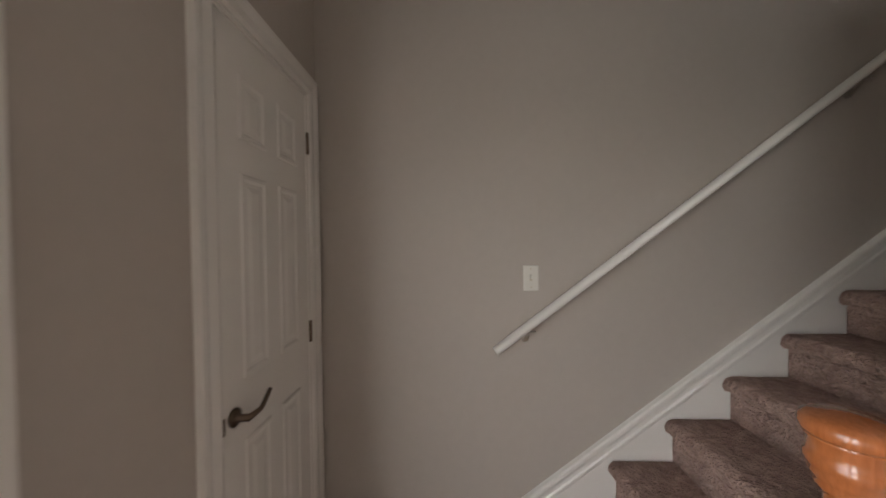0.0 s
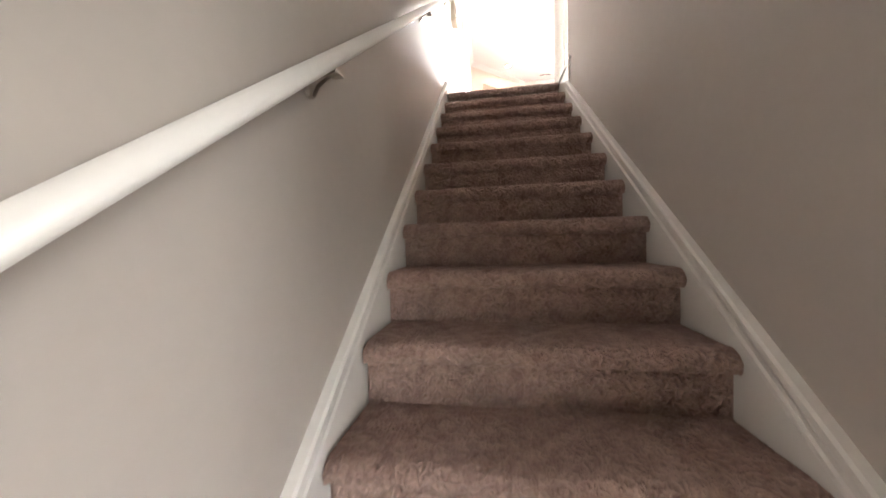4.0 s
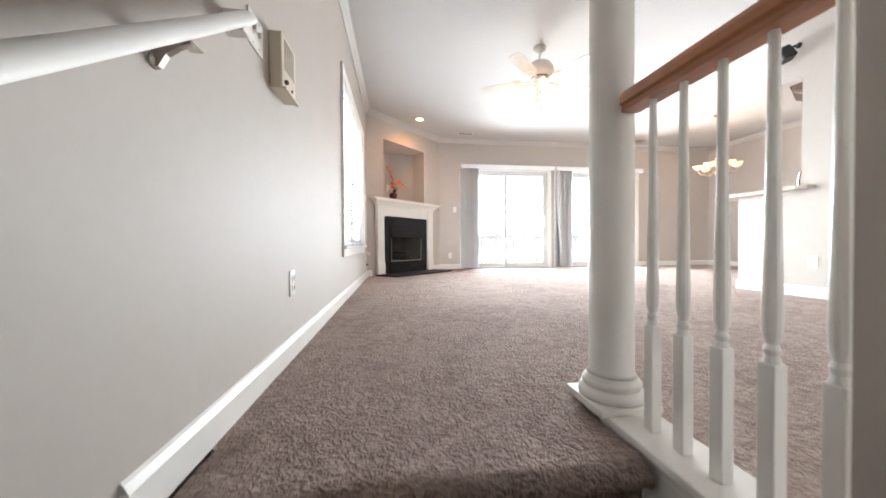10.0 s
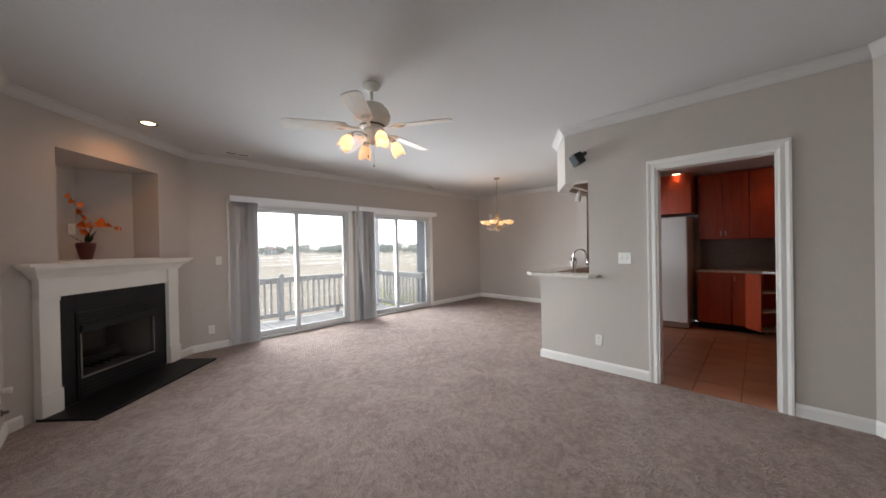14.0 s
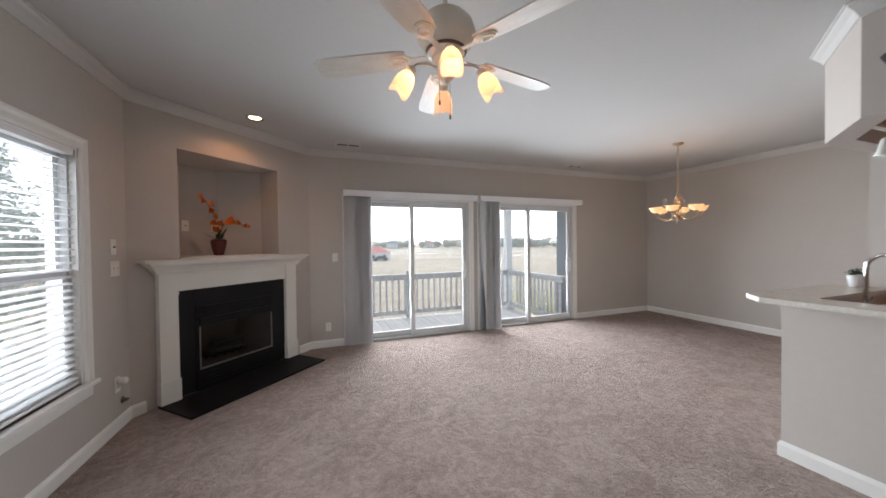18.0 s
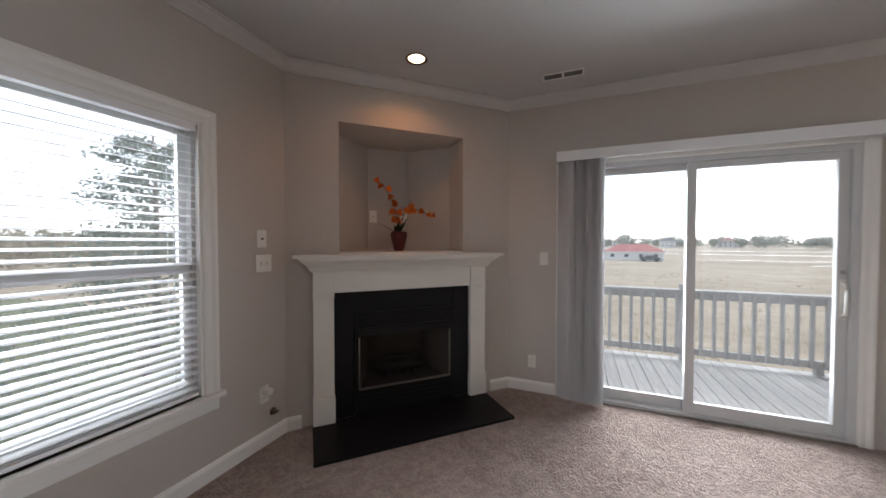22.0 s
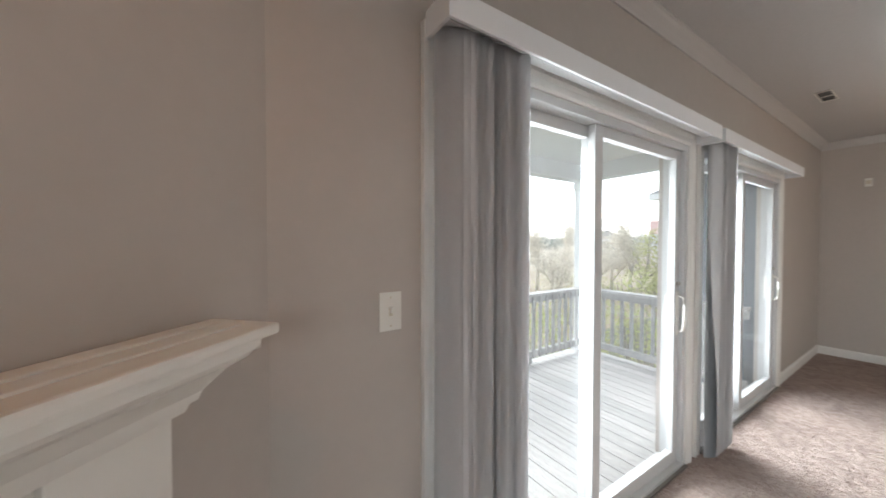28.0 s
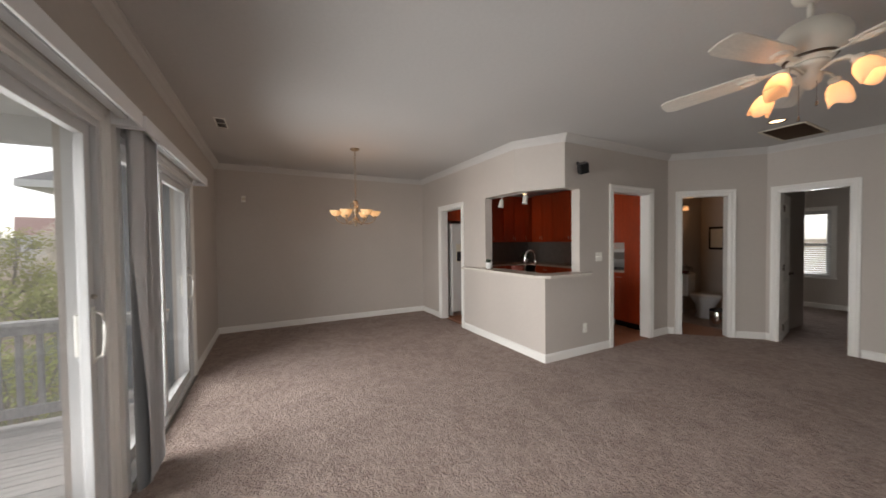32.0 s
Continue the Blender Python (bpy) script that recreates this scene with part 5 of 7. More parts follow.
bowl = mesh_of("shade", lathe([(0.022, 0.0), (0.045, 0.008), (0.06, 0.025), (0.073, 0.055), (0.085, 0.068), (0.082, 0.068), (0.069, 0.053), (0.056, 0.026), (0.04, 0.012), (0.01, 0.006)], 24), M_SHADE2, True)
bulb_me = mesh_of("bulb", lathe([(0.012, -0.03), (0.02, -0.01), (0.024, 0.008), (0.018, 0.026), (0.006, 0.034)], 14), M_BULB, True)
cup2 = mesh_of("cup", lathe([(0.008, -0.02), (0.02, -0.008), (0.028, 0.0), (0.012, 0.003)], 14), M_GOLD, True)
for i in range(6):
    a = piece("arm", carm, chd, pose(0, 0, -0.05, 0, 0, 20 + 60 * i))
    piece("bulb", bulb_me, a, pose(0.25, 0, -0.80))
    piece("cup", cup2, a, pose(0.25, 0, -0.845))
    s = piece("shade", bowl, a, pose(0.25, 0, -0.842))
    s["label"] = "lit alabaster glass bowl"
    if i % 2:
        piece("scroll", curl, chd, pose(0, 0, -0.05, 0, 0, 20 + 60 * i))

# ---- recessed lamps, vents, grille ----
def downlight(x, y, z, label="lit recessed ceiling lamp with a bronze ring"):
    d = thing("recessed_lamp", pose(x, y, z), label, "ceiling lamp", "recessed ceiling lamps")
    part("ring", lathe([(0.058, -0.001), (0.075, -0.001), (0.078, -0.006), (0.07, -0.008), (0.058, -0.002)], 28, caps=False), M_BRONZE, d, "bronze trim ring", smooth=True)
    part("lamp_face", lathe([(0.0575, -0.0015), (0.05, -0.004), (0.03, -0.007), (0.008, -0.008)], 24), M_BULB, d, "warm lit lamp face", smooth=True)
    return d
SPOTS = [(0.875, 5.0, CEIL), (2.875, 0.45, CEIL)]
for s in SPOTS + [(x, y, 2.42) for x, y in KITCHEN_LAMPS]:
    downlight(*s)
M_VENTGREY = material("vent_slat_metal", (0.17, 0.165, 0.16), rough=0.5, vary=0.05)


def vent(x, y, turn, w=0.30, d=0.10):
    v = thing("ceiling_vent", pose(x, y, CEIL, 0, 0, turn), "white metal ceiling air vent with slats", "vent", "ceiling vents")
    for a in ((-w / 2, -d / 2, w / 2, -d / 2 + 0.012), (-w / 2, d / 2 - 0.012, w / 2, d / 2), (-w / 2, -d / 2 + 0.012, -w / 2 + 0.012, d / 2 - 0.012), (w / 2 - 0.012, -d / 2 + 0.012, w / 2, d / 2 - 0.012), (-0.008, -d / 2 + 0.012, 0.008, d / 2 - 0.012)):
        part("frame", cube(a[0], a[1], -0.008, a[2], a[3], 0.0), M_PLASTIC, v)
    part("backing", cube(-w / 2 + 0.01, -d / 2 + 0.01, -0.002, w / 2 - 0.01, d / 2 - 0.01, -0.0005), M_DARKPL, v, "dark duct behind the slats")
    for i in range(6):
        y0 = -d / 2 + 0.016 + i * (d - 0.032) / 5
        part("slat", cube(-w / 2 + 0.012, y0 - 0.003, -0.0065, w / 2 - 0.012, y0 + 0.002, -0.003), M_VENTGREY, v)
    return v
vent(1.815, 5.62, 0)
vent(5.48, 5.66, 0)
gr = thing("return_grille", pose(2.93, -0.20, CEIL), "dark return-air grille in the ceiling", "vent")
for a in ((-0.20, -0.36, 0.20, -0.335), (-0.20, 0.335, 0.20, 0.36), (-0.20, -0.335, -0.175, 0.335), (0.175, -0.335, 0.20, 0.335)):
    part("frame", cube(a[0], a[1], -0.01, a[2], a[3], 0.0, 0.002), M_BEIGEPL, gr)
part("backing", cube(-0.18, -0.34, -0.003, 0.18, 0.34, -0.0005), M_DARKPL, gr)
sl_me = mesh_of("slat", cube(-0.175, -0.007, -0.001, 0.175, 0.007, 0.001), M_BRONZE)
for i in range(26):
    piece("slat", sl_me, gr, pose(0, -0.322 + i * 0.0258, -0.006, 35))

# ---- small things on the walls ----
def plate(name, m, kind, gangs=1, label="white wall switch plate"):
    """x across, z up, y out of the wall; kind: switch, outlet, cable or blank."""
    w, h = 0.07 + 0.046 * (gangs - 1), 0.115
    p = thing(name, m, label, "outlet" if kind == "outlet" else "switch" if kind == "switch" else "wall plate")
    part("cover", cube(-w / 2, 0, -h / 2, w / 2, 0.006, h / 2, 0.003), M_PLASTIC, p)
    for g in range(gangs):
        x = (g - (gangs - 1) / 2) * 0.046
        if kind == "switch":
            part("toggle", cube(x - 0.005, 0.005, -0.004, x + 0.005, 0.018, 0.014, 0.002), M_PLASTIC, p)
            part("slot", cube(x - 0.006, 0.0058, -0.013, x + 0.006, 0.0066, 0.013), M_BEIGEPL, p)
        elif kind == "outlet":
            for z in (-0.02, 0.02):
                so = part("socket", cube(x - 0.016, 0.005, z - 0.014, x + 0.016, 0.0075, z + 0.014, 0.004), M_PLASTIC, p)
                for q in (-0.006, 0.006):
                    part("slot", cube(x + q - 0.001, 0.0073, z - 0.004, x + q + 0.001, 0.008, z + 0.006), M_DARKPL, so)
        elif kind == "cable":
            part("jack", lathe([(0.006, 0.0), (0.006, 0.012), (0.003, 0.013)], 10, m=pose(x, 0.005, 0, -90)), M_BRONZE, p, smooth=True)
        for z in (-0.042, 0.042) if kind != "outlet" else (0.0,):
            part("screw", lathe([(0.003, 0), (0.003, 0.0012), (0.001, 0.0016)], 8, m=pose(x, 0.006, z, -90)), M_BEIGEPL, p)
    return p
onW = lambda y, z: Matrix.Translation((0.0, y, z)) @ pose(0, 0, 0, 0, 0, -90)
onN = lambda x, z: Matrix.Translation((x, NY, z)) @ pose(0, 0, 0, 0, 0, 180)
onK = lambda y, z: Matrix.Translation((KX, y, z)) @ pose(0, 0, 0, 0, 0, 90)
plate("light_switch", onW(-3.832, -1.825), "switch", 1, "white single light switch on the stair wall")
plate("light_switch", onW(0.545, 1.225), "switch", 2, "white double light switch at the stair head")
plate("outlet", onW(0.905, 0.335), "outlet", 1, "white duplex outlet above the baseboard")
plate("cable_plate", onW(4.46, 1.385), "cable", 1, "white cable plate beside the fireplace")
plate("light_switch", onW(4.475, 1.222), "switch", 2, "white double switch beside the fireplace")
plate("outlet", onW(4.465, 0.345), "outlet", 1, "white outlet with a plugged-in adapter")
plate("light_switch", onN(1.65, 1.213), "switch", 1, "white light switch beside the sliding door")
plate("outlet", onN(1.55, 0.275), "outlet", 1, "white duplex outlet above the baseboard")
plate("light_switch", onK(1.55, 1.195), "switch", 2, "white double switch beside the kitchen doorway")
plate("outlet", onK(1.81, 0.32), "outlet", 1, "white duplex outlet on the bar wall")
plate("outlet", Matrix.Translation((0.63, 5.28, 0)) @ pose(0, 0, 0, 0, 0, 45) @ pose(0.155, 0.612, 1.61, 0, 0, 180), "outlet", 1, "white outlet at the back of the niche")
plate("cable_plate", Matrix.Translation((0.63, 5.28, 0)) @ pose(0, 0, 0, 0, 0, 45) @ pose(-0.15, 0.612, 1.61, 0, 0, 180), "cable", 1, "white cable plate at the back of the niche")
ad = thing("plug_adapter", onW(4.47, 0.345), "white plug-in adapter on the outlet", "adapter")
part("body", lathe([(0.022, 0.0), (0.026, 0.01), (0.026, 0.045), (0.02, 0.052)], 16, m=pose(0, 0.008, 0.025, -90)), M_PLASTIC, ad, smooth=True)
gv = thing("gas_valve", onW(4.535, 0.20), "dark metal gas key valve near the baseboard", "gas valve")
part("flange", lathe([(0.026, 0.0), (0.026, 0.004), (0.012, 0.01), (0.012, 0.03)], 16, m=pose(0, 0, 0, -90)), M_BRONZE, gv, smooth=True)
part("key", cube(-0.02, 0.028, -0.006, 0.02, 0.036, 0.006, 0.003), M_BRONZE, gv)
ic = thing("intercom", onW(0.755, 1.205), "beige wall intercom box with a speaker grille", "intercom")
part("housing", cube(-0.085, 0.0, -0.10, 0.085, 0.048, 0.115, 0.006), M_BEIGEPL, ic)
for i in range(12):
    for j in range(5):
        part("grille_slot", cube(-0.06 + j * 0.025, 0.0475, 0.095 - i * 0.010, -0.042 + j * 0.025, 0.0492, 0.099 - i * 0.010), M_BRONZE, ic)
part("tray", cube(-0.085, 0.045, -0.103, 0.085, 0.062, -0.095, 0.002), M_BEIGEPL, ic)
part("button", lathe([(0.009, 0), (0.009, 0.01), (0.006, 0.014)], 12, m=pose(0.05, 0.047, -0.065, -90)), M_BRONZE, ic, smooth=True)
part("button", lathe([(0.006, 0), (0.006, 0.005)], 12, m=pose(-0.03, 0.047, -0.065, -90)), M_DARKPL, ic, smooth=True)
spk = thing("speaker", Matrix.Translation((KX, 1.93, 2.33)) @ pose(0, 0, 0, 0, 0, 90), "small black speaker tilted down on a wall bracket", "speaker")
part("wall_plate", lathe([(0.026, 0.0), (0.026, 0.008), (0.014, 0.014)], 16, m=pose(0, 0, 0, -90)), M_DARKPL, spk, smooth=True)
part("bracket", tube([(0.0, 0.010, 0.0), (0.004, 0.045, -0.004), (0.022, 0.066, -0.034)], 0.010, 8), M_DARKPL, spk, smooth=True)
SPKM = pose(0.036, 0.105, -0.075) @ pose(0, 0, 0, -24, 14, -30)
part("cabinet", cube(-0.052, -0.05, -0.062, 0.052, 0.05, 0.062, 0.012, m=SPKM), M_DARKPL, spk)
part("grille", cube(-0.046, 0.05, -0.056, 0.046, 0.056, 0.056, 0.003, m=SPKM), M_FIREBOX, spk)
det = thing("wall_detector", Matrix.Translation((EX, 5.6, 2.12)) @ pose(0, 0, 0, 0, 0, 90), "small white motion sensor on the wall", "sensor")
part("body", cube(-0.03, 0.0, -0.05, 0.03, 0.035, 0.05, 0.008), M_PLASTIC, det)
part("lens", cube(-0.02, 0.034, -0.02, 0.02, 0.039, 0.02, 0.003), M_BEIGEPL, det)

# ---- kitchen ----
TS = 0.33
tile_me = mesh_of("tile", cube(0.003, 0.003, -0.012, TS - 0.003, TS - 0.003, 0.0, 0.0015), M_TILE)
tf = thing("floor_tiles", pose(4.19, -0.30, 0), "terracotta square floor tiles in the kitchen", "floor tiles", kind="structure")
for i in range(11):
    for j in range(9):
        if 4.19 + (i + 1) * TS < 7.6 and -0.30 + (j + 1) * TS < KY:
            piece("tile", tile_me, tf, pose(i * TS, j * TS, 0.0))
bar = thing("bar_top", pose(4.2, 2.0, 0.985), "cream stone bar top over the half wall", "bar top")
part("slab", prism([(4.30, 1.80), (4.10, 1.80), (4.05, 1.86), (4.05, 2.52), (4.18, 2.65), (5.36, 2.65), (5.36, 2.35), (4.31, 2.35)], 0.985, 1.017), M_MARBLE, bar, world=True)
part("end_ledge", cube(5.36, KY, 0.985, 5.80, 2.62, 1.012, 0.004), M_MARBLE, bar, world=True)


def cabinet(name, m, w, d, h, doors, label, drawer=0.0, toe=0.0, mat=None):
    """x across, -y front, z up. Doors: how many side by side."""
    c = thing(name, m, label, "cabinet")
    part("body", cube(0, 0.02, toe, w, d, h, 0.002), mat or M_CHERRY, c)
    if toe:
        part("toe_kick", cube(0, 0.07, 0, w, d, toe), M_FIREBOX, c)
    dw = w / doors
    for i in range(doors):
        z0, z1 = toe + 0.006, h - drawer - 0.004
        dr = part("door", cube(i * dw + 0.003, 0.0, z0, (i + 1) * dw - 0.003, 0.019, z1, 0.003), mat or M_CHERRY, c)
        x0, x1 = i * dw + 0.06, (i + 1) * dw - 0.06
        bm = bmesh.new()
        rings = []
        for ins, y in ((0, -0.0005), (0.004, 0.006), (0.014, 0.006), (0.03, -0.002)):
            rings.append([bm.verts.new((x, y, z)) for x, z in ((x0 + ins, z0 + 0.055 + ins), (x1 - ins, z0 + 0.055 + ins), (x1 - ins, z1 - 0.055 - ins), (x0 + ins, z1 - 0.055 - ins))])
        for a, b in zip(rings, rings[1:]):
            for k in range(4):
                bm.faces.new((a[k], a[(k + 1) % 4], b[(k + 1) % 4], b[k]))
        bm.faces.new(rings[-1])
        bmesh.ops.recalc_face_normals(bm, faces=bm.faces)
        part("raised_panel", bm, mat or M_CHERRY, dr)
        hx = (i + 1) * dw - 0.03 if (i % 2 == 0 and doors > 1) else i * dw + 0.03
        hz = z1 - 0.08 if toe else z0 + 0.08
        part("handle", tube([(hx, 0.0, hz - 0.04), (hx, -0.022, hz - 0.03), (hx, -0.022, hz + 0.03), (hx, 0.0, hz + 0.04)], 0.004, 6), M_NICKEL, dr, "metal bar pull")
        if drawer:
            dd = part("drawer_front", cube(i * dw + 0.003, 0.0, h - drawer + 0.002, (i + 1) * dw - 0.003, 0.019, h - 0.006, 0.003), mat or M_CHERRY, c)
            part("handle", tube([((i + 0.5) * dw - 0.04, 0.0, h - drawer / 2), ((i + 0.5) * dw - 0.03, -0.022, h - drawer / 2), ((i + 0.5) * dw + 0.03, -0.022, h - drawer / 2), ((i + 0.5) * dw + 0.04, 0.0, h - drawer / 2)], 0.004, 6), M_NICKEL, dd)
    return c


faceW = lambda x, y, z: Matrix.Translation((x, y, z)) @ pose(0, 0, 0, 0, 0, -90)    # front towards -x, width towards -y
faceS = lambda x, y, z: pose(x, y, z)                                              # front towards -y
faceN = lambda x, y, z: Matrix.Translation((x, y, z)) @ pose(0, 0, 0, 0, 0, 180)   # front towards +y
cabinet("base_cabinet", faceW(6.98, 1.27, 0), 0.40, 0.58, 0.88, 1, "cherry wood base cabinet under the counter", 0.0, 0.10)
cabinet("base_cabinet", faceW(6.98, 0.865, 0), 0.34, 0.58, 0.88, 1, "cherry wood base cabinet under the counter", 0.0, 0.10)
cabinet("wall_cabinet", faceW(7.24, 1.27, 1.38), 0.60, 0.32, 1.03, 2, "cherry wood wall cabinet")
cabinet("wall_cabinet", faceW(7.24, 0.665, 1.38), 0.60, 0.32, 1.03, 2, "cherry wood wall cabinet")
cabinet("wall_cabinet", faceW(7.24, 0.06, 1.38), 0.40, 0.32, 1.03, 1, "cherry wood wall cabinet")
cabinet("fridge_cabinet", faceW(6.86, 2.32, 1.80), 1.00, 0.64, 0.615, 2, "cherry wood cabinet above the refrigerator")
# open shelf unit, diagonal in the corner
sh = thing("open_shelf", pose(6.86, 0.39, 0, 0, 0, -50), "cherry corner unit with open pale shelves", "shelf")
part("side_panel", cube(-0.22, 0, 0.1, -0.20, 0.25, 0.88), M_CHERRY, sh)
part("side_panel", cube(0.20, 0, 0.1, 0.22, 0.25, 0.88), M_CHERRY, sh)
part("back_panel", cube(-0.20, 0.23, 0.1, 0.20, 0.25, 0.88), M_CHERRY, sh)
for z in (0.10, 0.36, 0.62):
    part("shelf_board", cube(-0.20, 0.0, z, 0.20, 0.23, z + 0.02, 0.002), M_BEIGEPL, sh, "pale shelf board")
ct = thing("kitchen_counter", pose(6.85, -0.4, 0.88), "speckled granite kitchen counter", "counter")
part("slab", prism([(6.95, 1.285), (6.95, 0.54), (6.72, 0.25), (5.53, 0.25), (5.53, -0.355), (KE - 0.005, -0.355), (KE - 0.005, 1.285)], 0.88, 0.915), M_COUNTER, ct, world=True)
tagged(part("backsplash", cube(KE - 0.016, -0.34, 0.916, KE - 0.002, 1.285, 1.38), M_BACKSPLASH), "dull grey tiled backsplash", "backsplash", kind="structure")
tagged(part("backsplash_south", cube(4.76, -0.358, 0.916, KE - 0.02, -0.344, 1.38), M_BACKSPLASH), "dull grey tiled backsplash", "backsplash", kind="structure")
cabinet("base_cabinet", faceN(6.70, 0.24, 0), 0.58, 0.58, 0.88, 1, "cherry wood base cabinet beside the stove", 0.15, 0.10)
cabinet("tall_cabinet", faceN(4.695, 0.27, 0), 0.375, 0.6, 2.3, 1, "cherry wood tall pantry cabinet", 0, 0.1)
cabinet("base_cabinet", faceN(4.905, 0.24, 0), 0.205, 0.58, 0.88, 1, "narrow cherry wood base cabinet between stove and pantry", 0.15, 0.10)
cs = thing("counter_strip", pose(4.80, -0.05, 0.88), "narrow pale counter strip beside the stove", "counter")
part("slab", cube(4.70, -0.34, 0.881, 4.907, 0.255, 0.915, 0.003), M_COUNTER, cs, world=True)
cabinet("wall_cabinet", faceN(7.1, -0.035, 1.38), 0.60, 0.32, 1.03, 2, "cherry wood wall cabinet")
cabinet("wall_cabinet", faceN(6.49, -0.035, 1.38), 0.95, 0.32, 1.03, 2, "cherry wood wall cabinet")
cabinet("base_cabinet", faceN(6.115, 0.24, 0), 0.58, 0.58, 0.88, 1, "cherry wood base cabinet beside the stove", 0.15, 0.10)
cabinet("wall_cabinet", faceN(5.53, -0.035, 1.36), 0.83, 0.32, 1.05, 2, "cherry wood cabinet above the stove")
hood = thing("range_hood", faceN(5.525, 0.10, 1.20), "pale steel range hood under the cabinet above the stove", "range hood")
part("body", prism([(0.0, 0.0), (0.0, 0.06), (0.11, 0.155), (0.43, 0.155), (0.43, 0.0)], 0.0, 0.82, m=Matrix(((0, 0, 1, 0), (1, 0, 0, 0), (0, 1, 0, 0), (0, 0, 0, 1)))), M_FRIDGE, hood)
part("switch_panel", cube(0.30, -0.004, 0.015, 0.52, 0.002, 0.045, 0.002), M_DARKPL, hood)
# stove
st = thing("stove", faceN(5.525, 0.28, 0) @ Matrix.Diagonal((0.81, 1, 1, 1)), "stainless steel kitchen range with a dark oven window", "stove")
part("body", cube(0, 0.02, 0.02, 0.755, 0.64, 0.90, 0.006), M_STEEL, st)
part("cooktop", cube(0.0, 0.02, 0.90, 0.755, 0.60, 0.915, 0.004), M_DARKPL, st, "black glass cooktop")
od = part("oven_door", cube(0.02, 0.0, 0.22, 0.735, 0.03, 0.74, 0.006), M_DARKPL, st, "black glass oven door")
part("oven_window", cube(0.12, -0.003, 0.33, 0.635, 0.001, 0.62, 0.002), M_PANE, od)
part("oven_handle", tube([(0.06, 0.0, 0.70), (0.07, -0.045, 0.70), (0.685, -0.045, 0.70), (0.695, 0.0, 0.70)], 0.011, 8), M_CHROME, od, smooth=True)
part("control_panel", cube(0.0, 0.56, 0.915, 0.755, 0.62, 1.06, 0.006), M_STEEL, st)
part("warming_drawer", cube(0.02, 0.005, 0.05, 0.735, 0.03, 0.20, 0.005), M_STEEL, st)
for i in range(4):
    part("knob", lathe([(0.018, 0), (0.016, 0.022), (0.004, 0.024)], 12, m=pose(0.12 + i * 0.17, 0.02, 0.82, 90)), M_DARKPL, st, smooth=True)
tw = thing("dish_towel", faceN(5.15, 0.28, 0), "green-striped towel hanging on the oven handle", "towel")
bm = bmesh.new()
for i in range(13):
    x = -0.14 + 0.28 * i / 12
    for y, z in ((-0.034, 0.45), (-0.058, 0.46), (-0.060, 0.60), (-0.058, 0.705), (-0.045, 0.713), (-0.032, 0.705), (-0.028, 0.55)):
        bm.verts.new((x, y + 0.005 * math.sin(i * 1.4) * (0.72 - z) * 4, z))
bm.verts.ensure_lookup_table()
for i in range(12):
    for j in range(1, 6):
        bm.faces.new([bm.verts[k] for k in (i * 7 + j, (i + 1) * 7 + j, (i + 1) * 7 + j + 1, i * 7 + j + 1)])
part("cloth", bm, material("towel_cloth", (0.32, 0.36, 0.26), rough=0.9, vary=0.25, scale=2, stretch=(14, 1, 1), tint=(0.65, 0.64, 0.58)), tw, smooth=True)
# refrigerator
fr = thing("refrigerator", faceW(6.70, 2.27, 0), "white side-by-side refrigerator with a dispenser", "refrigerator")
part("body", cube(0.0, 0.07, 0.02, 0.91, 0.75, 1.74, 0.008), M_FRIDGE, fr)
fd = part("freezer_door", cube(0.0, 0.0, 0.10, 0.395, 0.066, 1.735, 0.014), M_FRIDGE, fr)
rd = part("fridge_door", cube(0.403, 0.0, 0.10, 0.91, 0.066, 1.735, 0.014), M_FRIDGE, fr)
part("kick_grille", cube(0.02, 0.03, 0.02, 0.89, 0.07, 0.095, 0.003), M_STEEL, fr, "grey kick grille")
for d, x in ((fd, 0.365), (rd, 0.433)):
    part("handle", tube([(x, 0.0, 0.62), (x, -0.05, 0.65), (x, -0.05, 1.50), (x, 0.0, 1.53)], 0.012, 8), M_FRIDGE, d, smooth=True)
part("dispenser", cube(0.08, -0.004, 1.02, 0.28, 0.004, 1.36, 0.004), M_BEIGEPL, fd, "grey water dispenser")
part("dispenser_well", cube(0.095, -0.006, 1.04, 0.265, 0.0, 1.22, 0.003), M_DARKPL, fd)
# inner sink counter with faucet, behind the bar
sk = thing("sink_counter", pose(5.0, 2.0, 0.88), "granite sink counter behind the bar", "counter")
part("slab", prism([(4.31, 2.345), (5.85, 2.345), (5.85, 1.72), (4.31, 1.72)], 0.88, 0.915), M_COUNTER, sk, world=True)
for a in ((4.44, 1.80, 5.02, 1.83), (4.44, 2.20, 5.02, 2.23), (4.44, 1.83, 4.47, 2.20), (4.99, 1.83, 5.02, 2.20)):
    part("sink_rim", cube(a[0], a[1], 0.915, a[2], a[3], 0.921, 0.002), M_STEEL, sk, "steel sink rim", world=True)
cabinet("sink_cabinet", faceS(4.32, 1.75, 0), 1.5, 0.58, 0.88, 3, "cherry wood sink cabinet behind the bar", 0.0, 0.10)
ft = thing("kitchen_faucet", pose(4.72, 2.29, 0.915), "chrome gooseneck kitchen faucet", "faucet")
part("base", lathe([(0.03, 0.0), (0.03, 0.01), (0.018, 0.02), (0.016, 0.06)], 16), M_CHROME, ft, smooth=True)
neck = [(0, 0, 0.05), (0, 0, 0.28)] + [(0, -0.085 + 0.085 * math.cos(a), 0.28 + 0.085 * math.sin(a)) for a in (0.4, 0.8, 1.2, 1.57, 1.95, 2.35, 2.75)] + [(0, -0.172, 0.235)]
part("neck", tube(neck, 0.0115, 12), M_CHROME, ft, smooth=True)
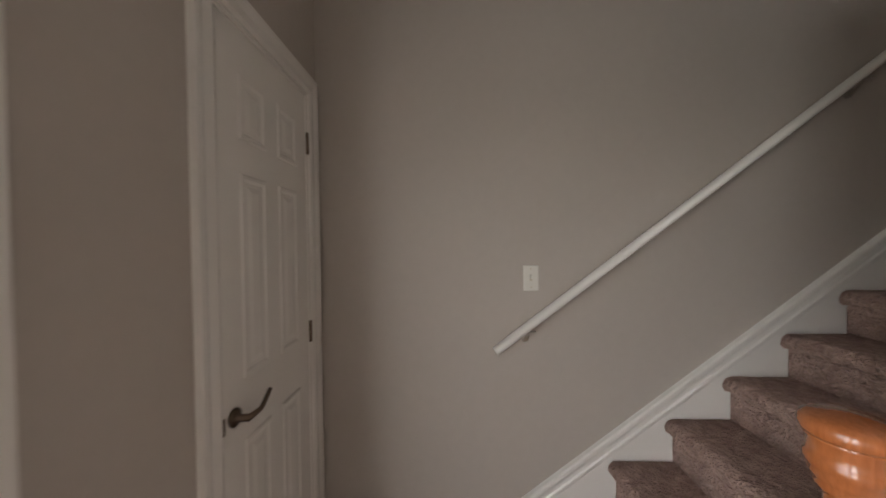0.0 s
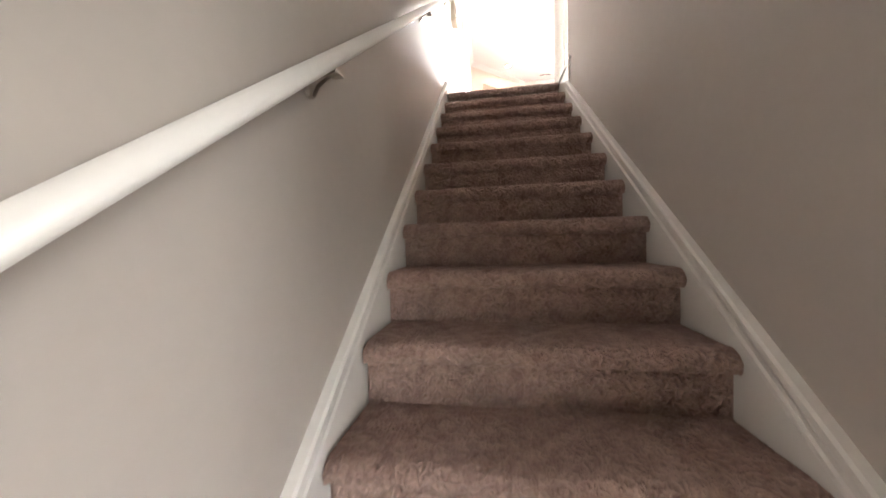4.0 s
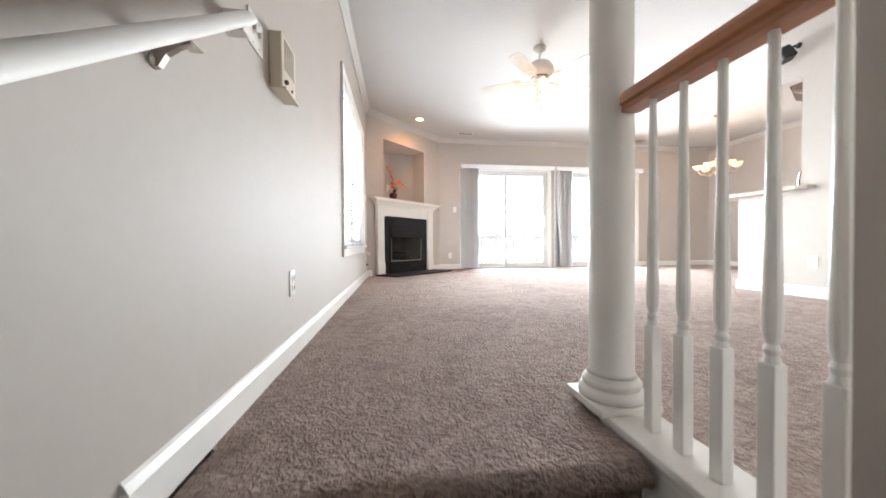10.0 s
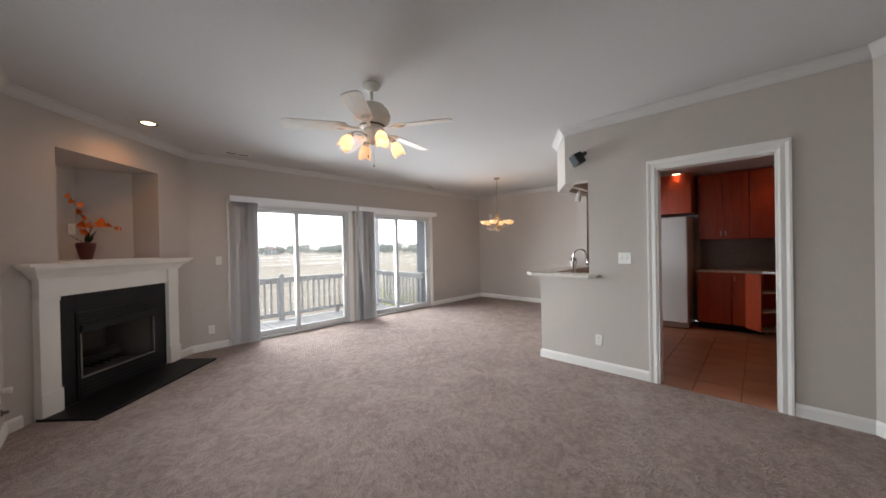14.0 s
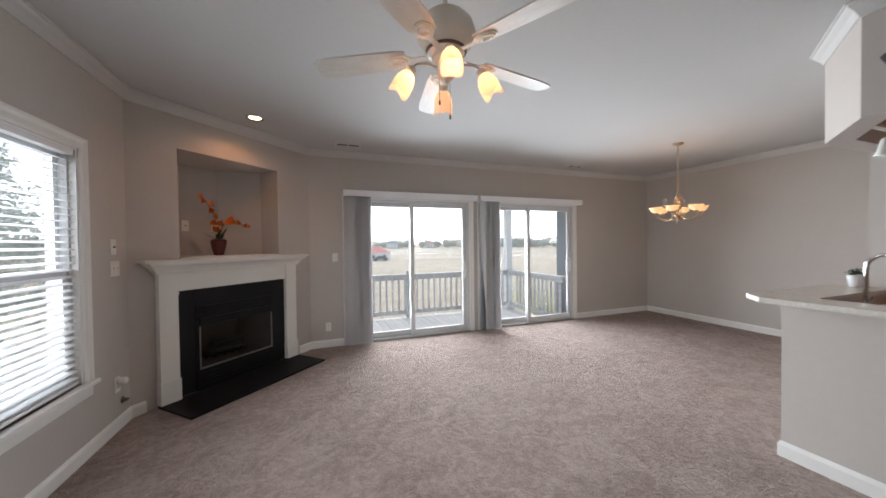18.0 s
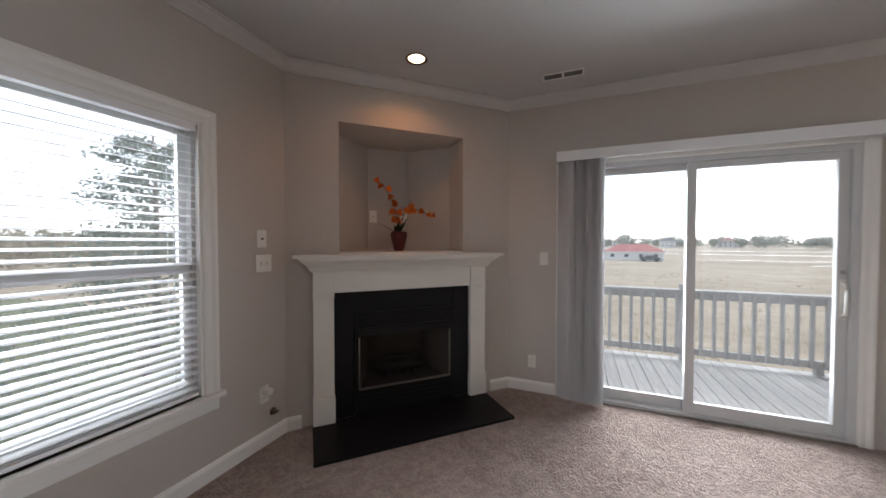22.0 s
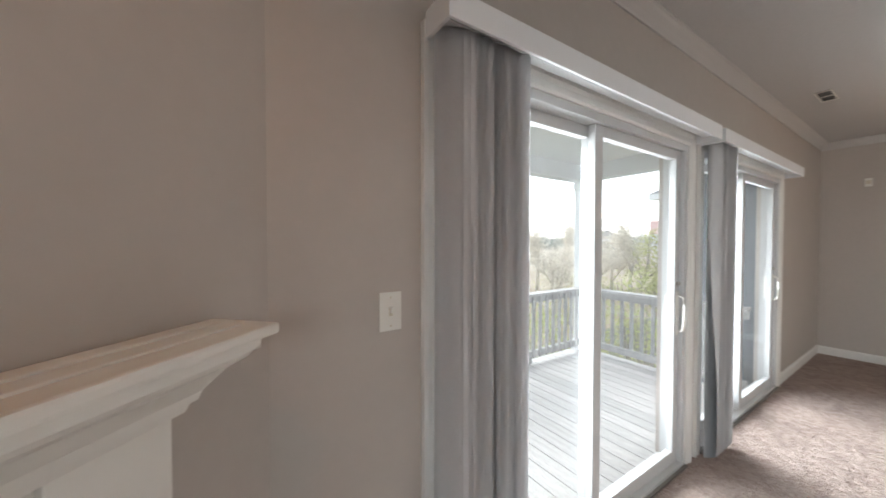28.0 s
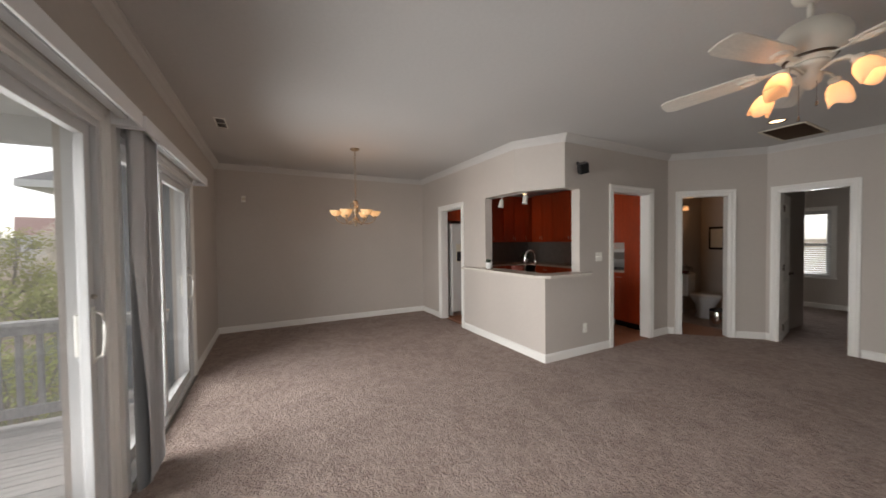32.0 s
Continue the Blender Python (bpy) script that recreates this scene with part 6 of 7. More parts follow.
part("spray_head", lathe([(0.0125, 0.0), (0.017, -0.03), (0.017, -0.075), (0.012, -0.08)], 14, m=pose(0, -0.172, 0.24, -8)), M_CHROME, ft, smooth=True)
part("lever", tube([(0.012, 0, 0.045), (0.05, 0, 0.06), (0.09, 0, 0.085)], 0.006, 8), M_CHROME, ft, smooth=True)
pp = thing("potted_plant", pose(5.24, 2.50, 1.017), "small green plant in a white pot on the bar", "plant")
part("pot", lathe([(0.034, 0.0), (0.046, 0.08), (0.048, 0.086), (0.044, 0.086), (0.04, 0.074)], 18), M_PORCELAIN, pp, "white pot", smooth=True)
bm = bmesh.new()
rnd = random.Random(5)
for i in range(60):
    a, e = rnd.uniform(0, 6.28), rnd.uniform(0.2, 1.3)
    p = Vector((math.cos(a) * math.cos(e), math.sin(a) * math.cos(e), math.sin(e))) * rnd.uniform(0.02, 0.055) + Vector((0, 0, 0.085))
    n = Vector((rnd.uniform(-1, 1), rnd.uniform(-1, 1), rnd.uniform(0, 1))).normalized()
    u = n.orthogonal().normalized() * 0.014
    v = n.cross(u).normalized() * 0.007
    bm.faces.new([bm.verts.new(p + q) for q in (-u, -v, u, v)])
part("foliage", bm, M_LEAF, pp, "dark green leaves")
# track lamps over the bar
tr = thing("track_light", pose(5.03, 2.22, 2.07), "white track light with two heads over the bar", "track light")
part("track", cube(-0.6, -0.018, -0.022, 0.6, 0.018, 0.0, 0.003), M_PLASTIC, tr)
for x in (-0.5, 0.5):
    part("hanger", lathe([(0.006, 0.0), (0.006, 0.35)], 8, m=pose(x, 0, 0)), M_PLASTIC, tr)
for x in (-0.25, 0.26):
    hd = part("lamp_head", lathe([(0.02, 0.0), (0.032, -0.02), (0.034, -0.10), (0.04, -0.115), (0.036, -0.115)], 18, m=pose(x, 0, -0.06, 12, 0, 0)), M_PLASTIC, tr, "white lamp head", smooth=True)
    part("stem", lathe([(0.007, -0.022), (0.007, -0.07)], 8, m=pose(x, 0, 0)), M_PLASTIC, hd)
# clutter on the counters
kp = thing("counter_plant", pose(7.1, 0.15, 0.915), "dark green plant on the kitchen counter", "plant")
part("pot", lathe([(0.04, 0.0), (0.055, 0.08), (0.05, 0.085)], 16), M_PORCELAIN, kp, smooth=True)
bm = bmesh.new()
for i in range(110):
    a, e = rnd.uniform(0, 6.28), rnd.uniform(-0.2, 1.4)
    p = Vector((math.cos(a) * math.cos(e), math.sin(a) * math.cos(e), math.sin(e))) * rnd.uniform(0.04, 0.11) + Vector((0, 0, 0.13))
    n = Vector((rnd.uniform(-1, 1), rnd.uniform(-1, 1), rnd.uniform(0, 1))).normalized()
    u = n.orthogonal().normalized() * 0.026
    v = n.cross(u).normalized() * 0.014
    bm.faces.new([bm.verts.new(p + q) for q in (-u, -v, u, v)])
part("foliage", bm, M_LEAF, kp)
kt = thing("mixer", pose(5.75, -0.05, 0.915), "white stand mixer on the kitchen counter", "appliance")
part("body", lathe([(0.09, 0.0), (0.095, 0.02), (0.08, 0.15), (0.06, 0.20), (0.05, 0.30), (0.03, 0.33)], 20), M_PLASTIC, kt, smooth=True)
part("arm", cube(-0.05, -0.05, 0.24, 0.05, 0.16, 0.33, 0.02), M_PLASTIC, kt)

# ---- bathroom ----
to = thing("toilet", pose(4.42, -1.62, -0.004, 0, 0, -80), "white porcelain toilet with the lid down", "toilet")
part("bowl", lathe([(0.11, 0.0), (0.12, 0.02), (0.10, 0.10), (0.12, 0.24), (0.17, 0.34), (0.185, 0.38), (0.18, 0.395)], 28, m=Matrix.Diagonal((1.0, 1.25, 1, 1))), M_PORCELAIN, to, smooth=True)
part("seat_lid", lathe([(0.19, 0.395), (0.193, 0.41), (0.18, 0.425), (0.05, 0.432)], 28, m=Matrix.Diagonal((1.0, 1.25, 1, 1))), M_PORCELAIN, to, smooth=True)
part("tank", cube(-0.22, 0.20, 0.38, 0.22, 0.40, 0.74, 0.02), M_PORCELAIN, to)
part("tank_lid", cube(-0.23, 0.19, 0.74, 0.23, 0.41, 0.775, 0.01), M_PORCELAIN, to)
bs = thing("bin", pose(4.02, -1.12, -0.004), "small round steel waste bin", "bin")
part("body", lathe([(0.10, 0.0), (0.11, 0.01), (0.115, 0.24), (0.11, 0.25)], 24), M_CHROME, bs, smooth=True)
part("lid", lathe([(0.115, 0.25), (0.11, 0.275), (0.03, 0.30)], 24), M_DARKPL, bs, smooth=True)
fa = thing("flower_arrangement", (Matrix.Translation((4.42, -1.62, 0)) @ pose(0, 0, 0, 0, 0, -80) @ pose(0.0, 0.30, 0.771)), "dark dried arrangement on the toilet tank", "plant")
part("bowl", lathe([(0.04, 0), (0.06, 0.04), (0.055, 0.05)], 16), M_VASE, fa, smooth=True)
bm = bmesh.new()
for i in range(90):
    a, e = rnd.uniform(0, 6.28), rnd.uniform(-0.1, 1.4)
    p = Vector((math.cos(a) * math.cos(e), math.sin(a) * math.cos(e), math.sin(e) * 0.8)) * rnd.uniform(0.04, 0.12) + Vector((0, 0, 0.07))
    n = Vector((rnd.uniform(-1, 1), rnd.uniform(-1, 1), rnd.uniform(0, 1))).normalized()
    u = n.orthogonal().normalized() * 0.022
    v = n.cross(u).normalized() * 0.014
    bm.faces.new([bm.verts.new(p + q) for q in (-u, -v, u, v)])
part("foliage", bm, M_BARK, fa)
pc = thing("framed_picture", pose(4.57, -2.395, 1.42), "dark framed picture on the bathroom wall", "picture")
part("frame", cube(-0.13, 0.0, -0.22, 0.13, 0.02, 0.22, 0.006), M_FIREBOX, pc)
part("print", cube(-0.095, 0.0195, -0.18, 0.095, 0.022, 0.18), M_BEIGEPL, pc, "pale print")
bl = thing("bath_lamp", pose(4.77, -1.50, 2.0), "lit bathroom wall lamp", "wall lamp")
part("back_plate", cube(0.02, -0.2, -0.04, 0.05, 0.2, 0.04, 0.006), M_CHROME, bl)
for y in (-0.12, 0.12):
    part("shade", lathe([(0.02, 0.0), (0.05, -0.03), (0.055, -0.09)], 16, m=pose(-0.03, y, 0.03)), M_SHADE, bl, "lit glass shade", smooth=True)

# ---- bedroom ----
mb = pose(3.58, -4.5, 0.62)
double_hung("window_3", mb, 0.82, 1.33, "white double-hung bedroom window", 0.64)
slat_blind("slatted_blind", mb @ pose(0, -0.03, 0), 0.82, 0.68, "white slatted blind, half lowered, in the bedroom")
th, m, L, h = casing("window_casing_bedroom", (4.40, -4.5), (3.58, -4.5), 0.62, 1.95, 0.075, "white painted bedroom window casing", True)
part("window_sill", cube(-0.09, -0.13, -0.03, L + 0.09, 0.04, 0.0, 0.005, m=m), M_TRIM, th)

# ---- deck ----
DZ, DY, DX0, DX1 = -0.17, 8.03, 0.0, 5.75
deck = thing("deck", pose(DX0, 6.15, DZ), "weathered grey wooden deck behind the sliding doors", "deck")
bw = 0.14
plank = mesh_of("plank", cube(0.003, 0.0, -0.035, bw - 0.003, DY - 6.15 + 0.10, 0.0, 0.003), M_DECK)
for i in range(int((DX1 - DX0) / bw)):
    piece("plank", plank, deck, pose(i * bw, 0, 0))
part("rim_joist", cube(0, DY - 6.15 + 0.06, -0.28, DX1 - DX0, DY - 6.15 + 0.10, -0.036), M_RAIL, deck)
rl = thing("deck_railing", pose(DX0, DY, DZ), "weathered grey wooden deck railing with square balusters", "railing")
RT = 0.92
part("top_rail", cube(0.0, -0.07, RT - 0.035, DX1, 0.07, RT, 0.004), M_RAIL, rl)
part("under_rail", cube(0.0, -0.02, RT - 0.12, DX1, 0.02, RT - 0.035), M_RAIL, rl)
part("bottom_rail", cube(0.0, -0.02, 0.08, DX1, 0.02, 0.165, 0.003), M_RAIL, rl)
bstick = mesh_of("baluster", cube(-0.018, -0.05, 0.08, 0.018, -0.018, RT - 0.036, 0.002), M_RAIL)
for i in range(1, 44):
    x = i * 0.13
    if min(abs(x - q) for q in (0.4, 3.2, 5.66)) > 0.06:
        piece("baluster", bstick, rl, pose(x, 0, 0))
for x in (0.4, 3.2):
    part("post", cube(x - 0.045, -0.045, 0, x + 0.045, 0.045, RT + 0.07, 0.004), M_RAIL, rl)
for x in (1.6, 4.5):
    part("foot_block", cube(x - 0.04, -0.02, 0.0, x + 0.04, 0.02, 0.08), M_RAIL, rl)
rs = thing("deck_railing", pose(5.66, 6.17, DZ), "weathered grey wooden railing at the end of the deck", "railing")
part("top_rail", cube(-0.07, 0.0, RT - 0.036, 0.07, 1.79, RT - 0.001, 0.004), M_RAIL, rs)
part("under_rail", cube(-0.02, 0.0, RT - 0.12, 0.02, 1.79, RT - 0.036), M_RAIL, rs)
part("bottom_rail", cube(-0.02, 0.0, 0.08, 0.02, 1.79, 0.165, 0.003), M_RAIL, rs)
for i in range(1, 13):
    piece("baluster", bstick, rs, pose(0, i * 0.13, 0, 0, 0, 90))
pst = thing("porch_post", pose(5.66, DY + 0.03, DZ), "square white porch post on the deck", "post")
part("shaft", cube(-0.075, -0.075, 0.0, 0.075, 0.075, 2.48, 0.006), M_PORCH, pst)
part("foot_trim", cube(-0.09, -0.09, 0.0, 0.09, 0.09, 0.14, 0.008), M_PORCH, pst)
part("head_trim", cube(-0.09, -0.09, 2.36, 0.09, 0.09, 2.46, 0.008), M_PORCH, pst)
pr = thing("porch_roof", pose(2.8, 7.0, 2.3), "white boarded porch ceiling with beams over the deck", "porch roof")
part("ceiling_board", cube(-3.0, -0.84, 0.22, 3.2, 1.30, 0.26), M_PORCH, pr)
part("beam", cube(-3.0, 0.97, 0.0, 3.2, 1.15, 0.22, 0.006), M_PORCH, pr)
part("beam", cube(2.78, -0.84, 0.0, 2.94, 0.97, 0.22, 0.006), M_PORCH, pr)
part("fascia", cube(-3.0, 1.28, 0.14, 3.2, 1.31, 0.32, 0.004), M_PORCH, pr)
tagged(pst, kind="structure")
tagged(pr, kind="structure")
# lap siding beside the deck
sd = thing("siding_wall", pose(6.02, 6.14, DZ - 3.0), "grey-blue lap siding of the house beside the deck", "wall", kind="structure")
part("sheathing", cube(0.02, 0.0, 0.0, 1.8, 0.62, 6.0), M_SIDING, sd)
lap = mesh_of("lap_board", cube(-0.012, 0.0, 0.0, 0.03, 0.62, 0.118, 0.0, m=Matrix.Rotation(radians(-4), 4, "Y")), M_SIDING)
for i in range(52):
    piece("lap_board", lap, sd, pose(0, 0, i * 0.115))

# ---- ground, creek and distance ----
G = -3.25
gm = bmesh.new()
for x0, x1, y0, y1 in ((-1800, 1800, -1800, 1800),):
    gm.faces.new([gm.verts.new(p) for p in ((x0, y0, G), (x1, y0, G), (x1, y1, G), (x0, y1, G))])
tagged(part("ground", gm, M_MARSH), "flat dry golden marsh to the horizon", "ground", kind="structure")
tagged(part("lawn", prism([(-60, -40), (60, -40), (60, 13), (30, 15), (-30, 15), (-60, 13)], G + 0.002, G + 0.02), M_LAWN), "green lawn round the house", "lawn", kind="structure")
rnd = random.Random(21)
for k, (y, x0, x1, w) in enumerate(((88, 42, 110, 0.5), (106, 28, 120, 0.8), (150, 10, 220, 3.0), (210, -60, 140, 5.0), (320, -200, 260, 10))):
    poly = []
    n = 14
    for i in range(n + 1):
        poly.append((x0 + (x1 - x0) * i / n, y + rnd.uniform(-2.5, 2.5) * (1 + w / 3)))
    bm = bmesh.new()
    lo = [bm.verts.new((x, yy - w * rnd.uniform(0.4, 1.2), G + 0.01)) for x, yy in poly]
    hi = [bm.verts.new((x, yy + w * rnd.uniform(0.4, 1.2), G + 0.01)) for x, yy in poly]
    for i in range(n):
        bm.faces.new((lo[i], lo[i + 1], hi[i + 1], hi[i]))
    tagged(part("water", bm, M_MUD), "pale tidal creek in the marsh", "water", kind="structure")
# tufts of marsh grass near the deck
bm = bmesh.new()
for i in range(2600):
    d = 11 + 50 * rnd.random() ** 1.5
    a = radians(rnd.uniform(-70, 75))
    cx, cy = 2 + d * math.sin(a), 6 + d * math.cos(a)
    for k in range(7):
        x, y = cx + rnd.gauss(0, 0.12), cy + rnd.gauss(0, 0.12)
        h, w, t = rnd.uniform(0.12, 0.42), rnd.uniform(0.006, 0.013), rnd.uniform(0, 3.14)
        lx, ly = rnd.gauss(0, 0.05), rnd.gauss(0, 0.05)
        c, q = math.cos(t) * w, math.sin(t) * w
        bm.faces.new([bm.verts.new(p) for p in ((x - c, y - q, G), (x + c, y + q, G), (x + lx + c * 0.2, y + ly + q * 0.2, G + h), (x + lx - c * 0.2, y + ly - q * 0.2, G + h))])
M_REED = leafy("marsh_grass_blades", (0.36, 0.30, 0.21), (0.29, 0.24, 0.165))
translucent(M_REED, 0.4, (0.38, 0.32, 0.22))
tagged(part("marsh_grass", bm, M_REED), "tufts of dry golden marsh grass", "grass", kind="stuff")


def leaves(bm, c, r, n, size, rnd, flat=0.8, slim=0.45):
    """Scatters small leaf blades in an uneven clump."""
    for _ in range(n):
        v = Vector((rnd.gauss(0, 1), rnd.gauss(0, 1), rnd.gauss(0, flat)))
        p = c + v.normalized() * r * rnd.random() ** 0.45
        u = Vector((rnd.uniform(-1, 1), rnd.uniform(-1, 1), rnd.uniform(-1, 1))).normalized()
        w = u.orthogonal().normalized() * size * slim
        u = u * size * rnd.uniform(0.6, 1.2)
        bm.faces.new([bm.verts.new(p + q) for q in (-u, -w, u, w)])


def limb(bm, p, d, length, r, depth, rnd, tips, spread=0.7):
    """A limb that forks into thinner ones."""
    pts = [p]
    for i in range(3):
        d = (d + Vector((rnd.uniform(-0.16, 0.16), rnd.uniform(-0.16, 0.16), rnd.uniform(-0.05, 0.14)))).normalized()
        pts.append(pts[-1] + d * length / 3)
    tube(pts, r, 6 if depth > 1 else 4, bm, taper=r * 0.55)
    tips.append(pts[-1])
    if depth:
        for _ in range(3 if depth > 1 else 4):
            k = rnd.randint(1, 3)
            nd = (d + Vector((rnd.uniform(-1, 1), rnd.uniform(-1, 1), rnd.uniform(-0.3, 0.7))) * spread).normalized()
            limb(bm, pts[k], nd, length * rnd.uniform(0.5, 0.75), r * 0.5, depth - 1, rnd, tips, spread)


def tree(name, x, y, h, r, label, seed, kind="broad", mat=None, n=30, leaf=0.12):
    rnd = random.Random(seed)
    t = thing(name, pose(x, y, G), label, "tree")
    bm = bmesh.new()
    tips = []
    if kind == "pine":
        tube([(0, 0, 0), (0.1, 0.05, h * 0.4), (0.0, 0.1, h * 0.75), (0.05, 0.0, h)], h * 0.018, 8, bm, taper=0.04)
        cr = bmesh.new()
        for i in range(n):
            f = 0.18 + 0.8 * i / n
            a = i * 2.4 + rnd.uniform(-0.4, 0.4)
            L = r * (1.15 - f) * rnd.uniform(0.7, 1.2) + 0.3
            b = Vector((0, 0, h * f))
            e = b + Vector((math.cos(a) * L, math.sin(a) * L, rnd.uniform(-0.1, 0.35) * L))
            tube([b, (b + e) / 2 + Vector((0, 0, 0.1)), e], 0.05, 5, bm, taper=0.015)
            for q in (0.4, 0.65, 0.85, 1.0):
                leaves(cr, b.lerp(e, q), 0.34 * L * rnd.uniform(0.7, 1.1) * 0.7 + 0.18, 55, leaf, rnd, 0.6)
    else:
        limb(bm, Vector((0, 0, 0)), Vector((rnd.uniform(-0.1, 0.1), rnd.uniform(-0.1, 0.1), 1)), h * 0.42, h * 0.028, 3 if kind != "bare" else 4, rnd, tips)
        cr = bmesh.new()
        for p in tips:
            if kind == "bare":
                leaves(cr, p, r * 0.24, 12, leaf * 2.2, rnd, 0.8, 0.06)
            elif p.z > h * 0.3:
                leaves(cr, p, r * 0.34, 26, leaf, rnd, 0.8)
    part("trunk", bm, mat if mat is M_TWIGHAZE else M_BARK, t, "grey bark", smooth=True)
    part("crown", cr, mat or M_SHRUB, t)
    return t


def shrub(x, y, w, h, label, seed, mat=None, leaf=0.07):
    rnd = random.Random(seed)
    t = thing("shrub", pose(x, y, G), label, "shrub", "shrubs round the house")
    bm = bmesh.new()
    cr = bmesh.new()
    for i in range(9):
        a = i * 0.7
        e = Vector((math.cos(a) * w * 0.35 * rnd.random(), math.sin(a) * w * 0.35 * rnd.random(), h * rnd.uniform(0.6, 0.95)))
        tube([(0, 0, 0), e * 0.5 + Vector((0.05, 0, 0)), e], 0.03, 5, bm, taper=0.008)
    for i in range(16):
        c = Vector((rnd.uniform(-0.5, 0.5) * w, rnd.uniform(-0.5, 0.5) * w, h * rnd.uniform(0.3, 0.85)))
        leaves(cr, c, w * 0.24, 60, leaf, rnd, 0.9)
    part("stems", bm, M_BARK, t)
    part("foliage", cr, mat or M_SHRUB, t)
    return t


tree("pine_tree", -7.5, 12.0, 9.0, 3.4, "tall dark green pine tree outside the west window", 1, "pine", M_PINE, 34, 0.10)
tree("pine_tree", -11.0, 19.0, 9.0, 3.2, "dark green pine tree outside the west window", 2, "pine", M_PINE, 30, 0.10)
tree("pine_tree", -30.0, 2.2, 5.2, 2.6, "dark green pine tree among shrubs", 3, "pine", M_PINE, 26, 0.10)
tree("pine_tree", -14.5, 11.0, 9.0, 3.4, "tall hazy pine tree outside the west window", 9, "pine", M_PINE, 34, 0.10)
tree("bare_tree", 14.5, 15.5, 5.6, 3.0, "bare spring tree with fine grey twigs", 4, "bare", M_TWIGHAZE, leaf=0.10)
tree("bare_tree", 23.0, 19.0, 6.0, 3.0, "bare spring tree with fine grey twigs", 5, "bare", M_TWIGHAZE, leaf=0.10)
tree("bare_tree", 29.0, 24.0, 6.6, 3.2, "bare spring tree with fine grey twigs", 6, "bare", M_TWIGHAZE, leaf=0.12)
tree("leafy_tree", 34.0, 21.0, 5.6, 3.2, "tree in fresh yellow-green leaf", 7, "broad", M_SHRUB, leaf=0.16)
tree("leafy_tree", 20.5, 12.6, 4.0, 2.6, "low tree in fresh yellow-green leaf", 8, "broad", M_SHRUB, leaf=0.12)
bare = tree("bare_tree", 28.0, 22.0, 6.4, 3.4, "pale bare spring tree with a dense crown of twigs", 21, "bare", M_TWIGHAZE, leaf=0.13)
tagged(bare, "pale bare spring tree with a dense crown of twigs", "tree", "bare trees beyond the deck")
bare_2 = tree("bare_tree", 34.0, 27.0, 6.6, 3.6, "pale bare spring tree with a dense crown of twigs", 22, "bare", M_TWIGHAZE, leaf=0.14)
tagged(bare_2, "pale bare spring tree with a dense crown of twigs", "tree", "bare trees beyond the deck")
rnd = random.Random(31)
for i in range(11):
    a, d = radians(50 + 2.2 * i + rnd.uniform(-1, 1)), rnd.uniform(31, 46)
    k = rnd.uniform(0.85, 1.12) * (0.75 + d / 130)
    copy_thing(bare if i % 2 else bare_2, pose(1.4 + d * math.sin(a), 5.2 + d * math.cos(a), G, 0, 0, rnd.uniform(0, 360)) @ Matrix.Scale(k, 4))
for i, (x, y, w, h) in enumerate(((-9, 3.2, 3.2, 3.3), (-10, 1.4, 3.4, 3.0), (-8.5, 5.2, 3.0, 3.4), (-11, 9.0, 3.2, 3.0), (-12, 5.0, 3.5, 3.2), (9.5, 11.5, 2.6, 2.9), (12, 10.2, 2.8, 3.2), (14.5, 12.0, 2.8, 3.4), (11, 14.0, 2.8, 2.8), (17, 16.5, 3.2, 3.2))):
    shrub(x, y, w, h, "yellow-green leafy shrub beside the house" if i > 4 else "grey-green shrub below the west window", 40 + i, M_SHRUB if i > 4 else M_PINE)


def house(name, x, y, turn, w, d, h, roof_h, label, wall_mat, roof_mat, cols=5, rows=2, hip=True, porch=False):
    """Walls, a hipped or gabled roof, and windows that sit in the walls. -y is the front."""
    ho = thing(name, pose(x, y, G, 0, 0, turn), label, "house")
    part("wall", cube(-w / 2, -d / 2, 0, w / 2, d / 2, h), wall_mat, ho)
    bm = bmesh.new()
    o = 0.5
    e = [bm.verts.new((sx * (w / 2 + o), sy * (d / 2 + o), h)) for sx, sy in ((-1, -1), (1, -1), (1, 1), (-1, 1))]
    rx = (w / 2 + o) - (d / 2 + o) * (1.0 if hip else 0.0)
    r0, r1 = bm.verts.new((-rx, 0, h + roof_h)), bm.verts.new((rx, 0, h + roof_h))
    for f in ((e[0], e[1], r1, r0), (e[2], e[3], r0, r1), (e[1], e[2], r1), (e[3], e[0], r0), (e[3], e[2], e[1], e[0])):
        bm.faces.new(f)
    part("roof", bm, roof_mat, ho)
    part("eave_board", cube(-w / 2 - o, -d / 2 - o, h - 0.18, w / 2 + o, d / 2 + o, h - 0.002), M_PORCH, ho)
    st = h / rows
    for i in range(cols):
        for j in range(rows):
            cx = -w / 2 + w * (i + 0.5) / cols
            z = j * st + st * 0.32
            for sy in (-1, 1):
                wn_ = part("window", cube(cx - 0.5, sy * d / 2 - 0.05, z, cx + 0.5, sy * d / 2 + 0.05, z + st * 0.45), M_PORCH, ho)
                part("pane", cube(cx - 0.42, sy * d / 2 - 0.06, z + 0.08, cx + 0.42, sy * d / 2 + 0.06, z + st * 0.45 - 0.08), M_PANE, wn_)
    if porch:
        part("porch_floor", cube(-w * 0.3, -d / 2 - 2.4, st - 0.2, w * 0.3, -d / 2, st), M_PORCH, ho)
        for i in range(5):
            px = -w * 0.29 + w * 0.58 * i / 4
            part("porch_column", cube(px - 0.12, -d / 2 - 2.3, 0, px + 0.12, -d / 2 - 2.06, h - 0.2), M_PORCH, ho)
    return ho


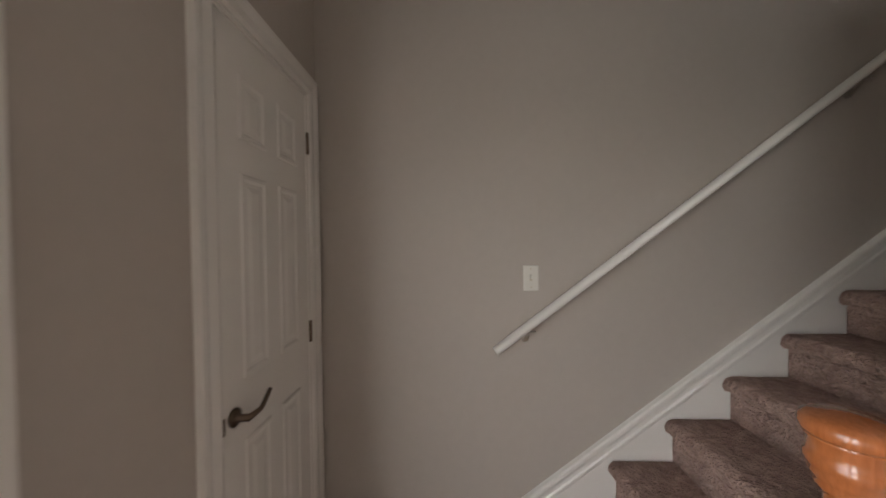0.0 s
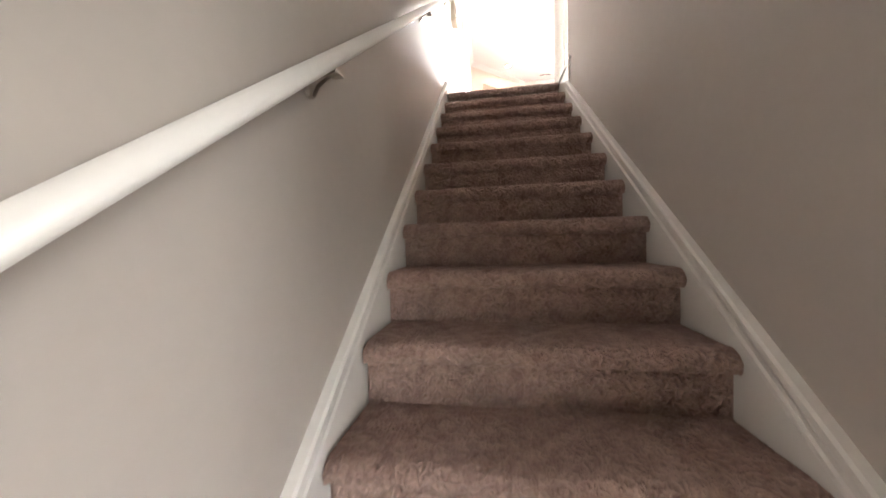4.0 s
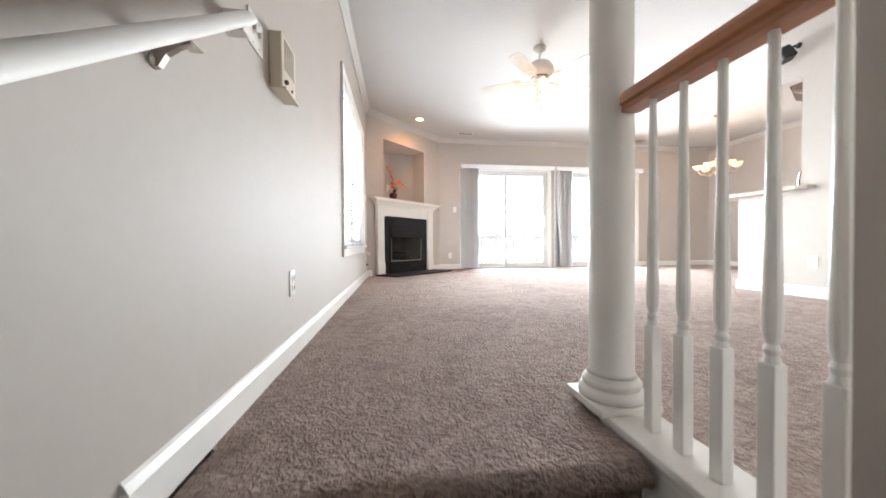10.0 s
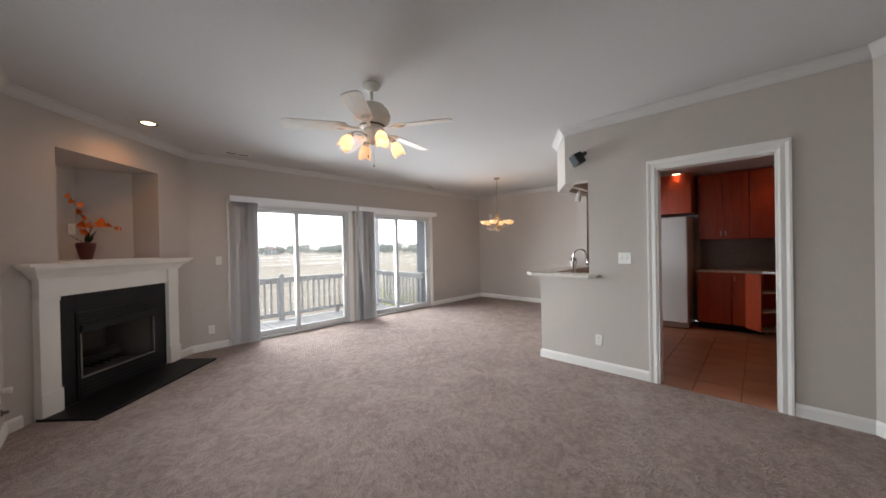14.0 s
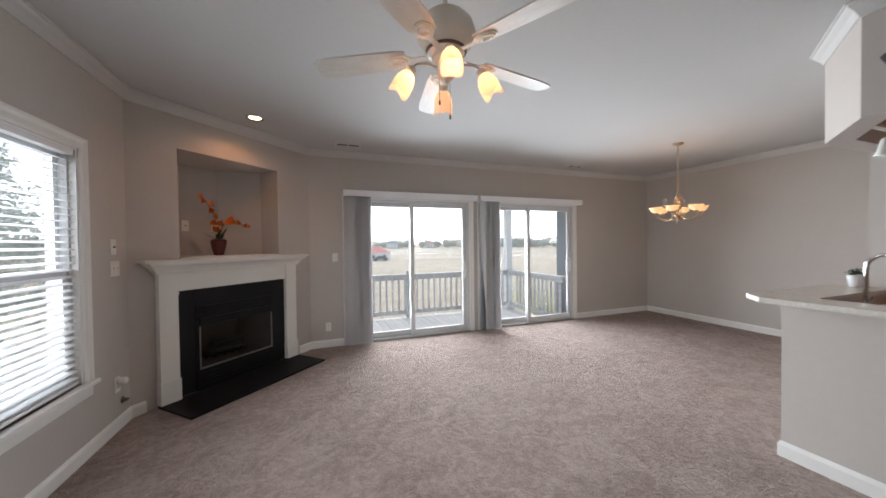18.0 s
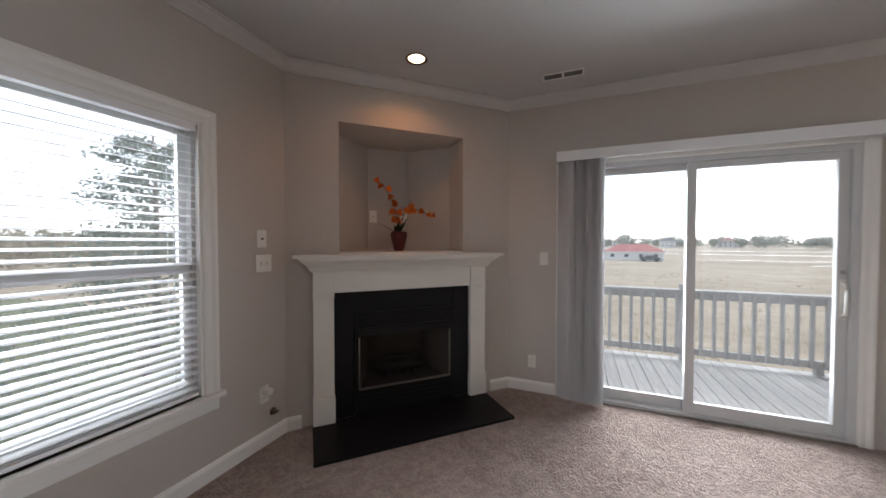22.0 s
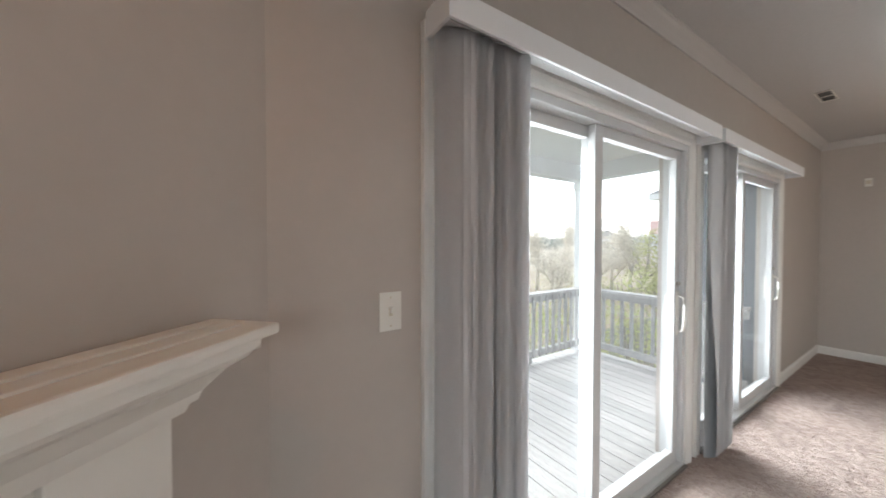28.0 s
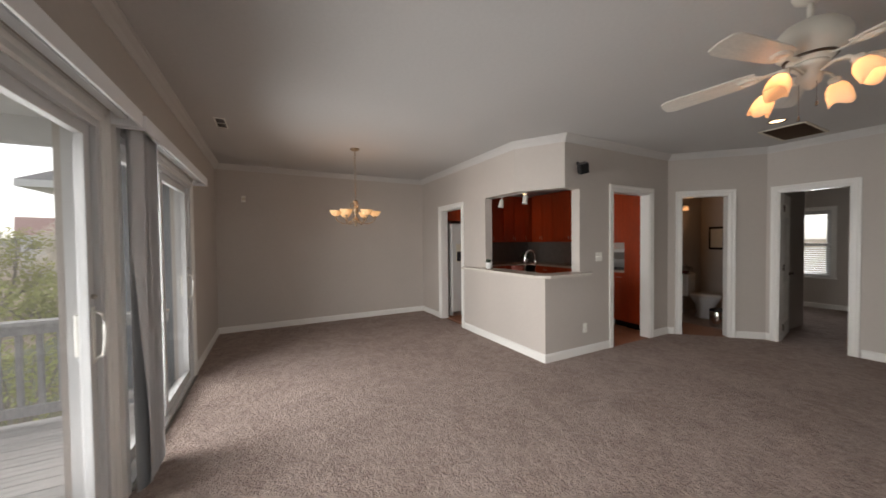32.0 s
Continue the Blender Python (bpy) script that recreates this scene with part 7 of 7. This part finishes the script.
house("red_roof_house", 14.8, 100, -4, 12.6, 6.0, 2.2, 1.85, "low pale building with a red hipped roof across the marsh", M_HOUSE, M_ROOFRED, 4, 1)
house("red_roof_house", 4.6, 102, -4, 9.0, 5.0, 2.1, 1.5, "small pale building with a red hipped roof across the marsh", M_HOUSE, M_ROOFRED, 3, 1)
house("porch_house", -80, 12, 82, 15, 10, 7.5, 3.4, "large pale house with porches and a light grey roof", M_HOUSE, M_ROOFLIGHT, 5, 2, True, True)
house("grey_house", -30, -0.6, 0, 9, 7.6, 6.4, 5.6, "pale grey house with a gabled roof", M_HOUSE, M_SHINGLE, 4, 2, False, False)
house("neighbour_house", 18.8, 5.7, 0, 10, 9.0, 6.3, 3.4, "neighbouring house with pale siding and a grey shingle roof", M_HOUSE, M_SHINGLE, 3, 2)
house("marsh_house", 76, 33, -66, 11, 9, 6.2, 2.8, "pale house with a pale red roof among trees", M_HOUSE, M_ROOFPALE, 4, 2, False)
house("marsh_house", 104, 66, -50, 11, 9, 5.6, 2.8, "white house with a grey roof among trees", M_HOUSE, M_SHINGLE, 4, 2, True)
for i, (x, y, c) in enumerate(((-15, 335, 1), (38, 350, 0), (75, 345, 1), (120, 360, 0), (-70, 340, 1), (190, 330, 1), (245, 280, 0))):
    house("far_house", x, y, rnd.uniform(-25, 25), 13, 9, 5.5, 2.8, "white house at the far edge of the marsh", M_HOUSE, M_SHINGLE if c else M_ROOFPALE, 4, 2)
car = thing("parked_car", pose(17.5, 93.5, G), "dark parked car in front of the red-roofed building", "car")
part("body", prism([(-2.1, 0.4), (-2.1, 0.9), (-1.2, 1.0), (-0.7, 1.45), (0.9, 1.45), (1.5, 1.0), (2.1, 0.9), (2.1, 0.4)], -0.8, 0.8, m=Matrix.Rotation(radians(90), 4, "X")), M_PANE, car)
for x in (-1.3, 1.3):
    for y in (-0.75, 0.75):
        part("wheel", lathe([(0.32, -0.1), (0.34, 0.0), (0.32, 0.1)], 14, m=pose(x, y, 0.34, 90)), M_DARKPL, car)
pole = thing("utility_pole", pose(-52, 7.4, G), "grey wooden utility pole", "pole")
part("shaft", lathe([(0.16, 0), (0.11, 9.5)], 10), M_BARK, pole)
part("crossarm", cube(-0.06, -0.9, 8.9, 0.06, 0.9, 9.05), M_BARK, pole)
# far woods round the marsh
bm = bmesh.new()
rnd = random.Random(77)
for i in range(760):
    a = radians(rnd.uniform(-75, 85))
    d = rnd.uniform(330, 480) if rnd.random() < 0.8 else rnd.uniform(230, 330)
    x, y = d * math.sin(a), d * math.cos(a)
    if abs(x - 30) < 130 and d < 335:
        continue
    hh = rnd.uniform(6, 13) * (1.0 if d > 330 else 0.7)
    for k in range(3):
        leaves(bm, Vector((x + rnd.uniform(-5, 5), y + rnd.uniform(-5, 5), G + hh * rnd.uniform(0.35, 0.75))), hh * 0.45, 62, 1.15, rnd, 0.8)
# distance haze is put into this leaf colour, paler and greyer than foliage
M_FARHAZE = leafy("hazed_far_woods_leaves", (0.30, 0.33, 0.29), (0.33, 0.32, 0.28))
translucent(M_FARHAZE, 0.4, (0.36, 0.39, 0.34))
tagged(part("far_woods", bm, M_FARHAZE), "hazy belt of trees beyond the marsh", "trees", kind="stuff")
bm = bmesh.new()
for i in range(160):
    a = radians(rnd.uniform(-110, -55)) if i % 2 else radians(rnd.uniform(55, 100))
    d = rnd.uniform(70, 150)
    x, y = d * math.sin(a), d * math.cos(a)
    hh = rnd.uniform(4, 8)
    for k in range(3):
        leaves(bm, Vector((x + rnd.uniform(-3, 3), y + rnd.uniform(-3, 3), G + hh * rnd.uniform(0.3, 0.7))), hh * 0.45, 30, 0.7, rnd, 0.8)
M_MIDLEAF = leafy("mid_woods_leaves", (0.27, 0.25, 0.19), (0.30, 0.27, 0.22))
translucent(M_MIDLEAF, 0.4, (0.40, 0.36, 0.28))
tagged(part("mid_woods", bm, M_MIDLEAF), "scattered trees and scrub between the houses", "trees", kind="stuff")
